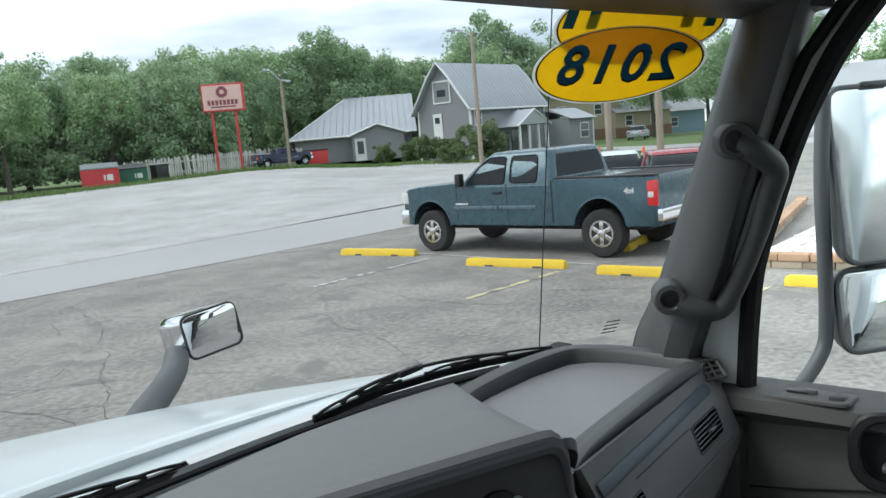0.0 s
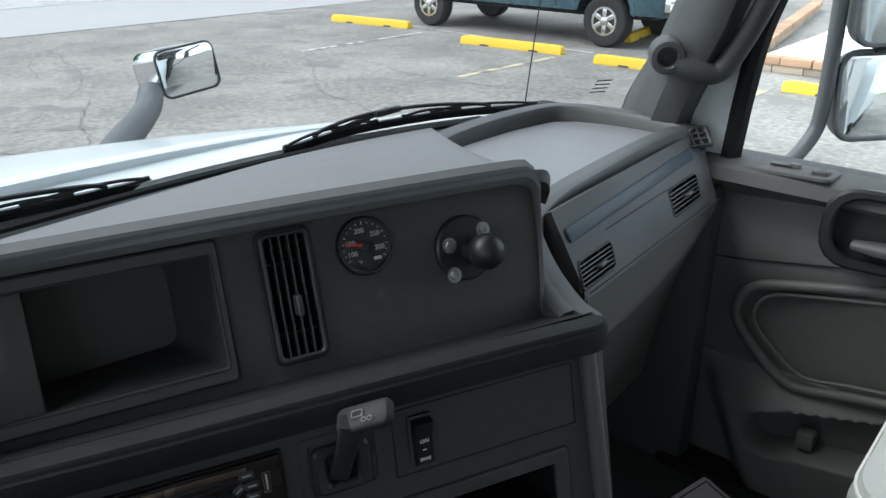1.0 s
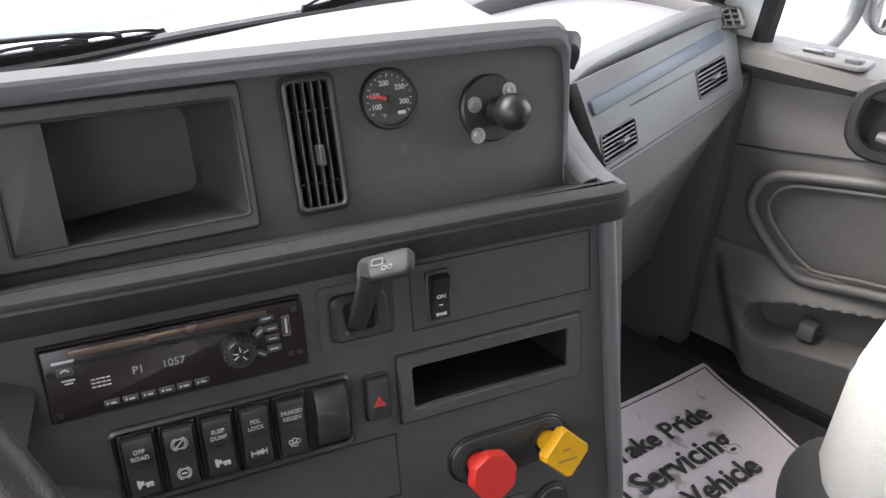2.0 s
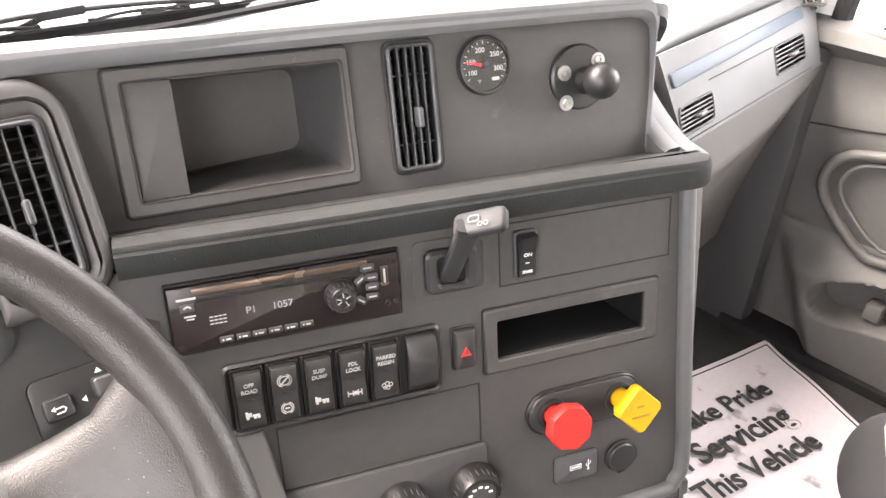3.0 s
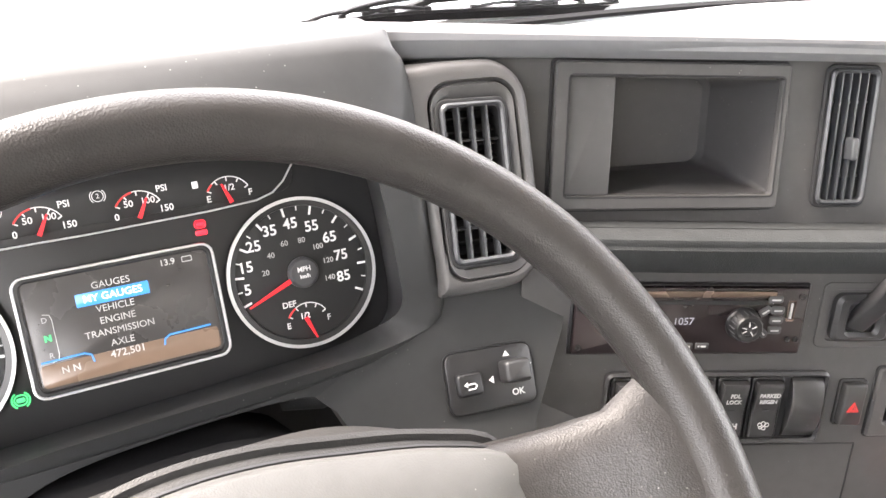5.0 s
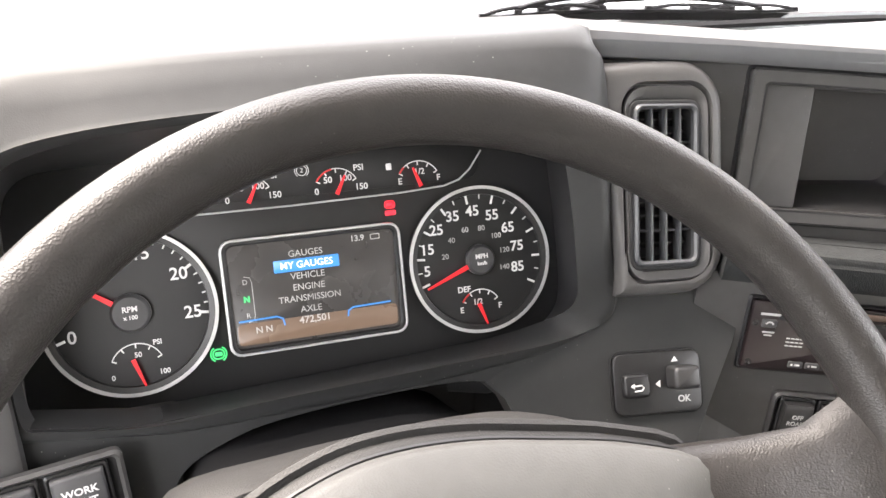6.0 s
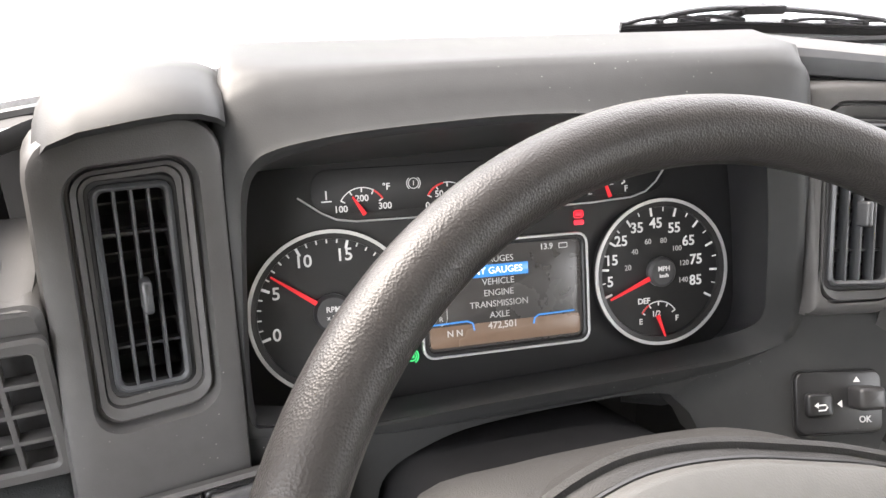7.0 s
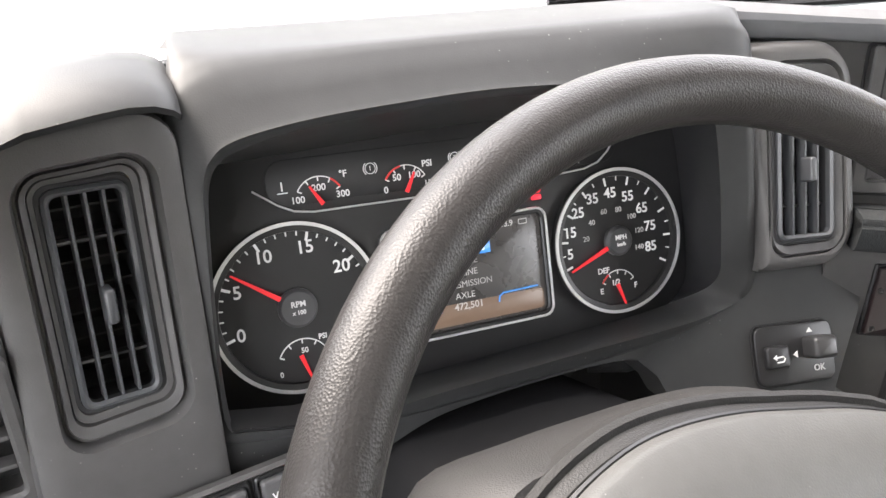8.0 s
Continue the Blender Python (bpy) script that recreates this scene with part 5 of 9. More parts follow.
def air_vent(label, m, w, h, vanes, bars, deep, knob, across=False, group="dashboard air vents", lean=0.0):
    """A louvred outlet: frame, front vanes, cross bars, deep louvres and a sliding thumb tab."""
    v = thing("air_vent", label, "air vent", m, group)
    slant = Matrix(((1, lean, 0, 0), (0, 1, 0, 0), (0, 0, 1, 0), (0, 0, 0, 1)))
    def piece(nm, bm, material, m2=None):
        bmesh.ops.transform(bm, matrix=slant @ (m2 or Matrix.Identity(4)), verts=bm.verts)
        part(nm, bm, material, v)
    piece("frame", rframe(w, h, 0.006, w - 0.007, h - 0.007, 0.004, 0.006, -0.002, 0.0015), M_VANE)
    piece("shadow_gap", rframe(w + 0.006, h + 0.006, 0.008, w - 0.001, h - 0.001, 0.006, 0.0030, -0.0025, 0.001), M_VOID)
    piece("duct", rbox(w - 0.005, h - 0.005, 0.002, 0.004, 0.0005, z=-0.034), M_VOID)
    piece("duct_wall", rframe(w - 0.003, h - 0.003, 0.005, w - 0.0065, h - 0.0065, 0.004, 0.032, -0.033, 0.0005), M_VOID)
    iw, ih = w - 0.006, h - 0.006
    for k in range(vanes):
        f = (k + 1) / (vanes + 1) - 0.5
        if across:
            piece("vane", box(iw, 0.0018, 0.014, (0, f * ih, -0.004), 0.0004), M_VANE)
        else:
            piece("vane", box(0.0016, ih, 0.010, (f * iw, 0, -0.003), 0.0005), M_VANE)
    for f in bars:
        piece("cross_bar", box(0.0022 if across else iw, ih if across else 0.0016, 0.006, (f * iw if across else 0, 0 if across else f * ih, -0.0075), 0.0005), M_VANE)
    for k in range(deep):
        f = (k + 0.5) / deep - 0.5
        m2 = Matrix.Translation((f * iw if across else 0, 0 if across else f * ih, -0.016)) @ Matrix.Rotation(radians(24), 4, "Y" if across else "X")
        piece("deep_louvre", box(0.0014 if across else iw, ih if across else 0.0014, 0.012, (0, 0, 0)), M_ROCKER, m2)
    kx, ky = knob
    piece("thumb_tab", rbox(0.018 if across else 0.0055, 0.0055 if across else 0.018, 0.011, 0.002, 0.0015, kx, ky, 0.0), M_VANE)
    return v


def vents():
    mv = Matrix.Translation
    air_vent("charcoal louvred air vent beside the oil gauge", F_UP @ mv((0.0213, -0.0045, 0.0)), 0.0425, 0.109, 4, (0.27, -0.31), 9, (0.002, -0.0085))
    air_vent("charcoal louvred air vent between binnacle and cubby", F_CV @ mv((-0.0043, -0.0285, 0.0)) @ Matrix.Rotation(radians(-1.0), 4, "Z"), 0.0490, 0.1135, 3, (0.28, -0.30), 11, (0.0, -0.006))
    air_vent("charcoal louvred air vent beside the driver door", F_LV @ mv((-0.0068, 0.0155, 0.0)) @ Matrix.Rotation(radians(-3.4), 4, "Z"), 0.0395, 0.1125, 3, (0.27, -0.31), 8, (0.001, -0.003))
    for u, v, w, h in ((-0.1585, -0.0185, 0.088, 0.036), (0.125, -0.008, 0.106, 0.041)):
        air_vent("charcoal louvred air vent in the passenger panel", F_PV @ mv((u + 0.35 * v, v, -0.002)), w, h, 5, (-0.25, 0.25), 6, (0.004, -0.002), True, lean=0.35)
    # demister outlets at the dashboard's ends
    for m, w, h, nx, ny, lab in ((frame_m((0.878, 0.500, 1.694), -35, 50), 0.040, 0.030, 3, 3, "small black demister grille by the passenger pillar"),
                                 (frame_m((-0.779, 0.519, 1.669), 5, 4), 0.034, 0.073, 2, 4, "small black demister grille by the driver door")):
        g = thing("demister_grille", lab, "air vent", m)
        part("frame", rframe(w * 1.45, h * 1.25, 0.006, w, h, 0.003, 0.006, -0.003, 0.002), M_DASH, g)
        part("duct", rbox(w + 0.002, h + 0.002, 0.002, 0.002, 0.0005, z=-0.016), M_VOID, g)
        for k in range(1, nx):
            part("bar", box(0.003, h, 0.008, (w * (k / nx - 0.5), 0, -0.002), 0.0008), M_DASH, g)
        for k in range(1, ny):
            part("bar", box(w, 0.003, 0.008, (0, h * (k / ny - 0.5), -0.002), 0.0008), M_DASH, g)


dashboard()
instrument_pod()
gauge_cluster()
vents()

# ======== driving controls and the centre stack's fittings ========
def steering_wheel():
    w = thing("steering_wheel", "black leather-grained two-spoke steering wheel with a grey hub pad", "steering wheel", F_WHEEL)
    R, r = 0.2144, 0.0154
    rim = loft([[Vector(((R + r * math.cos(b)) * math.cos(a), (R + r * math.cos(b)) * math.sin(a), 1.05 * r * math.sin(b))) for b in [2 * math.pi * k / 20 for k in range(20)]]
                for a in [2 * math.pi * k / 120 for k in range(121)]], False, False)
    bmesh.ops.remove_doubles(rim, verts=rim.verts, dist=1e-6)
    part("rim", rim, M_RIM, w, "worn black grained rim")
    # hub pad: a dished cushion with a rounded upper edge
    def pad(k, z, up=0.0):
        q = [(-0.150, -0.03), (-0.148, 0.018), (-0.112, 0.044), (-0.075, 0.064), (-0.040, 0.0735), (-0.010, 0.0745), (0.025, 0.0695), (0.060, 0.0600), (0.110, 0.0435), (0.148, 0.020), (0.150, -0.03), (0.115, -0.085), (0.05, -0.118), (0.0, -0.122), (-0.05, -0.118), (-0.115, -0.085)]
        return smooth_path([(x * k, (y + (up if y > 0 else 0.0)) * k, z) for x, y in q + q[:1]], 4)[:-1]
    part("hub_pad", loft([pad(0.985, -0.072), pad(1.0, -0.062), pad(1.0, -0.056), pad(0.985, -0.0505), pad(0.95, -0.0465), pad(0.6, -0.036), pad(0.25, -0.032)]), M_HUB, w, "grey grained hub pad")
    bead = [(p.x * 1.006, p.y * 1.006, -0.0585) for p in pad(1.0, 0)]
    part("pad_groove", tube(bead, 0.0016, 6, True), M_BLACK, w)
    # turned-up flange behind the pad
    part("hub_back", loft([pad(1.0, -0.104, 0.006), pad(1.03, -0.084, 0.010), pad(1.02, -0.0725, 0.0105), pad(1.01, -0.0705, 0.0085), pad(1.0, -0.0715, 0.006), pad(0.995, -0.066, 0.001)]), M_COVER, w)
    for s in (1, -1):
        loops = []
        for u, v0, v1, z, th in ((0.090, -0.080, 0.050, -0.070, 0.020), (0.125, -0.074, 0.0385, -0.066, 0.020), (0.146, -0.070, 0.0345, -0.060, 0.020), (0.165, -0.066, 0.0310, -0.044, 0.019), (0.183, -0.064, 0.0290, -0.026, 0.017), (0.199, -0.075, 0.038, -0.009, 0.0135), (0.2105, -0.097, 0.060, -0.001, 0.008)):
            h, c = (v1 - v0), (v0 + v1) / 2
            n = 16
            loops.append([Vector((s * u, c + h / 2 * math.copysign(abs(math.cos(a)) ** 0.6, math.cos(a)), z + th * math.sin(a))) for a in [2 * math.pi * k / n for k in range(n)]])
        part("spoke", loft(loops), M_RIM, w, "grained spoke")
    return w


def steering_column():
    c = thing("steering_column", "grey plastic steering column shroud below the binnacle", "steering column", F_WHEEL)
    def sec(k, z, dy=0.0):
        q = [(-0.130, -0.05), (-0.135, 0.0), (-0.128, 0.055), (-0.106, 0.0890), (-0.050, 0.0905), (0.0, 0.0878), (0.04, 0.0845), (0.080, 0.0780), (0.115, 0.0640), (0.143, 0.0440), (0.150, 0.0), (0.140, -0.05), (0.05, -0.095), (-0.05, -0.095)]
        return smooth_path([(x * k, y * k + dy, z) for x, y in q + q[:1]], 4)[:-1]
    part("upper_shroud", loft([sec(0.84, -0.074), sec(0.88, -0.080), sec(0.975, -0.118), sec(1.0, -0.134), sec(1.0, -0.141), sec(0.98, -0.147), sec(0.93, -0.150), sec(0.5, -0.152)]), M_COVER, c, "dusty grey moulded column cover")
    # ribbed boot between shroud and dashboard
    loops = []
    for k in range(80):
        z = -0.148 - 0.0020 * k
        loops.append(sec(0.69 + 0.03 * math.cos(k * math.pi / 2), z, 0.0009 * k + 0.001))
    part("boot", loft(loops), M_BOOT, c, "black ribbed rubber boot")
    stalk = part("turn_stalk", tube([(-0.08, 0.0, -0.14), (-0.16, 0.012, -0.12), (-0.215, 0.02, -0.10)], [0.008, 0.0075, 0.010], 10), M_BLACK, c)
    return c


def key_pad():
    k = thing("menu_key_pad", "black menu key pad with a back key and an OK rocker", "key pad", F_KEY)
    part("plate", rbox(0.068, 0.045, 0.004, 0.007, 0.001, 0.0105, -0.0055, -0.001), M_BLACK, k)
    part("plate_gap", rframe(0.071, 0.048, 0.0085, 0.0685, 0.0455, 0.007, 0.0012, -0.001, 0.0003, 0.0105, -0.0055), M_VOID, k)
    b = part("back_key", rbox(0.020, 0.017, 0.005, 0.003, 0.002, -0.0075, -0.0065, 0.003), M_BLACK, k)
    bm = tube([(-0.0115, -0.0065, 0.0083), (-0.0045, -0.0060, 0.0083), (-0.0030, -0.0078, 0.0083), (-0.0045, -0.0098, 0.0083), (-0.0100, -0.0100, 0.0083)], 0.0006, 5)
    loft([[Vector((-0.0130, -0.0064, z)), Vector((-0.0100, -0.0044, z)), Vector((-0.0100, -0.0084, z))] for z in (0.0080, 0.0086)], bm=bm)
    part("arrow_print", bm, M_PRINT, b)
    o = part("ok_rocker", rbox(0.0205, 0.0165, 0.015, 0.003, 0.003, 0.0275, -0.0020, 0.003), M_ROCKER, k)
    part("ok_letters", letters("OK", 0.0068, 0.0002, bold=0.0001, m=Matrix.Translation((0.0300, -0.0185, 0.0034))), M_PRINT, o)
    bm = bmesh.new()
    for x, y, a in ((0.0245, 0.0105, 0), (0.0105, -0.0065, 90), (0.0415, 0.0005, -90)):
        q = shift(x, y, 0.003, a)
        loft([[q @ Vector((-0.0026, -0.0015, z)), q @ Vector((0.0026, -0.0015, z)), q @ Vector((0, 0.0022, z))] for z in (0.0, 0.0006)], bm=bm)
    part("arrow_marks", bm, M_PRINT, o)


def radio():
    r = thing("car_radio", "black single-slot radio with a dark display and small keys", "car radio", F_LOW @ Matrix.Translation((-0.196, 0.0328, 0.0)))
    part("surround", rframe(0.190, 0.0605, 0.002, 0.185, 0.0555, 0.001, 0.003, -0.002, 0.001), M_BLACK, r)
    f = part("faceplate", rbox(0.185, 0.0555, 0.006, 0.0015, 0.001, 0, 0, -0.002), M_RADIO, r, "glossy black faceplate")
    part("top_band", rbox(0.140, 0.0050, 0.0012, 0.0008, 0.0004, -0.004, 0.0225, 0.0038, 2), M_RADIOTOP, f, "brown metallic band over the disc slot")
    part("disc_slot", rbox(0.136, 0.0034, 0.0006, 0.001, 0.0002, -0.004, 0.0155, 0.0040, 2), M_VOID, f)
    bm = letters("P1", 0.0085, 0.0001, m=Matrix.Translation((-0.031, -0.0005, 0.0042)))
    letters("1057", 0.0085, 0.0001, bm=bm, m=Matrix.Translation((-0.006, -0.0005, 0.0042)))
    part("display_digits", bm, mat("radio_lcd_digits", (0.13, 0.12, 0.13), 0.5, var=0.05, emit=(0.7, 0.75, 0.9), power=0.02), f, "faint pale display digits")
    bm = bmesh.new()
    for i in range(4):
        for j in range(3):
            rbox(0.0028, 0.0010, 0.0003, 0.0002, 0.0001, -0.062 + 0.0034 * i, -0.0065 + 0.003 * j, 0.0040, 1, bm)
    part("display_icons", bm, M_LCDTEXT, f, kind="stuff")
    k = part("volume_knob", revolve([(0.0138, 0.004), (0.0138, 0.006), (0.0122, 0.008), (0.0112, 0.016), (0.0100, 0.0175), (0.0066, 0.0175), (0.0060, 0.0160)], 28), M_BLACK, f, "ribbed black volume knob", m=shift(0.0415, -0.0015))
    part("knob_cap", revolve([(0.0058, 0.0158), (0.0052, 0.0168), (0.002, 0.0171)], 20), M_BLACK, k)
    part("knob_ring", arc_band(0.0112, 0.0126, 0, 360, 0.0062, 0.0008, 32), M_STEEL, k, "thin bright knob ring")
    bm = bmesh.new()
    for a in (-150, -55, 25, 95, 165):
        merge(bm, box(0.0042, 0.0007, 0.0004, (0.0042, 0, 0.0172)), Matrix.Rotation(radians(a), 4, "Z"))
    part("knob_marks", bm, M_LEGEND, k)
    bm = bmesh.new()
    for i in range(18):
        a = 2 * math.pi * i / 18
        rbox(0.0012, 0.0008, 0.010, 0.0003, 0.0003, 0.0118 * math.cos(a), 0.0118 * math.sin(a), 0.006, 1, bm)
    part("knob_ribs", bm, M_VANE, k, kind="stuff")
    for i in range(6):
        b = part("preset_key", rbox(0.0108, 0.0052, 0.0016, 0.0008, 0.0005, -0.0525 + 0.0128 * i, -0.0212 + 0.0006 * i * 0, 0.004, 2), M_DARK, f)
        bm = rbox(0.0014, 0.0016, 0.0003, 0.0002, 0.0001, -0.0555 + 0.0128 * i, -0.0212, 0.0056, 1)
        rbox(0.0040, 0.0014, 0.0003, 0.0002, 0.0001, -0.0515 + 0.0128 * i, -0.0212, 0.0056, 1, bm)
        part("key_print", bm, M_LEGEND, b)
    for x, y, a, w in ((0.0585, 0.0085, 35, 0.010), (0.0685, 0.0095, 0, 0.011), (0.0685, 0.0010, 0, 0.011), (0.0585, -0.0095, -35, 0.010), (0.0685, -0.0075, 0, 0.011), (0.0655, 0.0185, 0, 0.012)):
        b = part("function_key", rbox(w, 0.0062, 0.0018, 0.0016, 0.0006, 0, 0, 0.004, 2), M_DARK, f, m=shift(x, y, 0, a))
        part("key_print", rbox(w * 0.6, 0.0014, 0.0003, 0.0002, 0.0001, 0, -0.0002, 0.0058, 1), M_LEGEND, b)
    for x, y, w, h in ((-0.0785, 0.0175, 0.015, 0.0020), (-0.0775, 0.0030, 0.009, 0.0014), (-0.0775, 0.0005, 0.006, 0.0012), (0.0405, 0.0155, 0.012, 0.0014), (0.0620, 0.0150, 0.005, 0.0014)):
        part("print_mark", rbox(w, h, 0.0003, 0.0003, 0.0001, x, y, 0.004, 1), M_LEGEND, f)
    ck = part("call_key", rbox(0.011, 0.0066, 0.0018, 0.001, 0.0006, -0.0785, 0.0105, 0.004, 2), M_DARK, f)
    part("key_print", arc_band(0.0022, 0.0034, 20, 160, 0.0058, 0.0003, 8, (-0.0785, 0.0092)), M_LEGEND, ck)
    u = part("usb_socket", rframe(0.0062, 0.0175, 0.0008, 0.0044, 0.0150, 0.0005, 0.0012, 0.0036, 0.0003, 0.0800, 0.0085, seg=2), M_RADIOTOP, f, "copper-rimmed socket")
    part("socket_core", rbox(0.0020, 0.0130, 0.0010, 0.0003, 0.0002, 0.0800, 0.0085, 0.0036, 1), M_LEGEND, u)
    for x, y in ((-0.0885, 0.0100), (0.0875, 0.0205), (0.0815, -0.0160), (0.0885, -0.0160), (-0.0875, -0.0225)):
        part("screw", revolve([(0.0026, 0.004), (0.0026, 0.0048), (0.0018, 0.0050), (0.0014, 0.0043)], 14), M_BLACK, f, m=shift(x, y))


def rocker_bank():
    m = F_LOW @ Matrix.Translation((-0.1635, -0.0465, 0.0))
    bank = thing("switch_bank", "black switch bezel holding five rocker switches and a blank", "switch panel", m)
    part("bezel", rframe(0.188, 0.066, 0.006, 0.180, 0.058, 0.004, 0.006, -0.002, 0.002), M_ROCKER, bank)
    part("well", rbox(0.181, 0.059, 0.001, 0.003, 0.0003, 0, 0, -0.002), M_VOID, bank)
    arch = []
    for x in (0.0625, 0.0640, 0.0880, 0.0895):
        s = 0.0 if 0.063 < x < 0.089 else 0.0012
        arch.append([Vector((x, 0.0285 * math.cos(a), -0.004 + (0.0125 - s) * math.sin(a))) for a in [math.pi * k / 12 for k in range(13)]] + [Vector((x, 0.0, -0.008))])
    part("blank_cover", loft(arch), M_ROCKER, bank, "plain curved switch blank")
    specs = (("OFF\nROAD", "truck"), (None, "ring"), ("SUSP\nDUMP", "truck"), ("PDL\nLOCK", "axle"), ("PARKED\nREGEN", "cloud"))
    for i, (tx, sym) in enumerate(specs):
        x = -0.0745 + 0.0291 * i
        sw = thing("rocker_switch", "black backlit rocker switch" + (" marked " + tx.replace("\n", " ").lower() if tx else " with a crossed ring symbol"), "switch", m @ Matrix.Translation((x, 0, 0)), "rocker switches in the bank")
        part("housing", rframe(0.0272, 0.0575, 0.003, 0.0222, 0.0520, 0.002, 0.0045, -0.0015, 0.001), M_BLACK, sw)
        body = []
        for xx in (-0.0108, -0.0100, 0.0100, 0.0108):
            e = 0.0 if abs(xx) < 0.0105 else 0.0010
            body.append([Vector((xx, y, z - e)) for y, z in ((-0.0255, -0.001), (-0.0255, 0.0045), (-0.022, 0.0060), (-0.004, 0.0050), (0.004, 0.0060), (0.022, 0.0095), (0.0255, 0.0085), (0.0255, -0.001))])
        part("rocker", loft(body), M_ROCKER, sw)
        bm = bmesh.new()
        tilt = Matrix.Rotation(radians(8), 4, "X")
        if tx:
            for j, ln in enumerate(tx.split("\n")):
                letters(ln, 0.0052, 0.0002, bold=0.00012, bm=bm, m=Matrix.Translation((0, 0.0150 - 0.0062 * j, 0.0088 - 0.0013 * j)) @ tilt, sx=0.92)
        else:
            c = Matrix.Translation((0, 0.0130, 0.0083)) @ tilt
            own = arc_band(0.0040, 0.0048, 0, 360, 0, 0.0004, 20)
            arc_band(0.0056, 0.0063, 110, 250, 0, 0.0004, 10, bm=own)
            arc_band(0.0056, 0.0063, -70, 70, 0, 0.0004, 10, bm=own)
            merge(bm, own, c)
            box(0.0010, 0.013, 0.0006, (0, 0, 0.0003), m=c @ Matrix.Rotation(radians(-45), 4, "Z"), bm=bm)
        c = Matrix.Translation((0, -0.0140, 0.0062)) @ Matrix.Rotation(radians(-3), 4, "X")
        if sym == "truck":
            for bx, by, bw, bh in ((-0.003, 0.001, 0.005, 0.0035), (0.003, 0.0, 0.006, 0.0016), (-0.0045, 0.003, 0.002, 0.002)):
                box(bw, bh, 0.0005, (bx, by, 0.0002), m=c, bm=bm)
            for bx in (-0.004, 0.002, 0.005):
                merge(bm, revolve([(0.0013, 0), (0.0013, 0.0005)], 10, c=(bx, -0.0018, 0)), c)
        elif sym == "ring":
            own = arc_band(0.0034, 0.0041, 0, 360, 0, 0.0004, 18)
            arc_band(0.0048, 0.0055, 110, 250, 0, 0.0004, 8, bm=own)
            arc_band(0.0048, 0.0055, -70, 70, 0, 0.0004, 8, bm=own)
            merge(bm, own, c)
            box(0.0040, 0.0010, 0.0005, (0, 0, 0.0002), m=c, bm=bm)
        elif sym == "axle":
            box(0.0130, 0.0010, 0.0005, (0, 0, 0.0002), m=c, bm=bm)
            for bx in (-0.006, -0.0015, 0.003, 0.006):
                box(0.0010, 0.0050, 0.0005, (bx, 0, 0.0002), m=c, bm=bm)
            merge(bm, arc_band(0.0012, 0.0019, 0, 360, 0, 0.0004, 12, (0.001, 0)), c)
        else:
            for bx, by, br in ((-0.003, 0.001, 0.0020), (0.0, 0.002, 0.0022), (0.003, 0.001, 0.0020), (0.0005, -0.002, 0.0018), (-0.0025, -0.0015, 0.0014)):
                merge(bm, arc_band(br - 0.0005, br, 0, 360, 0, 0.0004, 12, (bx, by)), c)
        part("legend", bm, M_LEGEND, sw, "white printed legend")
        part("indicator", rbox(0.0058, 0.0020, 0.0006, 0.0006, 0.0002, 0, 0.0005, 0.0052, 2), M_BLACK, sw)


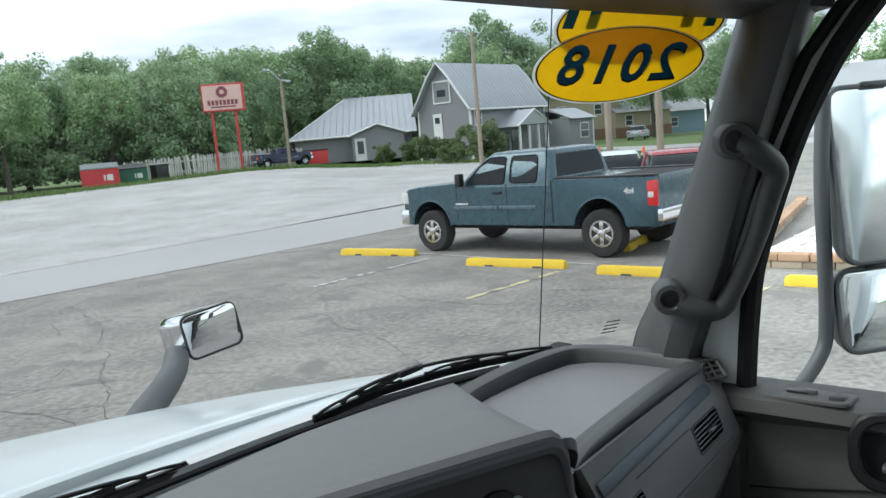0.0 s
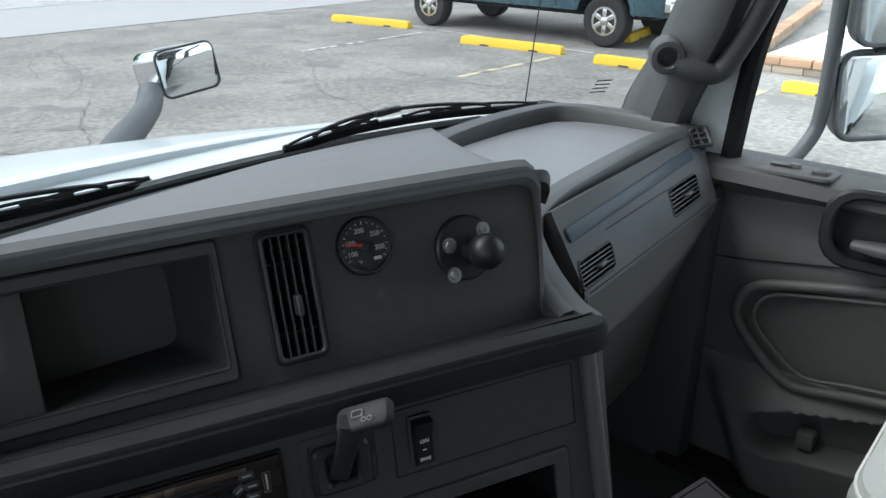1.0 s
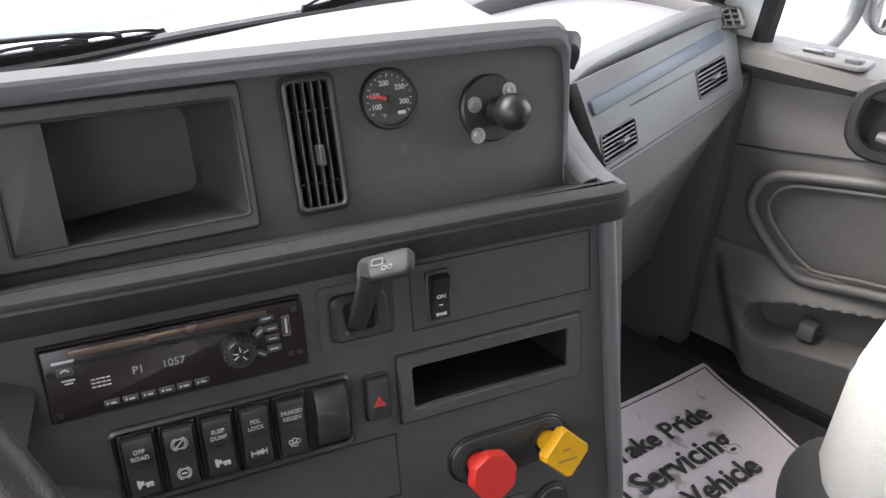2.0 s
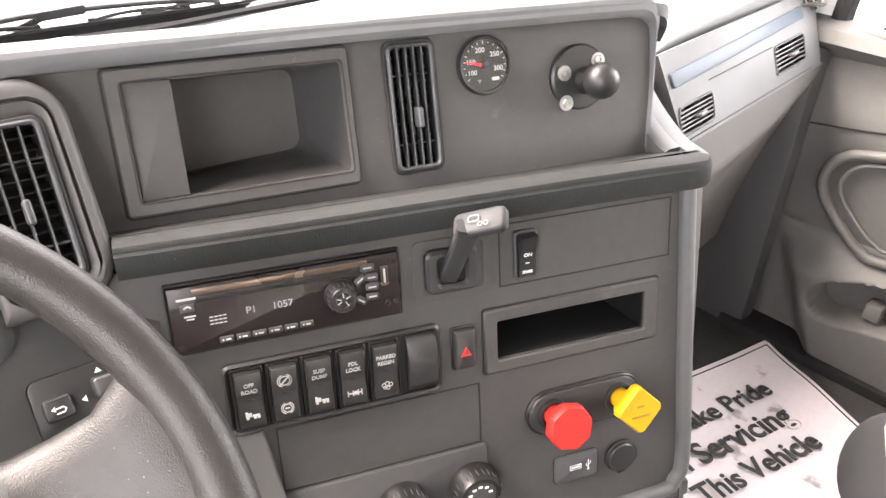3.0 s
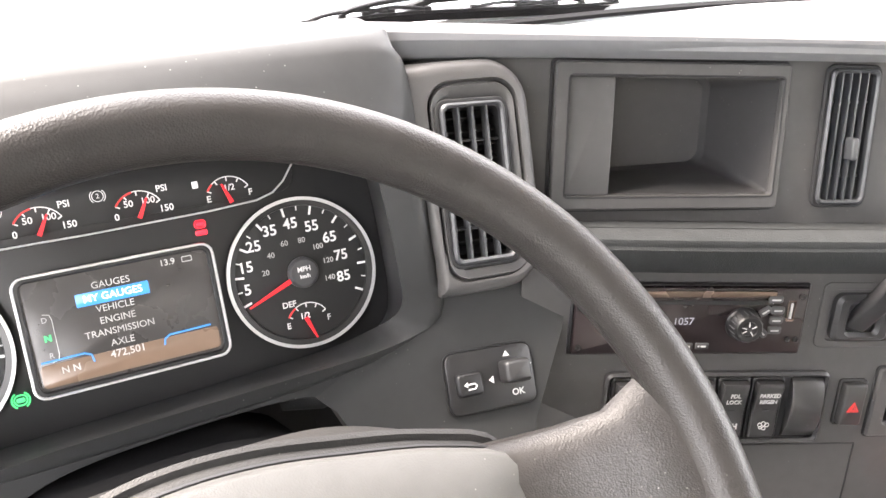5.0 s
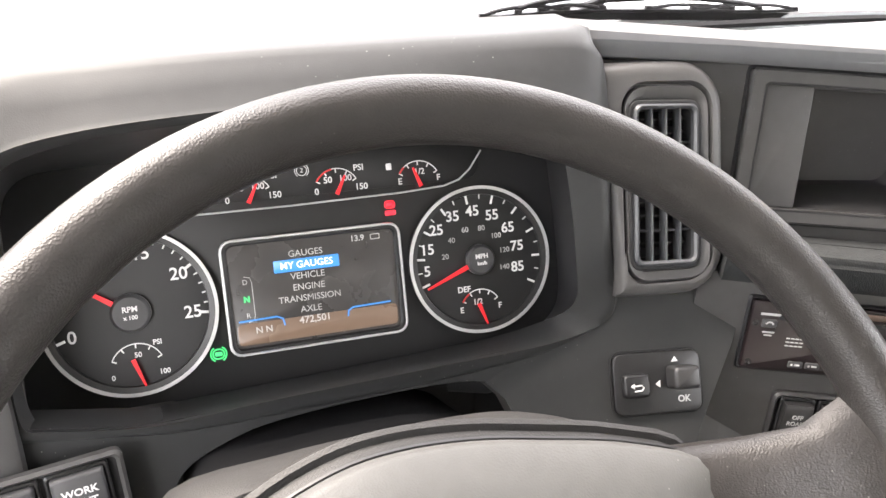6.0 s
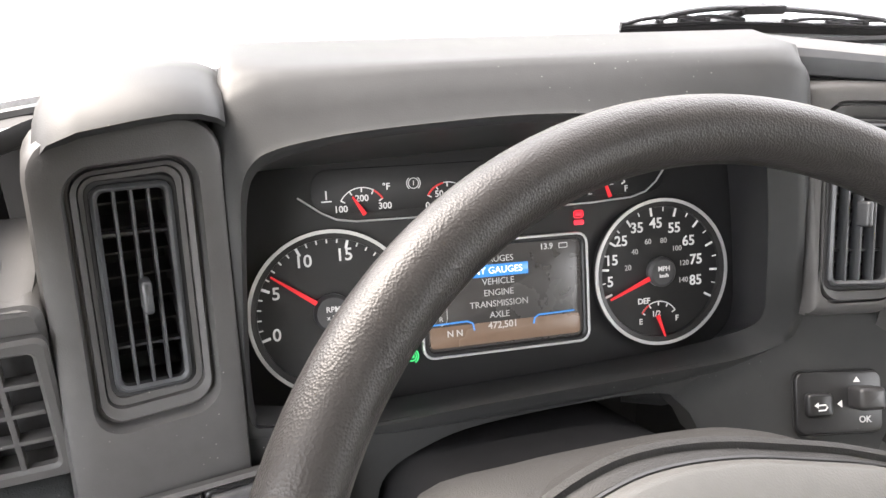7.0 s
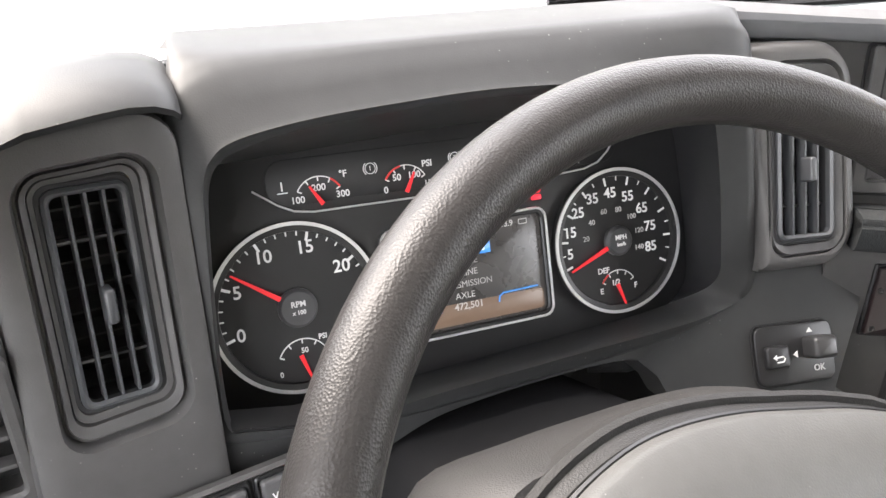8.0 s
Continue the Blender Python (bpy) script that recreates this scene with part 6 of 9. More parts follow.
def stack_fittings():
    mv = Matrix.Translation
    # trailer brake lever
    lv = thing("brake_hand_lever", "black hand brake lever with a flat grey grip", "lever", F_LOW)
    part("recess_plate", rframe(0.072, 0.056, 0.006, 0.056, 0.044, 0.005, 0.001, -0.0015, 0.0004, -0.053, 0.0355), M_DASH, lv)
    part("base", rframe(0.048, 0.040, 0.007, 0.024, 0.024, 0.003, 0.008, -0.001, 0.003, -0.0555, 0.0350), M_ROCKER, lv)
    part("gate", rbox(0.025, 0.025, 0.001, 0.003, 0.0003, -0.0555, 0.0350, 0.0), M_VOID, lv)
    a, b = Vector((-0.058, 0.029, 0.0)), F_LOW.inverted() @ Vector((0.036, 0.388, 1.670))
    def bar(p, w, t):
        ax = (b - a).normalized()
        sx = Vector((0.82, -0.57, 0)).normalized()
        sx = (sx - ax * sx.dot(ax)).normalized()
        sy = ax.cross(sx)
        return [p + sx * x + sy * y for x, y in rr(w, t, 0.003, 3)]
    part("arm", loft([bar(a.lerp(b, t), w, h) for t, w, h in ((0, 0.016, 0.013), (0.5, 0.016, 0.013), (0.85, 0.019, 0.013), (1.0, 0.022, 0.013))]), M_ROCKER, lv)
    grip = rbox(0.047, 0.022, 0.008, 0.006, 0.003)
    gx = Vector((0.020, -0.037, 0.019)).normalized()
    gz_ = (Vector((-0.45, -0.25, 0.9)) - gx * gx.dot(Vector((-0.45, -0.25, 0.9)))).normalized()
    gy, go = gz_.cross(gx), Vector((0.039, 0.3835, 1.6785)) - gz_ * 0.010
    gm = F_LOW.inverted() @ Matrix(((gx.x, gy.x, gz_.x, go.x), (gx.y, gy.y, gz_.y, go.y), (gx.z, gy.z, gz_.z, go.z), (0, 0, 0, 1)))
    gp = part("grip", grip, mat("grey_grip_plastic", (0.022, 0.0228, 0.0245), 0.55, var=0.06, spec=0.2), lv, "grey flat grip", m=gm)
    bm = rframe(0.010, 0.006, 0.001, 0.0085, 0.0045, 0.0008, 0.0004, 0.010, 0.0001, -0.003, 0.001, seg=1)
    arc_band(0.0016, 0.0022, 0, 360, 0.010, 0.0004, 10, (0.003, -0.005), bm)
    arc_band(0.0016, 0.0022, 0, 360, 0.010, 0.0004, 10, (0.008, -0.005), bm)
    part("grip_symbol", bm, M_TRIM, gp)
    # spare rocker
    sw = thing("spare_switch", "black rocker switch marked on and spare", "switch", F_LOW @ mv((0.0155, 0.0365, 0)))
    part("housing", rframe(0.0225, 0.046, 0.003, 0.0165, 0.0395, 0.002, 0.005, -0.0015, 0.0015), M_DARK, sw)
    body = []
    for xx in (-0.0082, -0.0075, 0.0075, 0.0082):
        e = 0.0 if abs(xx) < 0.008 else 0.0008
        body.append([Vector((xx, y, z - e)) for y, z in ((-0.0195, 0), (-0.0195, 0.0045), (-0.004, 0.0050), (0.010, 0.0095), (0.0185, 0.0120), (0.0195, 0.0100), (0.0195, 0))])
    part("rocker", loft(body), M_BLACK, sw)
    bm = letters("ON", 0.0052, 0.0002, bold=0.00012, m=Matrix.Translation((0, 0.001, 0.0068)) @ Matrix.Rotation(radians(16), 4, "X"))
    letters("SPARE", 0.0036, 0.0002, bold=0.00012, bm=bm, m=Matrix.Translation((0, -0.0155, 0.0050)))
    box(0.0035, 0.0008, 0.0004, (0, -0.007, 0.0054), bm=bm)
    part("legend", bm, M_PRINT, sw)
    # hazard switch
    hz = thing("hazard_switch", "black push switch with a red hazard triangle", "switch", F_LOW @ mv((-0.0470, -0.0425, 0)))
    part("housing", rframe(0.0235, 0.0425, 0.003, 0.0195, 0.0385, 0.002, 0.003, -0.0015, 0.001), M_VOID, hz)
    part("button", rbox(0.0192, 0.0380, 0.008, 0.002, 0.002, 0, 0, -0.001), M_ROCKER, hz)
    tri = lambda k, z: [Vector((k * 0.0062 * math.cos(radians(a)), k * 0.0062 * math.sin(radians(a)) - 0.0025, z)) for a in (90, 210, 330)]
    bm = loft([tri(0.72, 0.0070), tri(1.0, 0.0070), tri(1.0, 0.0076), tri(0.72, 0.0076), tri(0.72, 0.0070)], False, False)
    loft([tri(0.28, 0.0070), tri(0.50, 0.0070), tri(0.50, 0.0076), tri(0.28, 0.0076), tri(0.28, 0.0070)], False, False, bm=bm)
    part("triangle", bm, mat("hazard_red", (0.35, 0.03, 0.03), 0.5, emit=(1, 0.05, 0.05), power=0.012), hz, "red triangle")
    # parking brake valves
    vb = thing("brake_valve_plate", "dark grey oval plate behind two brake knobs", "panel", F_LOW @ mv((0.0770, -0.1315, 0)))
    part("plate", rbox(0.1215, 0.0440, 0.006, 0.0215, 0.002, 0, 0, -0.002, 8), M_ROCKER, vb)
    part("plate_rim", rframe(0.1260, 0.0485, 0.0235, 0.1215, 0.0440, 0.0215, 0.004, -0.002, 0.0012, seg=8), M_BLACK, vb)
    for x, sides, rad, material, lab, rot, lean in ((-0.0365, 8, 0.0228, M_RED, "bright red octagonal trailer air brake knob", 10, (0.0, -0.006)), (0.0375, 4, 0.0236, M_YELLOW, "bright yellow diamond parking brake knob", 0, (0.004, -0.004))):
        kn = thing("air_brake_valve", lab, "brake valve", F_LOW @ mv((0.0770 + x, -0.1315, 0)), "air brake valves")
        part("collar", revolve([(0.0160, 0.003), (0.0160, 0.0065), (0.0140, 0.0075), (0.0125, 0.0075), (0.0125, 0.004)], 24), M_BLACK, kn)
        part("stem", revolve([(0.0105, 0.004), (0.0105, 0.011), (0.0122, 0.014), (0.0122, 0.021), (0.0095, 0.024), (0.0095, 0.034)], 20), material, kn)
        def poly(r, z):
            out = []
            for i in range(sides):
                a0 = radians(rot + 360 * i / sides)
                for da in (-0.10, 0.10) if sides == 4 else (-0.06, 0.06):
                    out.append(Vector((r * math.cos(a0 + da), r * math.sin(a0 + da), z)))
            return out
        part("head", loft([poly(rad * 0.92, 0.030), poly(rad, 0.033), poly(rad, 0.040), poly(rad * 0.92, 0.044)]), material, kn, m=Matrix.Rotation(radians(-7), 4, "X"))
        if sides == 4:
            bm = bmesh.new()
            for i, w_ in enumerate((0.008, 0.020)):
                rbox(w_, 0.0028, 0.0003, 0.0004, 0.0001, -0.0005, 0.005 - 0.010 * i, 0.0440, 1, bm)
            part("worn_print", bm, mat("worn_yellow_print", (0.26, 0.14, 0.01), 0.6), kn, "worn unreadable print", m=Matrix.Rotation(radians(-7), 4, "X"))
    # charging socket, covered outlet
    us = thing("usb_outlet", "dark charging socket plate with a white symbol", "socket", F_LOW @ mv((0.0690, -0.2025, 0)))
    part("plate", rbox(0.0480, 0.0300, 0.003, 0.004, 0.001, 0, 0, -0.0015), M_DARK, us)
    part("plate_gap", rframe(0.0505, 0.0325, 0.005, 0.0482, 0.0302, 0.004, 0.001, -0.0015, 0.0003), M_VOID, us)
    part("port", rframe(0.0135, 0.0060, 0.0006, 0.0115, 0.0042, 0.0004, 0.001, 0.0012, 0.0003, -0.001, 0.0, seg=1), M_STEEL, us)
    part("port_tongue", rbox(0.0105, 0.0018, 0.0008, 0.0002, 0.0001, -0.001, 0.0, 0.0012, 1), M_PRINT, us)
    bm = box(0.0008, 0.0110, 0.0004, (0.0135, 0.0, 0.0016))
    tube([(0.0135, -0.001, 0.0016), (0.0160, 0.0015, 0.0016), (0.0160, 0.0035, 0.0016)], 0.0004, 5, bm=bm)
    tube([(0.0135, -0.003, 0.0016), (0.0112, -0.0008, 0.0016), (0.0112, 0.0012, 0.0016)], 0.0004, 5, bm=bm)
    revolve([(0.0014, 0.0013), (0.0014, 0.0018)], 10, bm, (0.0135, -0.0055, 0))
    part("symbol", bm, M_PRINT, us)
    cp = thing("outlet_cap", "round dark power outlet with a closed cap", "socket", F_LOW @ mv((0.1215, -0.2040, 0)))
    part("ring", revolve([(0.0185, -0.001), (0.0185, 0.002), (0.0172, 0.003), (0.0160, 0.003), (0.0158, 0.001)], 32), M_BLACK, cp)
    part("cap", revolve([(0.0157, 0.0), (0.0157, 0.004), (0.0145, 0.0055), (0.006, 0.006)], 32), M_ROCKER, cp)
    part("cap_tab", rbox(0.008, 0.004, 0.003, 0.001, 0.001, 0.0, -0.0180, 0.0), M_BLACK, cp)
    # heater panel
    hv = thing("heater_panel", "dark heater control panel with two rotary knobs", "heater panel", F_LOW @ mv((-0.130, -0.1800, 0)))
    part("plate", rbox(0.205, 0.0640, 0.004, 0.004, 0.001, 0, 0.0010, -0.0012), M_DARK, hv)
    for x, y in ((0.0145, -0.0095), (0.0850, -0.0085), (-0.056, -0.0095)):
        k = part("rotary_knob", revolve([(0.0250, 0.002), (0.0250, 0.006), (0.0235, 0.010), (0.0210, 0.022), (0.0195, 0.0245), (0.0165, 0.0250), (0.0160, 0.0235)], 36), M_BLACK, hv, "black rotary knob with a grey dial", m=shift(x, y))
        part("dial", revolve([(0.0160, 0.0230), (0.0155, 0.0238), (0.004, 0.0240)], 32), M_DASH, k)
        bm = bmesh.new()
        for i in range(5):
            a = radians(20 + 35 * i)
            rbox(0.0042, 0.0026, 0.0003, 0.0006, 0.0001, 0.0108 * math.cos(a), 0.0108 * math.sin(a), 0.0239, 1, bm)
        part("dial_symbols", bm, M_PRINT, k, kind="stuff")
        bm = bmesh.new()
        for i in range(24):
            a = 2 * math.pi * i / 24
            rbox(0.0012, 0.0012, 0.010, 0.0004, 0.0003, 0.0226 * math.cos(a), 0.0226 * math.sin(a), 0.011, 1, bm)
        part("knob_ribs", bm, M_DARK, k, kind="stuff")
    # oil temperature gauge and ball mount on the centre face
    g = thing("oil_temperature_gauge", "round black oil temperature gauge with a red pointer", "gauge", F_UP @ mv((0.0922, 0.0240, -0.004)))
    part("bezel", revolve([(0.0262, 0.0), (0.0262, 0.004), (0.0248, 0.0065), (0.0228, 0.0060), (0.0222, 0.003)], 48), M_BLACK, g)
    part("face", revolve([(0.0225, 0.0), (0.0225, 0.0032)], 48), M_FACE, g)
    bm = bmesh.new()
    for tx, a in (("100", 205), ("150", 165), ("200", 105), ("250", 40), ("300", -15)):
        letters(tx, 0.0062, 0.0002, bold=0.0001, bm=bm, m=Matrix.Translation((0.0138 * math.cos(radians(a)), 0.0138 * math.sin(radians(a)), 0.0035)))
    letters("°F", 0.0048, 0.0002, bm=bm, m=Matrix.Translation((-0.0065, -0.0140, 0.0035)))
    for i in range(17):
        a = 215 - 15.5 * i
        own = rbox(0.0008, 0.0030 if i % 4 == 0 else 0.0018, 0.0003, 0.0002, 0.0001, 0, 0, 0, 1)
        merge(bm, own, shift(0, 0, 0.0034, a - 90) @ Matrix.Translation((0, 0.0200, 0)))
    rbox(0.0075, 0.0030, 0.0003, 0.0008, 0.0001, 0.0100, -0.0125, 0.0034, 2, bm)
    part("scale", bm, M_PRINT, g)
    part("pointer", loft([[Vector((x, s * h, z)) for s, z in ((-1, 0.0042), (1, 0.0042), (1, 0.0050), (-1, 0.0050))] for x, h in ((0.0, 0.0016), (0.0195, 0.0005))]), M_NEEDLE, g, "red pointer", m=shift(0, 0, 0, 168))
    part("hub", revolve([(0.0035, 0.003), (0.0035, 0.0055), (0.002, 0.006)], 16), M_BLACK, g)
    part("lens", revolve([(0.0226, 0.0060), (0.0226, 0.0064)], 40), M_LENS, g, "clear gauge lens").visible_shadow = False
    bmnt = thing("ball_mount", "black rubber ball mount bolted on a round plate", "device mount", F_UP @ mv((0.1895, 0.0035, -0.004)))
    part("base_plate", revolve([(0.0305, 0.0), (0.0305, 0.004), (0.0285, 0.006), (0.010, 0.0065)], 40), M_BLACK, bmnt)
    part("ball", revolve([(0.0140, 0.004), (0.0110, 0.012), (0.0095, 0.017)] + [(0.0168 * math.sin(radians(a)), 0.031 - 0.0168 * math.cos(radians(a))) for a in range(34, 176, 12)], 28), M_BALL, bmnt, "black rubber ball", m=shift(0.006, -0.004))
    for x, y in ((0.0195, 0.0135), (-0.0175, 0.0050), (-0.0170, -0.0225)):
        b = part("bolt", revolve([(0.0050, 0.006), (0.0050, 0.0080), (0.0042, 0.0090), (0.0024, 0.0090), (0.0020, 0.0075)], 6), M_STEEL, bmnt, "bright steel button bolt", m=shift(x, y))
        part("washer", revolve([(0.0072, 0.0055), (0.0072, 0.0068), (0.0058, 0.0068)], 20), M_STEEL, b)
    # lamp switches below the left vent
    m = frame_m((-0.668, 0.494, 1.585), 8, 20)
    lp = thing("lamp_switch_panel", "black switch bezel below the binnacle with lamp rockers", "switch panel", m)
    part("bezel", rframe(0.118, 0.062, 0.005, 0.110, 0.054, 0.003, 0.007, -0.003, 0.002), M_DASH, lp)
    part("well", rbox(0.111, 0.055, 0.001, 0.003, 0.0003, z=-0.002), M_VOID, lp)
    for x, tx in ((-0.040, ""), (-0.004, "LAMP"), (0.033, "WORK\nLIGHT")):
        sw = thing("rocker_switch", "black rocker switch" + (" marked " + tx.replace("\n", " ").lower() if tx else " with no visible legend"), "switch", m @ mv((x, 0, 0)), "rocker switches by the binnacle")
        part("housing", rframe(0.0345, 0.0530, 0.003, 0.0295, 0.0480, 0.002, 0.0045, -0.0015, 0.001), M_BLACK, sw)
        part("rocker", rbox(0.029, 0.0475, 0.007, 0.002, 0.002), M_DARK, sw)
        if tx:
            bm = bmesh.new()
            for j, ln in enumerate(tx.split("\n")):
                letters(ln, 0.0062, 0.0002, bold=0.00014, bm=bm, m=Matrix.Translation((0, 0.0135 - 0.0072 * j, 0.0071)))
            part("legend", bm, M_PRINT, sw)


def seat_and_mat():
    s = thing("passenger_seat", "grey vinyl passenger seat with pale stitched edges", "seat")
    def cush(k, z):
        return [Vector((0.70 + x * k, -0.17 + y * k, z)) for x, y in rr(0.48, 0.60, 0.07, 6)]
    part("cushion", loft([cush(0.97, 1.29), cush(1.0, 1.32), cush(1.0, 1.43), cush(0.97, 1.462), cush(0.90, 1.475)]), M_SEAT, s)
    part("stitching", tube([(p.x, p.y, p.z) for p in cush(0.985, 1.452)], 0.0022, 5, True), M_THREAD, s, "pale contrast stitching")
    part("backrest", box(0.46, 0.14, 0.80, (0.70, -0.52, 1.86), 0.05), M_SEAT, s)
    part("base", box(0.40, 0.44, 0.22, (0.70, -0.18, 1.19), 0.02), M_DARK, s)
    part("side_shield", revolve([(0.075, -0.012), (0.075, 0.008), (0.066, 0.014), (0.03, 0.016)], 28), M_DARK, s, "round charcoal hinge shield", m=Matrix.Translation((0.52, 0.10, 1.255)) @ Matrix.Rotation(radians(-60), 4, "Y") @ Matrix.Rotation(radians(-35), 4, "X"))
    d = thing("driver_seat", "grey vinyl driver seat", "seat")
    part("cushion", box(0.50, 0.50, 0.14, (-0.47, -0.42, 1.46), 0.05), M_SEAT, d)
    part("backrest", box(0.48, 0.14, 0.80, (-0.47, -0.74, 1.90), 0.05), M_SEAT, d)
    part("base", box(0.40, 0.44, 0.32, (-0.47, -0.42, 1.235), 0.02), M_DARK, d)
    # paper floor mat, lightly creased
    m = thing("paper_floor_mat", "creased white paper floor mat printed with large black words", "floor mat")
    o, ux, uy = Vector((0.874, 0.401, 1.088)), Vector((-0.090, -0.224, 0)), Vector((-0.170, 0.045, 0))
    ex, ey = ux.normalized(), uy.normalized()
    def paper(s_, t_):
        p = o + ex * 0.52 * s_ + ey * 0.46 * t_
        p.z += 0.006 * noise.noise(Vector((s_ * 4, t_ * 4, 1.3))) + 0.012 * max(0, 0.12 - s_) * 6 * (1 - t_) * 0.4
        return p
    part("sheet", sheet(paper, 26, 24, 0.0008), M_PAPER, m)
    loops = []
    for a, b in (((0.02, 0.02), (0.98, 0.02)), ((0.02, 0.02), (0.02, 0.98)), ((0.98, 0.02), (0.98, 0.98))):
        part("border_line", tube([paper(a[0] + (b[0] - a[0]) * k / 20, a[1] + (b[1] - a[1]) * k / 20) + Vector((0, 0, 0.0012)) for k in range(21)], 0.0011, 4), M_INK, m)
    rx, ry = Vector((0.967, -0.256, 0)), Vector((0.256, 0.967, 0))
    for ln, w_, cx, cy in (("We Take Pride", 0.304, 0.608, 0.377), ("In Servicing", 0.262, 0.592, 0.319), ("This Vehicle", 0.252, 0.577, 0.261)):
        bm = letters(ln, 0.06, 0.0004, bold=0.0012)
        wide = max(v.co.x for v in bm.verts) - min(v.co.x for v in bm.verts)
        mm = Matrix(((rx.x, ry.x, 0, cx), (rx.y, ry.y, 0, cy), (0, 0, 1, 1.0925), (0, 0, 0, 1))) @ Matrix.Diagonal((w_ / wide, w_ / wide, 1, 1))
        bmesh.ops.transform(bm, matrix=mm, verts=bm.verts)
        part("printed_line", bm, M_INK, m, "large black printed words")


steering_wheel()
steering_column()
key_pad()
radio()
rocker_bank()
stack_fittings()
seat_and_mat()

# ======== outdoors ========
def leaf_mat(*a, through_=0.5, **k):
    """Leaf surface that lets some light through."""
    m = mat(*a, **k)
    n, l = m.node_tree.nodes, m.node_tree.links
    b, o = n["Principled BSDF"], n["Material Output"]
    t, mx = n.new("ShaderNodeBsdfTranslucent"), n.new("ShaderNodeMixShader")
    l.new(b.inputs["Base Color"].links[0].from_socket, t.inputs[0])
    mx.inputs[0].default_value = through_
    l.new(b.outputs[0], mx.inputs[1])
    l.new(t.outputs[0], mx.inputs[2])
    l.new(mx.outputs[0], o.inputs[0])
    return m


M_ASPHALT = mat("worn_asphalt", (0.226, 0.215, 0.196), 0.9, var=0.55, scale=0.7, fine=16, bump=0.5, bscale=55, wear=(0.184, 0.176, 0.162), wear_at=0.56)
M_LANE = mat("pale_lane_concrete", (0.36, 0.355, 0.35), 0.9, var=0.10, scale=0.2, fine=20, bump=0.4, bscale=50)
M_GRAVEL = mat("white_gravel", (0.41, 0.405, 0.395), 0.95, var=0.34, scale=0.4, fine=7, bump=1.0, bscale=24, wear=(0.36, 0.35, 0.34), wear_at=0.58)
M_GRASS = mat("mown_grass", (0.11, 0.17, 0.055), 0.95, var=0.30, scale=0.6, fine=14, bump=1.0, bscale=40, wear=(0.20, 0.20, 0.10), wear_at=0.60)
M_BLADE = mat("grass_blade", (0.12, 0.19, 0.05), 0.8, var=0.2, island=0.35)
# Woodland leaf greens are lifted to carry the distant haze in their colour.
M_LEAF = leaf_mat("tree_leaf", (0.311, 0.425, 0.248), 0.7, var=0.18, scale=0.25, island=0.30, spec=0.3)
M_LEAF2 = leaf_mat("pale_tree_leaf", (0.366, 0.488, 0.275), 0.7, var=0.15, scale=0.3, island=0.40, spec=0.3)
M_BUSH = leaf_mat("bush_leaf", (0.17, 0.225, 0.105), 0.7, var=0.2, scale=1.0, island=0.35, spec=0.3)
M_BARK = mat("tree_bark", (0.10, 0.085, 0.07), 0.9, var=0.3, scale=3, bump=1.0, bscale=30)
M_CURBY = mat("yellow_kerb_paint", (0.72, 0.50, 0.03), 0.6, var=0.10, scale=4, fine=30, wear=(0.42, 0.33, 0.10), wear_at=0.66)
M_PAINTY = mat("faded_yellow_line", (0.50, 0.44, 0.26), 0.8, var=0.15, scale=2, wear=(0.18, 0.175, 0.16), wear_at=0.52)
M_PAINTW = mat("faded_white_line", (0.52, 0.52, 0.50), 0.8, var=0.15, scale=2, wear=(0.17, 0.165, 0.16), wear_at=0.52)
M_CRACK = mat("asphalt_crack", (0.09, 0.088, 0.085), 0.95, var=0.2)
M_TEAL = mat("blue_green_truck_paint", (0.045, 0.092, 0.115), 0.28, metal=0.35, var=0.05, coat=0.5)
M_TYRE = mat("tyre_rubber", (0.022, 0.022, 0.023), 0.8, var=0.2, bump=0.3, bscale=60)
M_ALLOY = mat("bright_alloy", (0.62, 0.62, 0.62), 0.25, metal=1.0, var=0.08)
M_TAIL = mat("red_lamp_lens", (0.55, 0.015, 0.02), 0.15, var=0.05, coat=0.5)
M_LENSW = mat("clear_lamp_lens", (0.6, 0.6, 0.58), 0.1, var=0.05, coat=0.5)
M_SIDING = mat("grey_lap_siding", (0.25, 0.25, 0.27), 0.75, var=0.08, scale=0.8)
M_SHINGLE = mat("pale_metal_roof", (0.36, 0.385, 0.41), 0.5, var=0.08, scale=0.6, fine=6)
M_SHINGLE2 = mat("grey_shingle_roof", (0.30, 0.31, 0.32), 0.85, var=0.14, scale=0.8, fine=5)
M_TRIMW = mat("white_house_trim", (0.72, 0.73, 0.72), 0.6, var=0.06)
M_TAN = mat("tan_siding", (0.40, 0.35, 0.25), 0.8, var=0.08, scale=0.8)
M_BRICKR = mat("brown_brick_wall", (0.22, 0.13, 0.09), 0.85, var=0.15, scale=2)
M_PANE = mat("dark_house_pane", (0.05, 0.06, 0.07), 0.08, var=0.1)
M_REDP = mat("red_painted_steel", (0.55, 0.045, 0.05), 0.5, var=0.12, scale=2, wear=(0.36, 0.05, 0.05))
M_GREENP = mat("green_painted_steel", (0.025, 0.13, 0.075), 0.5, var=0.15, scale=2)
M_SIGN = mat("pink_sign_face", (0.72, 0.48, 0.42), 0.6, var=0.05)
M_SIGNINK = mat("dark_red_sign_paint", (0.22, 0.06, 0.08), 0.6, var=0.1)
M_FENCE = mat("weathered_white_board", (0.55, 0.54, 0.52), 0.85, var=0.18, scale=1.5, objrand=0.18, wear=(0.32, 0.29, 0.26), wear_at=0.6)
M_POLE = mat("weathered_pole_wood", (0.33, 0.28, 0.22), 0.9, var=0.2, scale=1.2, bump=0.6, bscale=30)
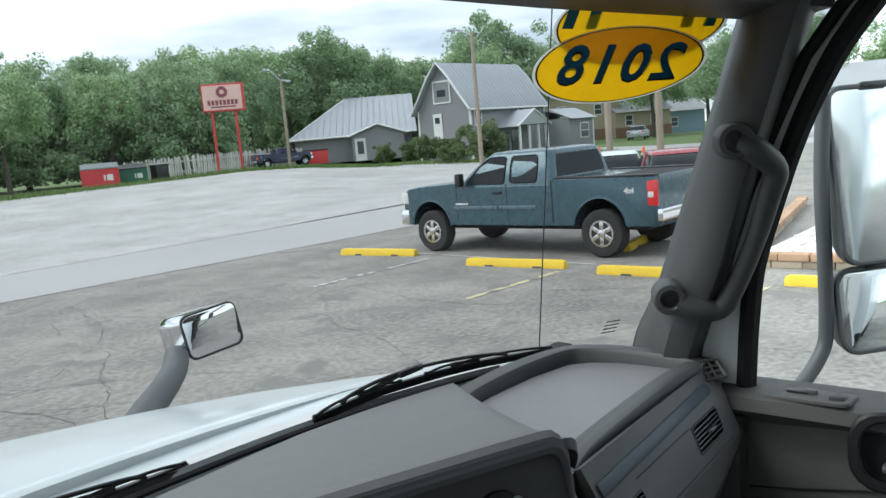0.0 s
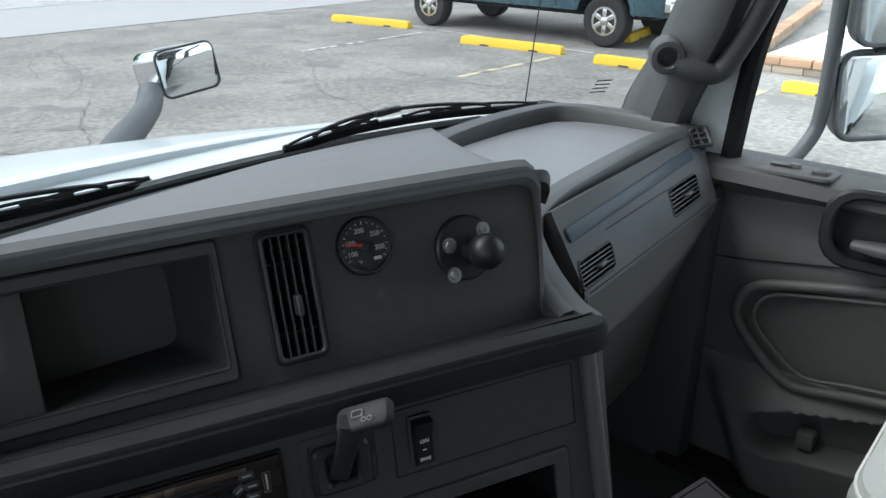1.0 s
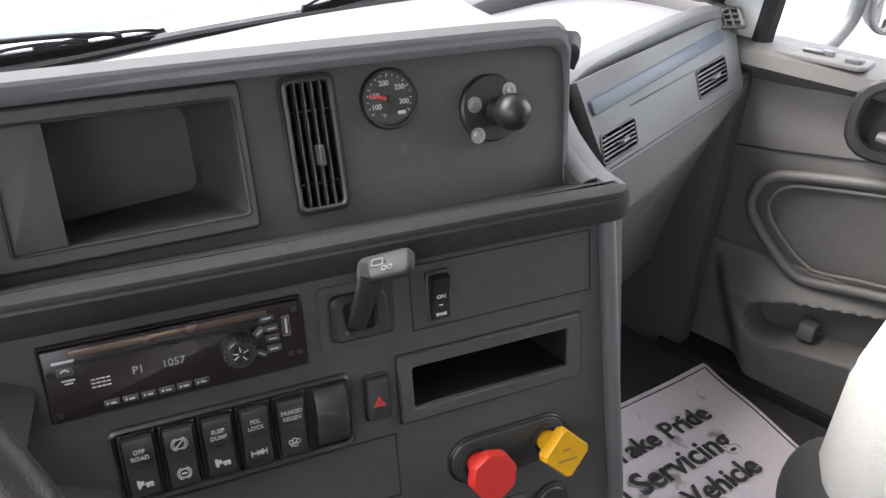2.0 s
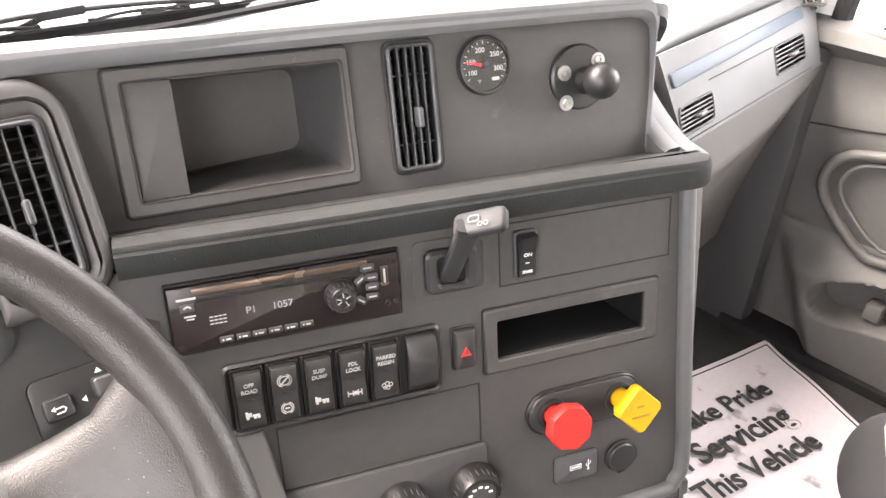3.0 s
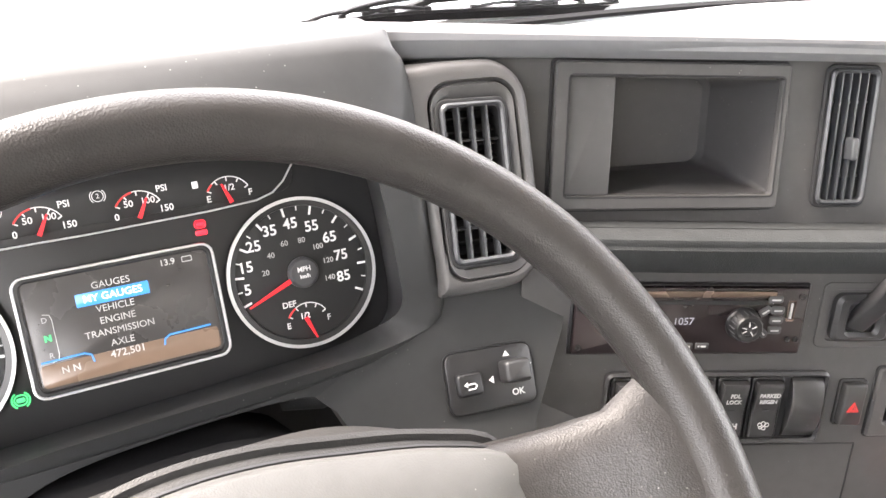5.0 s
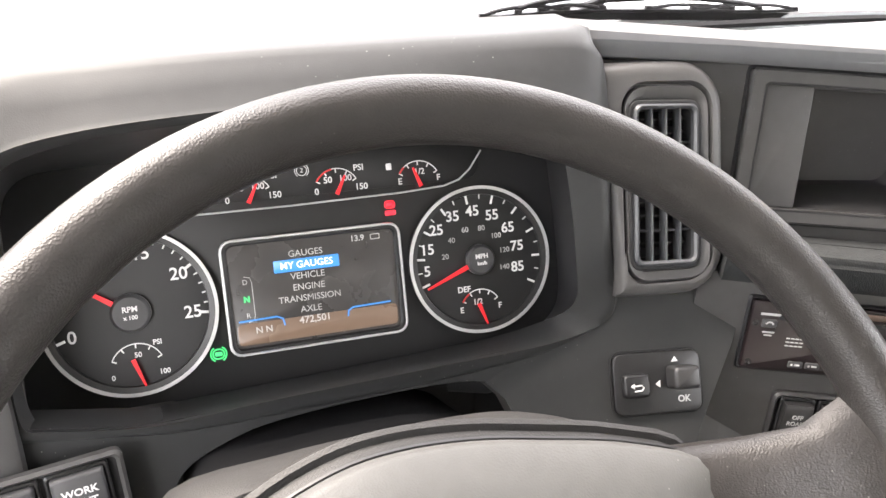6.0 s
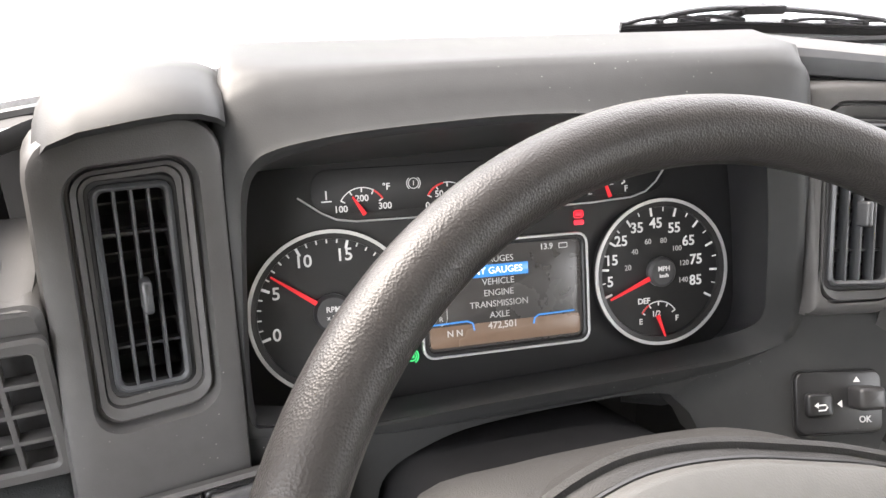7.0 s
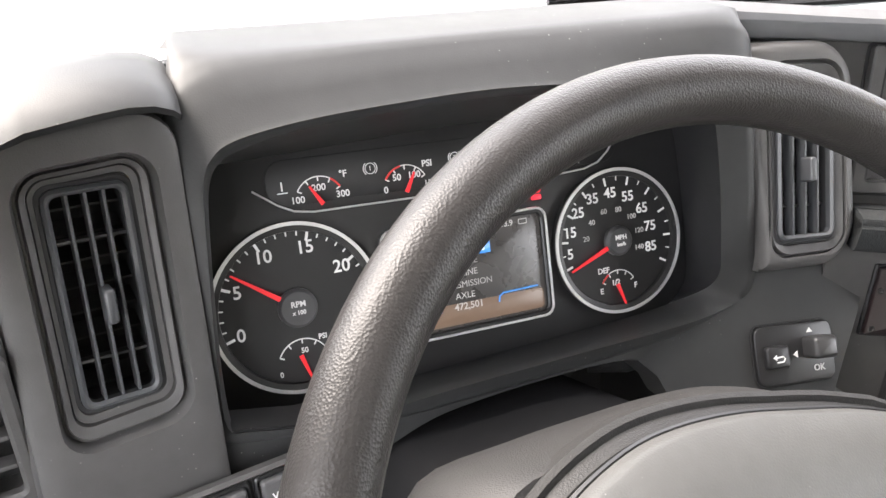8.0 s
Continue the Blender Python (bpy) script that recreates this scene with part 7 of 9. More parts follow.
M_NAVY = mat("dark_blue_car_paint", (0.018, 0.025, 0.075), 0.25, var=0.05, coat=0.5)
M_CARRED = mat("dark_red_car_paint", (0.32, 0.03, 0.04), 0.25, metal=0.2, var=0.05, coat=0.5)
M_CARSILV = mat("silver_car_paint", (0.50, 0.53, 0.56), 0.3, metal=0.5, var=0.05, coat=0.5)
M_BRICK = mat("planter_brick", (0.42, 0.27, 0.17), 0.9, var=0.15, scale=6, fine=60, objrand=0.22, bump=0.6, bscale=90)
M_BRICKG = mat("planter_block", (0.36, 0.30, 0.23), 0.9, var=0.15, scale=6, fine=60, objrand=0.20, bump=0.6, bscale=90)
M_STONE = mat("white_landscape_stone", (0.62, 0.61, 0.59), 0.9, var=0.1, island=0.25)
M_ORANGE = mat("orange_cone_plastic", (0.70, 0.12, 0.03), 0.5, var=0.08)


def gz(x, y):
    """Height of the lot: level near the truck, rising gently towards the far edge."""
    r, a = math.hypot(x, y), math.degrees(math.atan2(x, y))
    f = interp(a, (0, 15, 27, 36, 40, 45, 53, 61, 65, 75, 90), (0.9, 0.95, 1.0, 1.15, 0.95, 0.5, 0.3, 0.45, 0.25, 0.05, 0.0))
    t = min(1, max(0, (r - 22) / 26))
    return f * t * t * (3 - 2 * t) if y > -5 and x > -60 else 0.0


def land(name, x0, x1, y0, y1, step, lift, material, label, cat, keep=None, kind="structure"):
    bm = bmesh.new()
    nx, ny = max(1, int((x1 - x0) / step)), max(1, int((y1 - y0) / step))
    v = {}
    for i in range(nx + 1):
        for j in range(ny + 1):
            x, y = x0 + (x1 - x0) * i / nx, y0 + (y1 - y0) * j / ny
            v[i, j] = bm.verts.new((x, y, gz(x, y) + lift))
    for i in range(nx):
        for j in range(ny):
            c = (v[i, j].co + v[i + 1, j + 1].co) / 2
            if keep is None or keep(c.x, c.y):
                bm.faces.new((v[i, j], v[i + 1, j], v[i + 1, j + 1], v[i, j + 1]))
    for w in [w for w in bm.verts if not w.link_faces]:
        bm.verts.remove(w)
    return single(name, bm, material, label, cat, kind=kind)


def strip(name, pts, w, lift, material, label, cat):
    """A band on the ground along points, of a width, following the ground."""
    path = []
    for a, b in zip(pts, pts[1:]):
        n = max(1, int(math.hypot(b[0] - a[0], b[1] - a[1]) / 2.0))
        path += [(a[0] + (b[0] - a[0]) * k / n, a[1] + (b[1] - a[1]) * k / n) for k in range(n)]
    path.append(pts[-1])
    bm = bmesh.new()
    rows = []
    for i, p in enumerate(path):
        a, b = path[max(i - 1, 0)], path[min(i + 1, len(path) - 1)]
        t = Vector((b[0] - a[0], b[1] - a[1])).normalized()
        rows.append([bm.verts.new((p[0] - t.y * w * s, p[1] + t.x * w * s, gz(p[0], p[1]) + lift)) for s in (-0.5, 0.5)])
    for a, b in zip(rows, rows[1:]):
        bm.faces.new((a[0], b[0], b[1], a[1]))
    return single(name, bm, material, label, cat, kind="structure")


def grounds():
    land("ground", -160, 320, -160, 320, 2.5, -0.035, M_GRASS, "grassy open ground reaching the horizon", "ground")
    land("pavement", -40, 60, -60, 15.6, 2.0, 0.010, M_ASPHALT, "worn grey asphalt parking lot", "parking lot")
    strip("road", [(-60, 18.2), (5, 17.3), (12, 16.6), (22, 16.2), (60, 19.0), (150, 26)], 5.8, 0.018, M_LANE, "pale worn driving lane across the lot", "lane")
    land("gravel_lot", -40, 47, 18.4, 52, 1.5, 0.024, M_GRAVEL, "white crushed gravel lot", "gravel",
         keep=lambda x, y: y < 44.5 - 0.12 * x + (2.0 if x > 20 else 0) and y > 19.0 and x < 44 and (y - 19) > (x - 30) * 0.9)
    strip("road", [(56, -20), (55, 6), (51, 21), (46, 30)], 11.0, 0.03, M_LANE, "pale street beyond the parking lot", "street")
    # painted bay lines and cracks
    for a, b, w, m_, lab in (((7.6, 9.53), (10.2, 9.43), 0.09, M_PAINTW, "faded white parking line"), ((7.6, 6.48), (9.6, 6.34), 0.10, M_PAINTY, "faded yellow parking line"),
                             ((10.9, 12.0), (10.2, 5.6), 0.05, M_PAINTW, "thin faded white line"), ((7.5, 3.3), (9.3, 3.2), 0.10, M_PAINTY, "faded yellow parking line")):
        strip("trim_line", [a, b], w, 0.016, m_, lab, "road marking")
    rnd = random.Random(5)
    for k in range(38):
        x, y = rnd.uniform(1.0, 13), rnd.uniform(1, 13.5)
        a = rnd.uniform(0, math.pi)
        pts = [(x, y)]
        for _ in range(rnd.randint(4, 9)):
            a += rnd.uniform(-0.28, 0.28)
            pts.append((pts[-1][0] + 0.6 * math.cos(a), pts[-1][1] + 0.6 * math.sin(a)))
        pts = [(q.x + rnd.uniform(-0.025, 0.025), q.y + rnd.uniform(-0.025, 0.025)) for q in smooth_path([(u, v, 0) for u, v in pts], 5)]
        single("trim_crack", loft([[Vector((p[0] - 0.5 * wd, p[1], z)), Vector((p[0] + 0.5 * wd, p[1] + 0.3 * wd, z))] for p, wd, z in [(q, rnd.uniform(0.005, 0.013), 0.0145) for q in pts]], False, False, closed=False), M_CRACK,
               "dark branching crack in the asphalt", "crack", kind="structure")


def wheel_stop(a, b, label="yellow painted concrete wheel stop on the asphalt"):
    a, b = Vector((*a, 0)), Vector((*b, 0))
    L = 1.83
    mid, d = (a + b) / 2, (b - a).normalized()
    if (b - a).length < L - 0.05:
        mid = a + d * L / 2
    s = thing("wheel_stop", label, "wheel stop", Matrix.Translation((mid.x, mid.y, 0.010)) @ Matrix.Rotation(math.atan2(d.y, d.x), 4, "Z"), "wheel stops")
    loops = []
    for x, k in ((-L / 2, 0.82), (-L / 2 + 0.03, 0.96), (-L / 2 + 0.08, 1), (-0.5, 1), (0, 1), (0.5, 1), (L / 2 - 0.08, 1), (L / 2 - 0.03, 0.96), (L / 2, 0.82)):
        w, h = 0.075 * (0.7 + 0.3 * k), 0.125 * k
        loops.append([Vector((x, y * 1.0, z)) for y, z in ((-w, 0.0), (-w, 0.035), (-w * 0.62, h * 0.94), (-w * 0.45, h), (w * 0.45, h), (w * 0.62, h * 0.94), (w, 0.035), (w, 0.0))])
    part("block", loft(loops), M_CURBY, s)
    for x in (-0.45, 0.45):
        part("drain_notch", box(0.16, 0.16, 0.03, (x, 0, 0.012), 0.004), M_CRACK, s)


def wheel(parent, m, r=0.385, w=0.27):
    t = part("tyre", revolve([(r * 0.55, -w / 2 + 0.02), (r * 0.72, -w / 2), (r * 0.93, -w / 2 + 0.01), (r, -w / 2 + 0.05), (r, w / 2 - 0.05), (r * 0.93, w / 2 - 0.01), (r * 0.72, w / 2), (r * 0.55, w / 2 - 0.02)], 40), M_TYRE, parent, m=m)
    part("rim", revolve([(r * 0.56, w / 2 - 0.03), (r * 0.54, w / 2 - 0.012), (r * 0.50, w / 2 - 0.02), (r * 0.47, w / 2 - 0.07), (r * 0.2, w / 2 - 0.06)], 32, cap0=False), M_VOID, t)
    part("rim_lip", arc_band(r * 0.48, r * 0.56, 0, 360, w / 2 - 0.02, 0.012, 32), M_ALLOY, t, "bright alloy rim")
    for k in range(6):
        part("spoke", box(r * 0.40, 0.075, 0.03, (r * 0.30, 0, w / 2 - 0.028), 0.012, m=Matrix.Rotation(2 * math.pi * k / 6, 4, "Z")), M_ALLOY, t)
    part("hub_cap", revolve([(r * 0.17, w / 2 - 0.05), (r * 0.16, w / 2 + 0.005), (r * 0.10, w / 2 + 0.012)], 20), M_ALLOY, t)
    return t


def arch_profile(pts, arches, zlow):
    """Side outline with round wheel openings in its lower edge, going round counter-clockwise."""
    out = list(pts)
    for yc, r, zc in arches:
        a0 = math.acos(max(-1, min(1, (zlow - zc) / r)))
        n = 12
        for k in range(n + 1):
            a = a0 - 2 * a0 * k / n
            out.append((yc + r * math.sin(a), zc + r * math.cos(a)))
    return out


def slab_y(profile, half, bev=0.05, inset=0.0):
    """A body extruded across its width from a side outline, rounded at the flanks."""
    cy = sum(p[0] for p in profile) / len(profile)
    cz = sum(p[1] for p in profile) / len(profile)
    def ring(x, k):
        return [Vector((x, p[0] + (cy - p[0]) * k * 0.02, p[1] + (cz - p[1]) * k * 0.05)) for p in profile]
    return loft([ring(-half, 1.0), ring(-half + bev * 0.3, 0.35), ring(-half + bev, 0.0), ring(half - bev, 0.0), ring(half - bev * 0.3, 0.35), ring(half, 1.0)])


def pickup(name, label, m, paint):
    """Extended-cab pickup, nose along +y, standing on z = 0."""
    p = thing(name, label, "pickup truck", m)
    fy, ry = 1.8225, -1.8225
    zl = 0.50
    body = arch_profile([(-2.98, zl), (-3.03, 0.62), (-3.02, 1.24), (-2.98, 1.275), (-0.98, 1.285), (-0.93, 1.20), (0.98, 1.20), (1.06, 1.275), (1.25, 1.285), (2.10, 1.235), (2.42, 1.195), (2.57, 1.14), (2.64, 1.06), (2.665, 0.95), (2.68, 0.62), (2.60, zl)], [(fy, 0.50, 0.46), (ry, 0.50, 0.46)], zl)
    part("body", slab_y(body, 0.995, 0.10), paint, p)
    part("underbody", box(1.5, 5.0, 0.16, (0, -0.1, 0.50), 0.03), M_VOID, p)
    # cab greenhouse: sides lean in towards a rounded roof
    def lean_at(z):
        return interp(z, (1.14, 1.24, 1.58, 1.78, 1.85), (-0.08, 0.04, 0.50, 0.86, 1.0))
    def ring(z, shrink=1.0):
        k = lean_at(z)
        y0, y1, w = -0.93 + 0.10 * k, 1.10 - 0.62 * k, 0.965 - 0.17 * k
        return [Vector((x * shrink, (y0 + y1) / 2 + y * shrink, z)) for x, y in rr(2 * w, y1 - y0, 0.09 + 0.07 * max(k, 0), 5)]
    top = [v + Vector((0, 0, 0.030)) for v in ring(1.855, 0.94)]
    part("cab", loft([ring(1.14), ring(1.24), ring(1.40), ring(1.58), ring(1.70), ring(1.78), ring(1.83), [v + Vector((0, 0, 0.012)) for v in ring(1.85, 0.985)], top, [v + Vector((0, 0, 0.042)) for v in ring(1.86, 0.75)]]), paint, p, sharp=60)
    def side_glass(pts, nm="side_window"):
        for s in (-1, 1):
            lo = [Vector((s * (0.967 - 0.17 * lean_at(z)), y, z)) for y, z in pts]
            part(nm, loft([[v + Vector((-s * 0.02, 0, 0)) for v in lo], lo, [v + Vector((s * 0.004, 0, 0)) for v in lo]]), M_GLASSP, p, "dark tinted side glass")
            rim = [v + Vector((s * 0.003, 0, 0)) for v in lo]
            part("window_seal", tube(rim, 0.012, 6, True), M_RUBBER, p)
    side_glass([(0.88, 1.25), (0.10, 1.235), (0.06, 1.26), (0.06, 1.40), (0.06, 1.58), (0.06, 1.75), (0.10, 1.79), (0.36, 1.79), (0.44, 1.765), (0.56, 1.68), (0.72, 1.50), (0.86, 1.31)])
    side_glass([(-0.06, 1.28), (-0.10, 1.245), (-0.58, 1.245), (-0.62, 1.28), (-0.62, 1.42), (-0.62, 1.58), (-0.60, 1.74), (-0.56, 1.79), (-0.10, 1.79), (-0.06, 1.75), (-0.06, 1.58), (-0.06, 1.42)])
    def end_glass(y_at, nm, lab, z0, z1, half):
        lo = [Vector((x, y_at(lean_at(z)), z)) for x, z in ((-half, z0), (half, z0), (half - 0.04, (z0 + z1) / 2), (half - 0.10, z1), (-half + 0.10, z1), (-half + 0.04, (z0 + z1) / 2))]
        out = 1 if y_at(0.5) > 0 else -1
        part(nm, loft([[v + Vector((0, d * out, 0)) for v in lo] for d in (-0.02, 0.006)]), M_GLASSP, p, lab)
    end_glass(lambda k: -0.93 + 0.10 * k, "rear_window", "dark tinted rear glass", 1.31, 1.78, 0.76)
    end_glass(lambda k: 1.10 - 0.62 * k, "windshield", "dark windshield", 1.25, 1.80, 0.84)
    # open bed: a flat black sheet stands for its shaded inside
    part("bed_hollow", box(1.62, 1.92, 0.02, (0, -1.97, 1.2705), 0.0), M_VOID, p)
    for s in (-1, 1):
        part("bed_rail", box(0.12, 2.02, 0.035, (s * 0.90, -1.98, 1.287), 0.012), M_BLACK, p, "black bed rail cap")
        part("mirror", box(0.15, 0.12, 0.27, (s * 1.08, 0.97, 1.345), 0.04), M_BLACK, p, "black door mirror")
        for y in (0.0, 1.14):
            part("door_seam", box(0.006, 0.010, 0.66, (s * 0.9945, y, 0.90)), M_VOID, p)
        part("cab_gap", box(0.006, 0.022, 0.70, (s * 0.9945, -0.935, 0.91)), M_VOID, p)
        part("side_moulding", box(0.018, 1.02, 0.065, (s * 1.000, 0.72, 0.825), 0.006), M_CHROMEB, p, "bright-edged side moulding")
        part("side_moulding", box(0.018, 0.78, 0.065, (s * 1.000, -0.22, 0.825), 0.006), M_CHROMEB, p, "bright-edged side moulding")
        part("door_handle", box(0.03, 0.19, 0.05, (s * 1.000, 0.20, 1.085), 0.012), M_BLACK, p, "black door handle")
        part("tail_lamp", box(0.06, 0.26, 0.40, (s * 0.970, -2.93, 1.02), 0.03), M_TAIL, p, "red tail lamp")
        part("reverse_lens", box(0.064, 0.14, 0.09, (s * 0.972, -2.90, 1.00), 0.01), M_LENSW, p)
        part("head_lamp", box(0.30, 0.34, 0.24, (s * 0.86, 2.56, 1.02), 0.04), M_LENSW, p, "clear head lamp")
        face = Matrix(((0, 0, s, s * 0.9955), (s, 0, 0, -2.38), (0, 1, 0, 1.06), (0, 0, 0, 1)))
        part("badge", letters("4x4", 0.13, 0.006, bold=0.004, m=face, sx=1.15), M_LENSW, p, "pale drive badge")
        part("name_badge", box(0.012, 0.30, 0.03, (s * 0.998, 1.02, 0.895), 0.003), M_LENSW, p, "small pale name badge")
        for yc in (fy, ry):
            # flare and inner arch
            a = [radians(v) for v in range(-86, 87, 8)]
            part("arch_lip", tube([(s * 0.985, yc + 0.505 * math.sin(t), 0.46 + 0.505 * math.cos(t)) for t in a], 0.022, 6), paint, p)
            part("arch_liner", loft([[Vector((x, yc + 0.50 * math.sin(t), 0.46 + 0.50 * math.cos(t))) for t in a] for x in (s * 0.95, s * 0.62)], False, False, closed=False), M_VOID, p)
    part("tailgate", box(1.75, 0.06, 0.54, (0, -3.00, 1.01), 0.02), paint, p)
    part("rear_bumper", box(1.92, 0.16, 0.20, (0, -3.06, 0.68), 0.04), M_CHROME, p, "chrome rear bumper")
    part("front_bumper", box(2.03, 0.42, 0.30, (0, 2.62, 0.66), 0.06), M_CHROME, p, "chrome front bumper")
    part("grille", box(1.30, 0.10, 0.34, (0, 2.66, 0.98), 0.03), M_BLACK, p, "black grille")
    for s in (-1, 1):
        for yc in (fy, ry):
            wheel(p, Matrix.Translation((s * 0.86, yc, 0.388)) @ Matrix.Rotation(radians(90 * s), 4, "Y"), 0.388, 0.27)
    # true overhangs and roof height
    for ob in p.children:
        if not ob.name.startswith("tyre"):
            for v in ob.data.vertices:
                y, z = v.co.y, v.co.z
                v.co.y = 2.33 + (y - 2.33) * 0.52 if y > 2.33 else -2.33 + (y + 2.33) * 0.68 if y < -2.33 else y
                v.co.z = 1.34 + (z - 1.34) * 0.78 if z > 1.34 else z
    return p


def sedan(label, m, paint, wide=0.9):
    c = thing("car", label, "car", m)
    body = arch_profile([(-2.25, 0.30), (-2.32, 0.55), (-2.26, 0.92), (-1.75, 0.98), (0.95, 0.98), (1.9, 0.86), (2.25, 0.70), (2.28, 0.45), (2.2, 0.30)], [(1.38, 0.36, 0.33), (-1.38, 0.36, 0.33)], 0.30)
    part("body", slab_y(body, wide, 0.12), paint, c)
    def ring(z, k):
        y0, y1, w = -1.75 + 0.75 * k, 0.95 - 0.75 * k, wide - 0.06 - 0.17 * k
        return [Vector((x, y, z)) for x, y in rr(2 * w, y1 - y0, 0.15, 4, 0, (y0 + y1) / 2)]
    part("glasshouse", loft([ring(0.94, 0), ring(1.20, 0.5), ring(1.36, 0.82)]), M_GLASSP, c, "dark car glass")
    part("roof", loft([ring(1.355, 0.80), ring(1.40, 0.9), ring(1.43, 1.05)]), paint, c)
    for s in (-1, 1):
        part("pillar", tube([(s * (wide - 0.07), -0.35, 0.96), (s * (wide - 0.21), -0.35, 1.38)], 0.04, 6), paint, c)
        for yc in (1.38, -1.38):
            wheel(c, Matrix.Translation((s * (wide - 0.11), yc, 0.33)) @ Matrix.Rotation(radians(90 * s), 4, "Y"), 0.325, 0.20)
        part("tail_lamp", box(0.25, 0.06, 0.14, (s * (wide - 0.22), -2.30, 0.78), 0.02), M_TAIL, c)
    return c


def basis(o, right, depth):
    """Frame with x along right and y into depth, z up, at o."""
    r = Vector((*right, 0)).normalized()
    d = Vector((-r.y, r.x, 0))
    return Matrix(((r.x, d.x, 0, o[0]), (r.y, d.y, 0, o[1]), (0, 0, 1, o[2]), (0, 0, 0, 1)))


def window(parent, x, z, w, h, y=-0.02, name="window"):
    f = part(name, box(w + 0.22, 0.06, h + 0.22, (x, y, z)), M_TRIMW, parent)
    part("pane", box(w, 0.02, h, (x, y - 0.035, z)), M_PANE, f)
    part("sash_bar", box(w, 0.03, 0.06, (x, y - 0.04, z)), M_TRIMW, f)


def laps(parent, w, h, y, z0=0.0, step=0.25, material=None):
    """Lap boards on a wall as thin proud ledges."""
    bm = bmesh.new()
    for k in range(int(h / step)):
        box(w, 0.03, 0.02, (w / 2, y, z0 + step * (k + 1)), bm=bm)
    part("lap_boards", bm, material or M_SIDING, parent, kind="stuff")


def barn_house():
    """Grey two-storey house with a bell-shaped gable and a long pale roof."""
    o = (51.75, 40.6, gz(51.7, 40.6) - 0.05)
    # long side runs away from the shared corner, the gable wall faces the lot
    side = Vector((62.78 - 51.7, 40.53 - 40.61, 0)).normalized()
    m = Matrix(((side.x, 0, 0, o[0]), (0, 1, 0, o[1]), (0, 0, 1, o[2]), (0, 0, 0, 1)))
    L, W, E, R = 11.0, 5.6, 4.3, 7.9
    h = thing("house", "grey two-storey barn-roofed house with white trim", "house", m)
    prof = [(0, 0), (W, 0), (W, E), (W * 0.86, 5.4), (W * 0.68, 6.8), (W * 0.5, R), (W * 0.32, 6.8), (W * 0.14, 5.4), (0, E)]
    part("wall", loft([[Vector((x, y, z)) for y, z in prof] for x in (0, L)]), M_SIDING, h)
    top = [(-0.4, E - 0.25), (W * 0.14 - 0.12, 5.45), (W * 0.32 - 0.08, 6.95), (W * 0.5, R + 0.22), (W * 0.68 + 0.08, 6.95), (W * 0.86 + 0.12, 5.45), (W + 0.4, E - 0.25)]
    low = [(y, z - 0.14) for y, z in top[::-1]]
    part("roof", loft([[Vector((x, y, z)) for y, z in top + low] for x in (-0.55, L + 0.4)]), M_SHINGLE, h, "pale standing-seam roof")
    seams = bmesh.new()
    for k in range(22):
        for a, b in zip(top[:4], top[1:4]):
            tube([(-0.4 + k * 0.53, a[0], a[1] + 0.02), (-0.4 + k * 0.53, b[0], b[1] + 0.02)], 0.03, 4, bm=seams)
    part("roof_seams", seams, M_SHINGLE, h, kind="stuff")
    part("gable_trim", tube([(-0.58, y, z) for y, z in top], 0.09, 6), M_TRIMW, h, "white barge board")
    part("eave_trim", tube([(-0.5, -0.4, E - 0.3), (L + 0.4, -0.4, E - 0.3)], 0.08, 6), M_TRIMW, h, "white gutter")
    for y in (0.0, W):
        part("corner_board", box(0.16, 0.16, E, (0, y, E / 2)), M_TRIMW, h)
    part("corner_board", box(0.16, 0.16, E, (L, 0, E / 2)), M_TRIMW, h)
    # gable window and doors on the end wall
    g = part("gable_wall_window", box(0.08, 1.9, 1.9, (-0.05, W * 0.5, 5.7)), M_TRIMW, h)
    part("gable_inset", box(0.04, 1.6, 1.6, (-0.10, W * 0.5, 5.7)), M_SIDING, g)
    part("pane", box(0.04, 0.9, 0.55, (-0.13, W * 0.5, 5.6)), M_PANE, g)
    dr = part("upper_door", box(0.08, 0.95, 2.1, (-0.05, W * 0.62, 2.9)), M_TRIMW, h, "white upper door")
    part("pane", box(0.04, 0.5, 0.5, (-0.10, W * 0.62, 3.4)), M_PANE, dr)
    part("porch_deck", box(1.4, 2.6, 0.12, (-0.7, W * 0.55, 1.80)), M_POLE, h)
    for y in (W * 0.33, W * 0.78):
        part("deck_post", box(0.12, 0.12, 1.8, (-1.3, y, 0.9)), M_POLE, h)
    for x, z in ((1.0, 3.3), (7.3, 3.4)):
        window(h, x, z, 0.75, 1.05)
    # entrance porch with small gable roof on posts
    por = part("entry_porch", loft([[Vector((x, y, z)) for x, z in ((3.6, 2.45), (8.2, 2.45), (8.5, 2.35), (5.9, 3.75), (3.3, 2.35))] for y in (-2.3, 0.0)]), M_SHINGLE, h, "pale porch roof")
    part("porch_gable", tube([(3.3, -2.34, 2.35), (5.9, -2.34, 3.72), (8.5, -2.34, 2.35)], 0.08, 6), M_TRIMW, por)
    for x in (3.8, 5.2, 6.6, 8.0):
        part("porch_post", box(0.16, 0.16, 2.4, (x, -2.15, 1.2)), M_TRIMW, por)
    part("entry_door", box(0.95, 0.06, 2.1, (6.0, -0.03, 1.05)), M_PANE, h)
    part("garage_opening", box(1.4, 0.06, 2.0, (4.4, -0.03, 1.0)), M_PANE, h)
    # low wing beyond the porch
    part("wing", box(4.2, 4.0, 2.7, (L + 2.1, -0.6, 1.35)), M_SIDING, h)
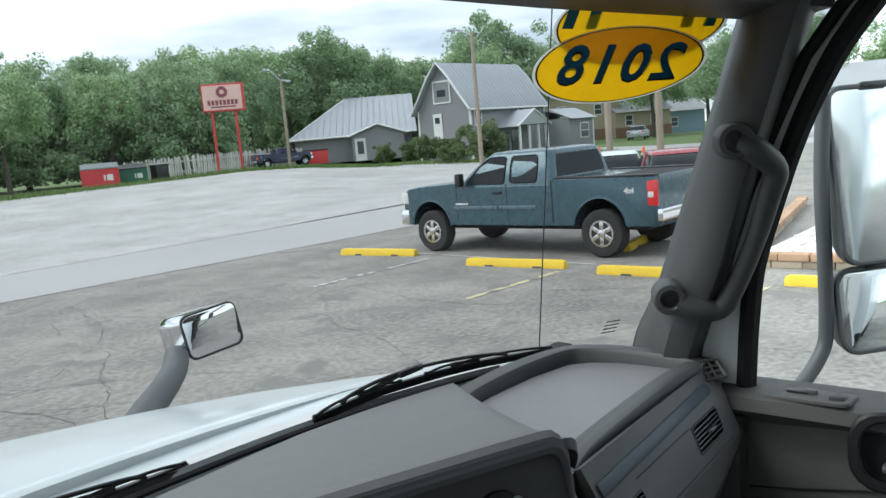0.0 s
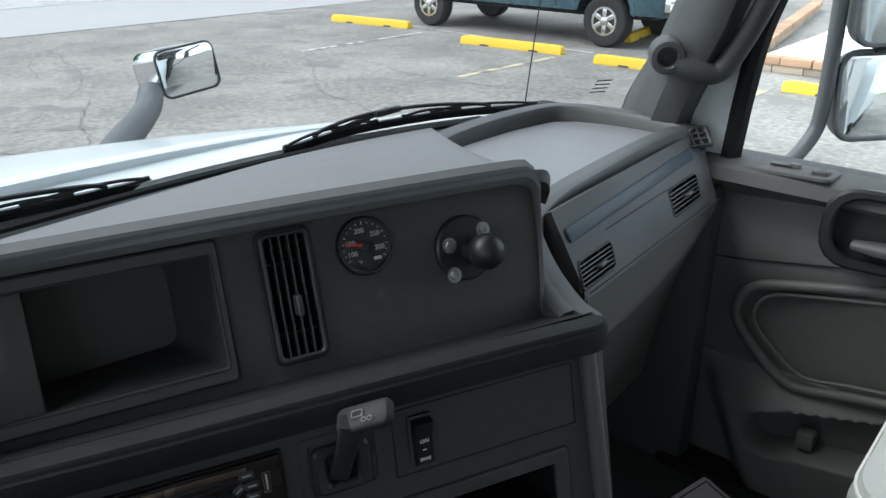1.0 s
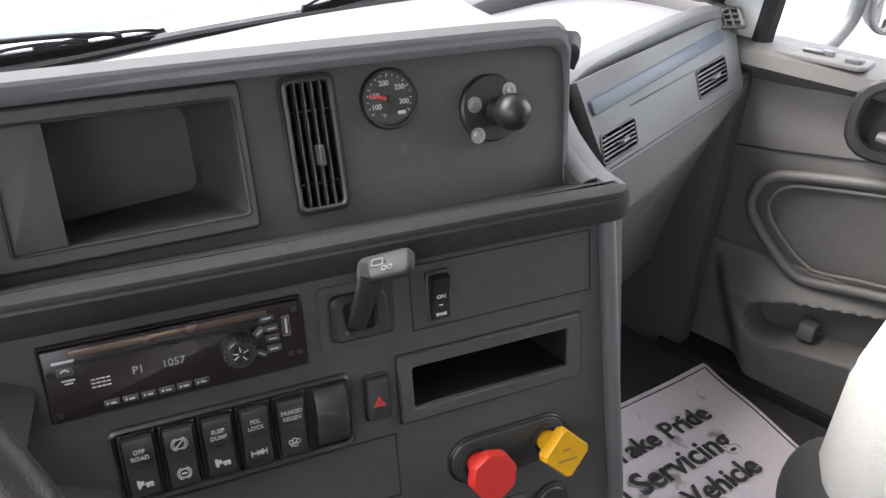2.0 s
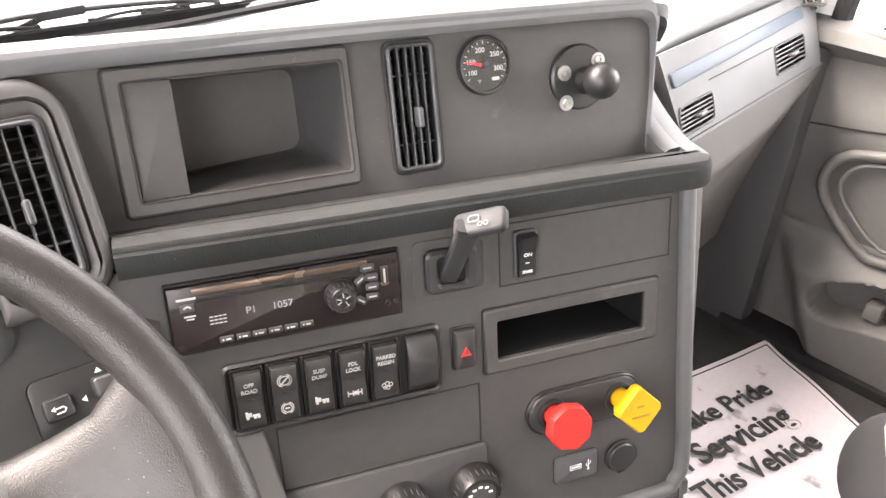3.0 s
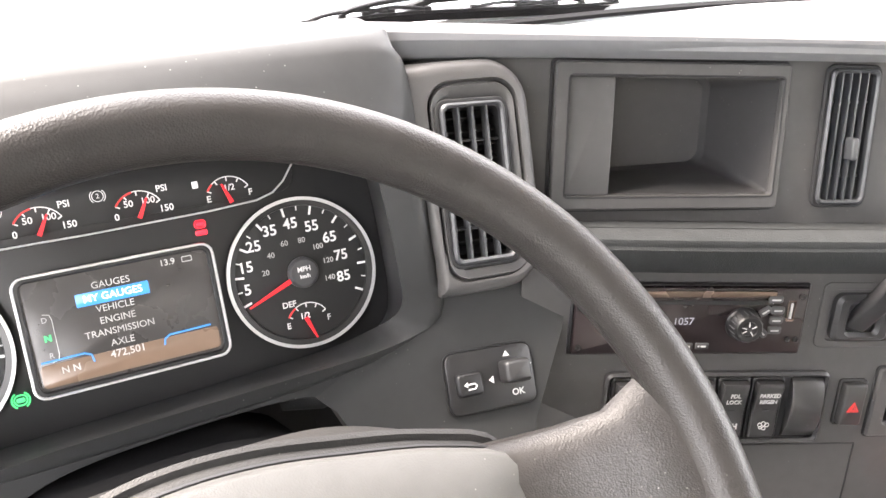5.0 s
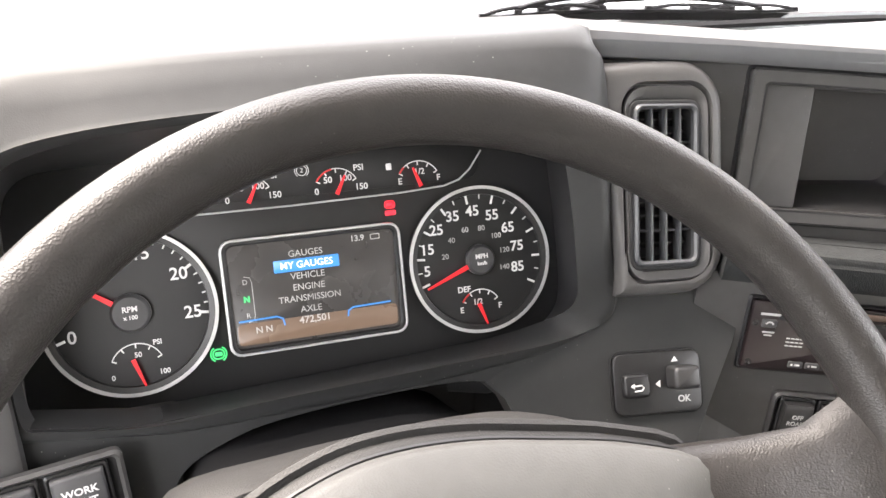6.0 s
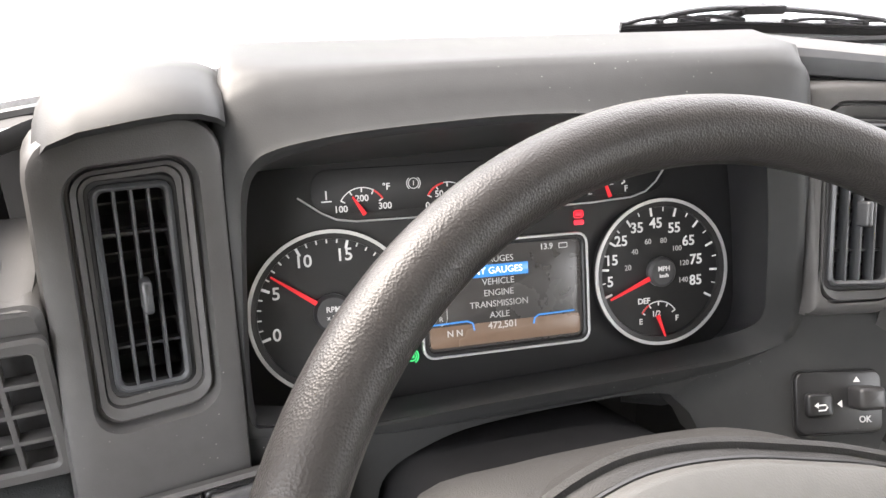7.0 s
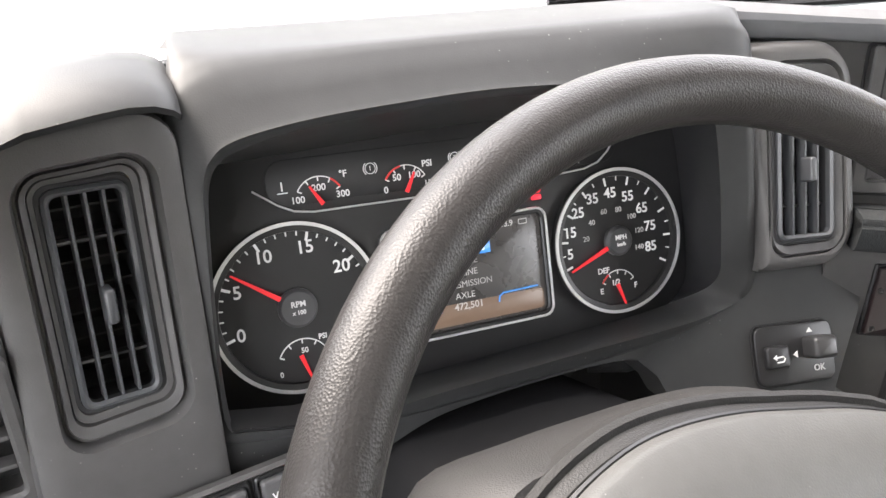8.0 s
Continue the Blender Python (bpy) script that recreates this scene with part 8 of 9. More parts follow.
    part("wing_roof", loft([[Vector((x, y, z)) for y, z in ((-3.0, 2.65), (-0.6, 3.7), (1.8, 2.65), (-0.6, 3.5))] for x in (L - 0.2, L + 4.5)]), M_SHINGLE, h)
    window(h, L + 2.6, 1.55, 1.3, 1.2, -2.63)
    part("wing_corner", box(0.16, 0.16, 2.7, (L + 4.2, -2.6, 1.35)), M_TRIMW, h)
    return h


def long_garage():
    o = (47.3, 51.4, gz(47.3, 51.4) - 0.05)
    r = Vector((54.56 - 47.35, 49.63 - 57.25, 0)).normalized()
    m = Matrix(((r.x, -r.y, 0, 46.9), (r.y, r.x, 0, 57.0), (0, 0, 1, gz(47, 55) - 0.05), (0, 0, 0, 1)))
    g = thing("garage", "long low grey garage with a broad pale metal roof", "garage", m)
    L, D, E, R = 10.5, 12.0, 2.35, 5.9
    part("wall", loft([[Vector((x, y, z)) for y, z in ((0, 0), (D, 0), (D, E), (D * 0.62, h), (0, E))] for x, h in ((0, E), (4.6, R - 0.1), (L, R))]), M_SIDING, g)
    top = [(-0.5, -0.5, E - 0.05), (L + 0.5, -0.5, E - 0.05), (L + 0.5, D * 0.62, R + 0.15), (4.4, D * 0.62, R + 0.15), (-0.5, D + 0.4, E), (L + 0.5, D + 0.4, E)]
    bm = bmesh.new()
    tv, bv = [bm.verts.new(q) for q in top], [bm.verts.new((q[0], q[1], q[2] - 0.14)) for q in top]
    for f in ((0, 1, 2, 3), (0, 3, 4), (3, 2, 5, 4)):
        bm.faces.new([tv[i] for i in f])
        bm.faces.new([bv[i] for i in reversed(f)])
    for i, j in ((0, 1), (1, 2), (2, 5), (5, 4), (4, 0)):
        bm.faces.new((tv[i], bv[i], bv[j], tv[j]))
    part("roof", bm, M_SHINGLE, g, "broad pale metal hip roof")
    part("eave_trim", tube([(-0.5, -0.5, E - 0.1), (L + 0.5, -0.5, E - 0.1)], 0.09, 6), M_TRIMW, g)
    part("rake_trim", tube([(-0.5, -0.5, E), (4.4, D * 0.62, R + 0.16)], 0.06, 6), M_TRIMW, g)
    bm = bmesh.new()
    for k in range(20):
        f = min(1.0, (k * 0.58 + 0.05) / 4.9)
        tube([(-0.4 + k * 0.58, -0.5, E), (-0.4 + k * 0.58, -0.5 + (D * 0.62 + 0.5) * f, E + (R + 0.18 - E) * f)], 0.03, 4, bm=bm)
    part("roof_seams", bm, M_SHINGLE, g, kind="stuff")
    # projecting gabled bay with a white door
    part("bay_wall", loft([[Vector((x, y, z)) for x, z in ((5.2, 0), (9.8, 0), (9.8, 2.2), (7.5, 2.95), (5.2, 2.2))] for y in (-2.6, 0.0)]), M_SIDING, g)
    part("bay_roof", loft([[Vector((x, y, z)) for x, z in ((4.9, 2.18), (7.5, 3.12), (10.1, 2.18), (7.5, 2.97))] for y in (-2.9, 2.0)]), M_SHINGLE, g)
    part("bay_trim", tube([(4.85, -2.92, 2.15), (7.5, -2.92, 3.08), (10.15, -2.92, 2.15)], 0.08, 6), M_TRIMW, g)
    dr = part("door", box(0.95, 0.08, 1.95, (5.9, -2.62, 0.98)), M_TRIMW, g, "white glazed door")
    part("pane", box(0.55, 0.04, 1.1, (5.9, -2.68, 1.15)), M_PANE, dr)
    return g


def tan_house():
    m = basis((79.5, 51.5, gz(79, 50)), (0.95, -0.75), 0)
    h = thing("house", "tan two-storey house with a brick base far behind the lot", "house", m)
    part("wall", loft([[Vector((x, y, z)) for x, z in ((0, 0), (9.5, 0), (9.5, 4.6), (4.75, 7.2), (0, 4.6))] for y in (0, 8)]), M_TAN, h)
    part("brick_base", box(9.6, 0.1, 1.3, (4.75, -0.06, 0.65)), M_BRICKR, h)
    part("roof", loft([[Vector((x, y, z)) for x, z in ((-0.5, 4.4), (4.75, 7.4), (10.0, 4.4), (4.75, 7.1))] for y in (-0.4, 8.4)]), M_SHINGLE2, h)
    part("annex", box(7.0, 5.0, 3.0, (12.0, 1.5, 1.5)), M_TAN, h)
    part("annex_roof", loft([[Vector((x, y, z)) for y, z in ((-1.4, 2.95), (1.5, 4.2), (4.4, 2.95), (1.5, 3.9))] for x in (8.4, 15.8)]), M_SHINGLE2, h)
    part("annex_brick", box(7.1, 0.1, 1.2, (12.0, -1.04, 0.6)), M_BRICKR, h)
    for x, z, y in ((2.2, 3.6, -0.02), (6.8, 3.6, -0.02), (4.7, 5.3, -0.02), (10.2, 2.0, -1.03), (13.4, 2.0, -1.03)):
        window(h, x, z, 0.8, 1.1, y)
    h2 = thing("house", "pale blue single-storey house half hidden by trees", "house", basis((98, 50, 0), (0.9, -0.7), 0))
    part("wall", box(11, 7, 3.2, (5.5, 3.5, 1.6)), mat("pale_blue_siding", (0.22, 0.32, 0.40), 0.8, var=0.08), h2)
    part("roof", loft([[Vector((x, y, z)) for y, z in ((-0.5, 3.1), (3.5, 5.2), (7.5, 3.1), (3.5, 4.9))] for x in (-0.5, 11.5)]), M_SHINGLE2, h2)
    for x in (2.5, 6.5):
        window(h2, x, 1.7, 0.9, 1.1)
    h3 = thing("house", "white low building far beyond the road", "house", basis((68, 21, 0), (0.25, -1.0), 0))
    part("wall", box(14, 8, 3.6, (7, 4, 1.8)), M_TRIMW, h3)
    part("roof", loft([[Vector((x, y, z)) for y, z in ((-0.5, 3.5), (4, 5.4), (8.5, 3.5), (4, 5.1))] for x in (-0.5, 14.5)]), M_SHINGLE2, h3)


def dumpster(m, w, d, h, paint, label):
    t = thing("dumpster", label, "dumpster", m, "dumpsters")
    part("bin", loft([[Vector((x, y, z)) for y, z in ((0, 0.12), (d, 0.12), (d, h), (d * 0.45, h), (0, h * 0.80))] for x in (0, w)]), paint, t)
    for x in (0.0, w * 0.33, w * 0.66, w):
        part("rib", box(0.07, 0.07, h * 0.66, (x, -0.03, h * 0.45)), paint, t)
    part("lid", loft([[Vector((x, y, z)) for y, z in ((-0.05, h * 0.80), (d * 0.45, h + 0.02), (d + 0.03, h + 0.03), (d + 0.03, h + 0.07), (d * 0.45, h + 0.06), (-0.05, h * 0.84))] for x in (-0.03, w + 0.03)]), mat("dull_grey_lid", (0.16, 0.18, 0.18), 0.6, var=0.1) if paint is M_REDP else M_BLACK, t, "dull plastic lid")
    part("label_plate", box(w * 0.25, 0.02, h * 0.25, (w * 0.72, -0.012, h * 0.42)), M_TRIMW, t, "white worn sticker")
    for x in (0.12, w - 0.12):
        part("foot", box(0.10, d * 0.9, 0.12, (x, d / 2, 0.06)), M_BLACK, t)


def street_furniture():
    z = gz(23, 46.4)
    dumpster(basis((22.1, 46.9, z), (1.76, -0.89), 0), 2.05, 1.5, 1.42, M_REDP, "red steel dumpster with a sloping lid at the gravel's edge")
    dumpster(basis((24.7, 47.8, gz(25, 47.5)), (1.55, -0.86), 0), 1.85, 1.5, 1.20, M_GREENP, "green steel dumpster with black lids")
    bn = thing("waste_bin", "black wheeled waste bin beside the dumpsters", "bin", Matrix.Translation((27.6, 47.6, gz(27.6, 47.6))))
    part("bin", box(0.9, 0.8, 0.95, (0, 0, 0.5), 0.05), M_BLACK, bn)
    part("lid", box(1.0, 0.9, 0.08, (0, 0, 1.0), 0.03), M_BLACK, bn)
    # roadside sign on two red posts
    m = basis((33.4, 49.6, gz(34, 49) + 0.0), (34.9 - 33.2, 48.5 - 49.8), 0)
    s = thing("roadside_sign", "pink-faced red box sign on two red posts", "sign", m)
    for x in (0.05, 1.70):
        part("post", box(0.17, 0.17, 6.2, (x, 0, 3.1)), M_REDP, s)
    b = part("sign_box", box(2.95, 0.55, 1.95, (0.93, 0.05, 5.28), 0.03), M_REDP, s)
    part("sign_face", box(2.70, 0.03, 1.72, (0.88, -0.24, 5.28)), M_SIGN, b, "pink sign face")
    part("emblem", revolve([(0.40, 0), (0.40, 0.02)], 24), M_SIGNINK, b, "dark round emblem", m=Matrix.Translation((0.88, -0.262, 5.66)) @ Matrix.Rotation(radians(90), 4, "X"))
    part("emblem_core", revolve([(0.16, 0), (0.16, 0.02)], 16), M_SIGN, b, m=Matrix.Translation((0.88, -0.285, 5.66)) @ Matrix.Rotation(radians(90), 4, "X"))
    for k in range(8):
        part("letter_bar", box(0.19, 0.02, 0.34, (-0.07 + 0.27 * k, -0.262, 4.93)), M_SIGNINK, b)
    part("small_bar", box(1.7, 0.02, 0.09, (0.9, -0.262, 4.62)), M_SIGNINK, b)
    # picket fence
    f = thing("fence", "weathered white picket fence along the wood's edge", "fence")
    a, b_ = Vector((29.0, 54.6, 0)), Vector((43.5, 52.2, 0))
    n = 92
    rnd = random.Random(3)
    shared = mesh_of("picket", box(0.11, 0.025, 1.45, (0, 0, 0.725), 0.006), M_FENCE)
    ang = math.atan2(b_.y - a.y, b_.x - a.x)
    for k in range(n):
        p = a.lerp(b_, k / (n - 1))
        if rnd.random() < 0.05:
            continue
        ob = new("picket", shared)
        ob.parent = f
        ob.matrix_basis = Matrix.Translation((p.x, p.y, gz(p.x, p.y))) @ Matrix.Rotation(ang, 4, "Z") @ Matrix.Rotation(radians(rnd.uniform(-3, 3)), 4, "Y") @ Matrix.Diagonal((1, 1, rnd.uniform(0.92, 1.05), 1))
    for h in (0.35, 1.1):
        part("rail", tube([(q.x, q.y + 0.04, gz(q.x, q.y) + h) for q in [a.lerp(b_, k / 12) for k in range(13)]], 0.045, 6), M_FENCE, f)
    # poles
    def pole(x, y, zt, r, label, arm=None, head=False):
        z0 = gz(x, y)
        p = thing("utility_pole", label, "pole", Matrix.Translation((x, y, z0)))
        part("shaft", tube([(0, 0, -0.3), (0, 0, (zt - z0) * 0.5), (0, 0, zt - z0)], [r, r * 0.9, r * 0.78], 12), M_POLE, p)
        if arm:
            for dx, dy, dz in arm:
                ar = part("lamp_arm", tube([(0, 0, zt - z0 - 0.15), (dx * 0.6, dy * 0.6, zt - z0 + dz * 0.7), (dx, dy, zt - z0 + dz)], 0.05, 6), M_CARSILV, p, "metal lamp arm")
                part("lamp_head", box(0.5, 0.22, 0.16, (dx, dy, zt - z0 + dz - 0.03), 0.05), M_CARSILV, ar, "grey street lamp head")
        return p
    pole(38.75, 48.1, 7.6, 0.12, "weathered wooden lamp pole beside the sign", [(-0.75, 0.6, 0.75), (0.37, -0.3, -0.15)])
    pole(34.6, 26.7, 7.6, 0.125, "weathered pole with an arched street lamp", [(-0.7, 0.85, 0.25)])
    pole(36.6, 19.95, 9.0, 0.19, "pale weathered utility pole by the road")
    pole(45.0, 21.1, 9.5, 0.22, "brown wooden utility pole by the road")
    for x, y, lab in ((26.6, 13.2, "orange traffic cone beside the lane"), (27.5, 15.5, "orange traffic cone on the asphalt")):
        c = thing("traffic_cone", lab, "traffic cone", Matrix.Translation((x, y, gz(x, y) + 0.01)), "traffic cones")
        part("cone", revolve([(0.19, 0.04), (0.12, 0.35), (0.10, 0.75), (0.05, 1.10), (0.03, 1.12)], 16), M_ORANGE, c)
        part("foot", box(0.42, 0.42, 0.04, (0, 0, 0.02), 0.01), M_BLACK, c)
        part("band", revolve([(0.112, 0.62), (0.080, 0.90)], 16, cap0=False, cap1=False), M_TRIMW, c, "white reflective band")
    rc = thing("red_container", "red metal container beside the garage", "container", basis((43.4, 52.0, gz(43.5, 52)), (1.3, -1.1), 0))
    part("box", box(2.1, 1.4, 1.15, (1.0, 0.7, 0.60), 0.03), M_REDP, rc)
    part("rim", box(2.2, 1.5, 0.10, (1.0, 0.7, 1.18), 0.02), M_BLACK, rc)


def planter():
    """Two-course block planter filled with white stone."""
    p = thing("planter", "low brick planter bed filled with white stones", "planter")
    x0, y0, x1, y1 = 10.55, 3.95, 18.0, -8.0
    part("stone_bed", box(x1 - x0 - 0.3, y0 - y1 - 0.3, 0.16, ((x0 + x1) / 2, (y0 + y1) / 2, 0.08)), M_STONE, p)
    bm = bmesh.new()
    rnd = random.Random(8)
    for k in range(1500):
        x, y = rnd.uniform(x0 + 0.18, x0 + 4.5), rnd.uniform(y0 - 5.5, y0 - 0.18)
        r = rnd.uniform(0.020, 0.045)
        q = Matrix.Translation((x, y, 0.165)) @ Euler([rnd.uniform(0, 6) for _ in range(3)]).to_matrix().to_4x4() @ Matrix.Diagonal((r, r * 0.8, r * 0.6, 1))
        bmesh.ops.create_cube(bm, size=1.4, matrix=q)
    part("loose_stones", bm, M_STONE, p, kind="stuff")
    long_ = mesh_of("brick", box(0.39, 0.155, 0.098, (0, 0, 0), 0.012), M_BRICKG)
    cap = mesh_of("brick", box(0.39, 0.20, 0.10, (0, 0, 0), 0.014), M_BRICK)
    def course(a, b, z, me, off):
        a, b = Vector(a), Vector(b)
        n = int((b - a).length / 0.40)
        ang = math.atan2((b - a).y, (b - a).x)
        for k in range(n):
            c = a + (b - a).normalized() * (0.40 * (k + 0.5) + off)
            ob = new("brick", me)
            ob.parent = p
            ob.matrix_basis = Matrix.Translation((c.x + rnd.uniform(-0.006, 0.006), c.y + rnd.uniform(-0.004, 0.004), z)) @ Matrix.Rotation(ang + rnd.uniform(-0.012, 0.012), 4, "Z")
    for a, b in (((x0, y0), (x0, y1 + 6)), ((x0, y0), (x1, y0 + 1.3))):
        course(a, b, 0.06, long_, 0.0)
        course(a, b, 0.162, cap, 0.1)


def leaf_mesh(name, rnd, rx, rz, clumps, leaves, size, material, hollow=0.55):
    """A crown of many small leaves set in clumps with gaps between them."""
    pts, faces = [], []
    for _ in range(clumps):
        while True:
            c = Vector((rnd.uniform(-1, 1), rnd.uniform(-1, 1), rnd.uniform(-1, 1)))
            if hollow < c.length < 1 and not (c.z < -0.55):
                break
        c = Vector((c.x * rx, c.y * rx, c.z * rz)) * rnd.uniform(0.85, 1.12)
        cr = rnd.uniform(0.17, 0.34) * rx
        for _ in range(leaves):
            d = Vector((rnd.gauss(0, 1), rnd.gauss(0, 1), rnd.gauss(0, 0.8))).normalized() * cr * rnd.uniform(0.5, 1.0)
            p = c + d
            n = (d + Vector((rnd.gauss(0, 0.4), rnd.gauss(0, 0.4), rnd.gauss(0.3, 0.4))) * cr).normalized()
            u = n.orthogonal().normalized()
            a = rnd.uniform(0, 6.283)
            u, v = u * math.cos(a) + n.cross(u) * math.sin(a), n.cross(u) * math.cos(a) - u * math.sin(a)
            s = size * rnd.uniform(0.6, 1.3)
            i = len(pts)
            pts += [p - u * s, p + v * s * 0.5, p + u * s, p - v * s * 0.5]
            faces.append((i, i + 1, i + 2, i + 3))
    me = bpy.data.meshes.new(name)
    me.from_pydata(pts, [], faces)
    me.materials.append(material)
    return me


def trees():
    rnd = random.Random(21)
    crowns = [leaf_mesh("crown", rnd, 3.6, 3.7, 74, 170, 0.14, M_LEAF if k % 3 else M_LEAF2) for k in range(5)]
    def bole(h, r, rnd):
        bm = tube(smooth_path([(0, 0, -0.2), (rnd.uniform(-0.1, 0.1), 0, h * 0.4), (rnd.uniform(-0.3, 0.3), rnd.uniform(-0.2, 0.2), h * 0.95)], 3), [r * (1 - 0.10 * k) for k in range(7)], 8)
        for k in range(5):
            a, z = rnd.uniform(0, 6.28), h * rnd.uniform(0.45, 0.85)
            q = Vector((math.cos(a), math.sin(a), 0)) * h * 0.28
            tube([(0, 0, z), (q.x * 0.5, q.y * 0.5, z + h * 0.10), (q.x, q.y, z + h * 0.24)], [r * 0.42, r * 0.28, r * 0.12], 6, bm=bm)
        return mesh_of("trunk", bm, M_BARK)
    boles = [bole(6.5, 0.24, rnd) for _ in range(3)]
    places = [(9, 56, 10.0), (14, 60, 10.5), (19, 63, 9.5), (22, 57, 9.0), (27, 66, 11.0), (31, 60, 9.0), (35, 69, 11.4), (38, 62, 10.2), (42, 66, 11.6), (46, 63, 10.6), (49, 66.5, 12.2), (54, 66, 12.0), (57, 63, 13.3), (61, 66, 12.6), (64, 63, 12.4), (68, 66, 12.2), (72, 63, 11.6),
              (66, 49, 13.6), (62.5, 48, 11.2), (71, 47, 12.6), (76, 58, 11.0), (84, 40, 10.0), (92, 44, 11.0), (100, 40, 12.0), (56, 20.5, 8.0), (66, 24.2, 8.4), (75, 20, 10.0), (86, 27, 11), (90, 16, 11), (3, 55, 10), (-3, 57, 10)]
    for i, (x, y, h) in enumerate(places):
        k = h / 10.2
        t = thing("tree", ("broad dense green deciduous tree at the wood's edge", "tall leafy green tree with an uneven crown")[i % 2], "tree", Matrix.Translation((x, y, gz(x, y))) @ Matrix.Rotation(rnd.uniform(0, 6.28), 4, "Z") @ Matrix.Diagonal((k * rnd.uniform(0.92, 1.15), k * rnd.uniform(0.92, 1.15), k, 1)), "trees round the lot")
        for nm, me, dz in (("trunk", boles[i % 3], 0.0), ("crown", crowns[i % 5], 6.2)):
            ob = new(nm, me)
            ob.parent = t
            ob.location = (0, 0, dz)
    # shrubby edge of the wood
    pts_me = []
    for a in range(5, 52, 2):
        r = (69 if a < 37 else 92) + 3 * math.sin(a * 0.7)
        pts_me.append((r * math.sin(radians(a)), r * math.cos(radians(a))))
    under = leaf_mesh("undergrowth", rnd, 3.4, 2.6, 66, 120, 0.165, M_LEAF, 0.3)
    for i, (x, y) in enumerate(pts_me):
        for dz in (2.2, 5.0):
            ob = new("woodland_undergrowth", under)
            tagged(ob, "dense green undergrowth at the foot of the wood", "undergrowth", kind="stuff")
            ob.matrix_basis = Matrix.Translation((x + rnd.uniform(-1, 1), y + rnd.uniform(0, 3) + dz * 0.4, gz(x, y) + dz)) @ Matrix.Rotation(rnd.uniform(0, 6.28), 4, "Z")
    shrub = leaf_mesh("shrub", rnd, 1.3, 1.2, 40, 90, 0.10, M_BUSH, 0.2)
    for x, y, s in ((45.4, 44.7, 0.75), (47.4, 43.2, 0.85), (46.4, 40.8, 0.95), (48.0, 39.5, 0.85), (46.0, 38.2, 0.6), (43.4, 33.6, 1.25), (44.8, 33.0, 0.8), (49.4, 42.0, 0.75), (41.9, 35.2, 0.55)):
        t = thing("bush", "rounded green bush in front of the grey house", "bush", Matrix.Translation((x, y, gz(x, y))) @ Matrix.Rotation(rnd.uniform(0, 6.28), 4, "Z") @ Matrix.Diagonal((s, s, s, 1)), "bushes by the house")
        ob = new("leaves", shrub)
        ob.parent, ob.location = t, (0, 0, 1.0)
        part("stems", tube([(0, 0, -0.1), (0.1, 0, 0.9)], [0.06, 0.03], 6), M_BARK, t)
    # rough grass along the gravel's far edge
    v, f = [], []
    for _ in range(9000):
        a, r = radians(rnd.uniform(3, 62)), rnd.gauss(0, 1.3)
        x0, y0 = math.sin(a), math.cos(a)
        d = interp(math.degrees(a), (3, 20, 30, 40, 48, 55, 62), (44, 47, 51, 59, 59, 53, 47)) + r
        x, y = x0 * d, y0 * d
        h, w, t = rnd.uniform(0.10, 0.35), 0.03, rnd.uniform(0, 6.28)
        i = len(v)
        z = gz(x, y)
        v += [(x - w * math.cos(t), y - w * math.sin(t), z), (x + w * math.cos(t), y + w * math.sin(t), z), (x + rnd.uniform(-0.1, 0.1), y + rnd.uniform(-0.1, 0.1), z + h)]
        f.append((i, i + 1, i + 2))
    me = bpy.data.meshes.new("grass")
    me.from_pydata(v, [], f)
    me.materials.append(M_BLADE)
    tagged(new("grass", me), "rough green grass at the gravel's edge", "grass", kind="stuff")


M_GLASSP = mat("dark_vehicle_glass", (0.022, 0.026, 0.029), 0.14, var=0.1, spec=0.10)
M_CHROMEB = mat("satin_moulding", (0.12, 0.17, 0.20), 0.3, metal=0.5, var=0.05)

grounds()
for a, b in (((10.29, 11.77), (10.45, 9.92)), ((9.81, 8.21), (9.88, 6.36)), ((9.61, 5.66), (9.61, 3.9)), ((9.45, 3.05), (9.45, 1.2)), ((11.5, 6.2), (13.2, 6.5))):
    wheel_stop(a, b)
pickup("pickup_truck", "blue-green extended-cab pickup truck parked across the bays", Matrix.Translation((11.84, 8.04, 0.012)) @ Matrix.Rotation(radians(-1.8), 4, "Z"), M_TEAL)
sedan("white sedan parked beyond the pickup", Matrix.Translation((17.75, 9.85, 0.012)) @ Matrix.Rotation(radians(-62), 4, "Z"), M_WHITE)
sedan("dark red sedan parked beyond the pickup", Matrix.Translation((16.95, 7.70, 0.012)) @ Matrix.Rotation(radians(-55), 4, "Z"), M_CARRED)
pickup("pickup_truck", "dark blue pickup truck parked by the sign", Matrix.Translation((40.4, 50.9, gz(40.4, 50.9))) @ Matrix.Rotation(radians(-112), 4, "Z") @ Matrix.Diagonal((0.85, 0.85, 0.85, 1)), M_NAVY)
sedan("silver hatchback parked on the far grass", Matrix.Translation((75.8, 37.8, gz(75.8, 37.8))) @ Matrix.Rotation(radians(-70), 4, "Z"), M_CARSILV)
barn_house()
long_garage()
tan_house()
street_furniture()
planter()
trees()

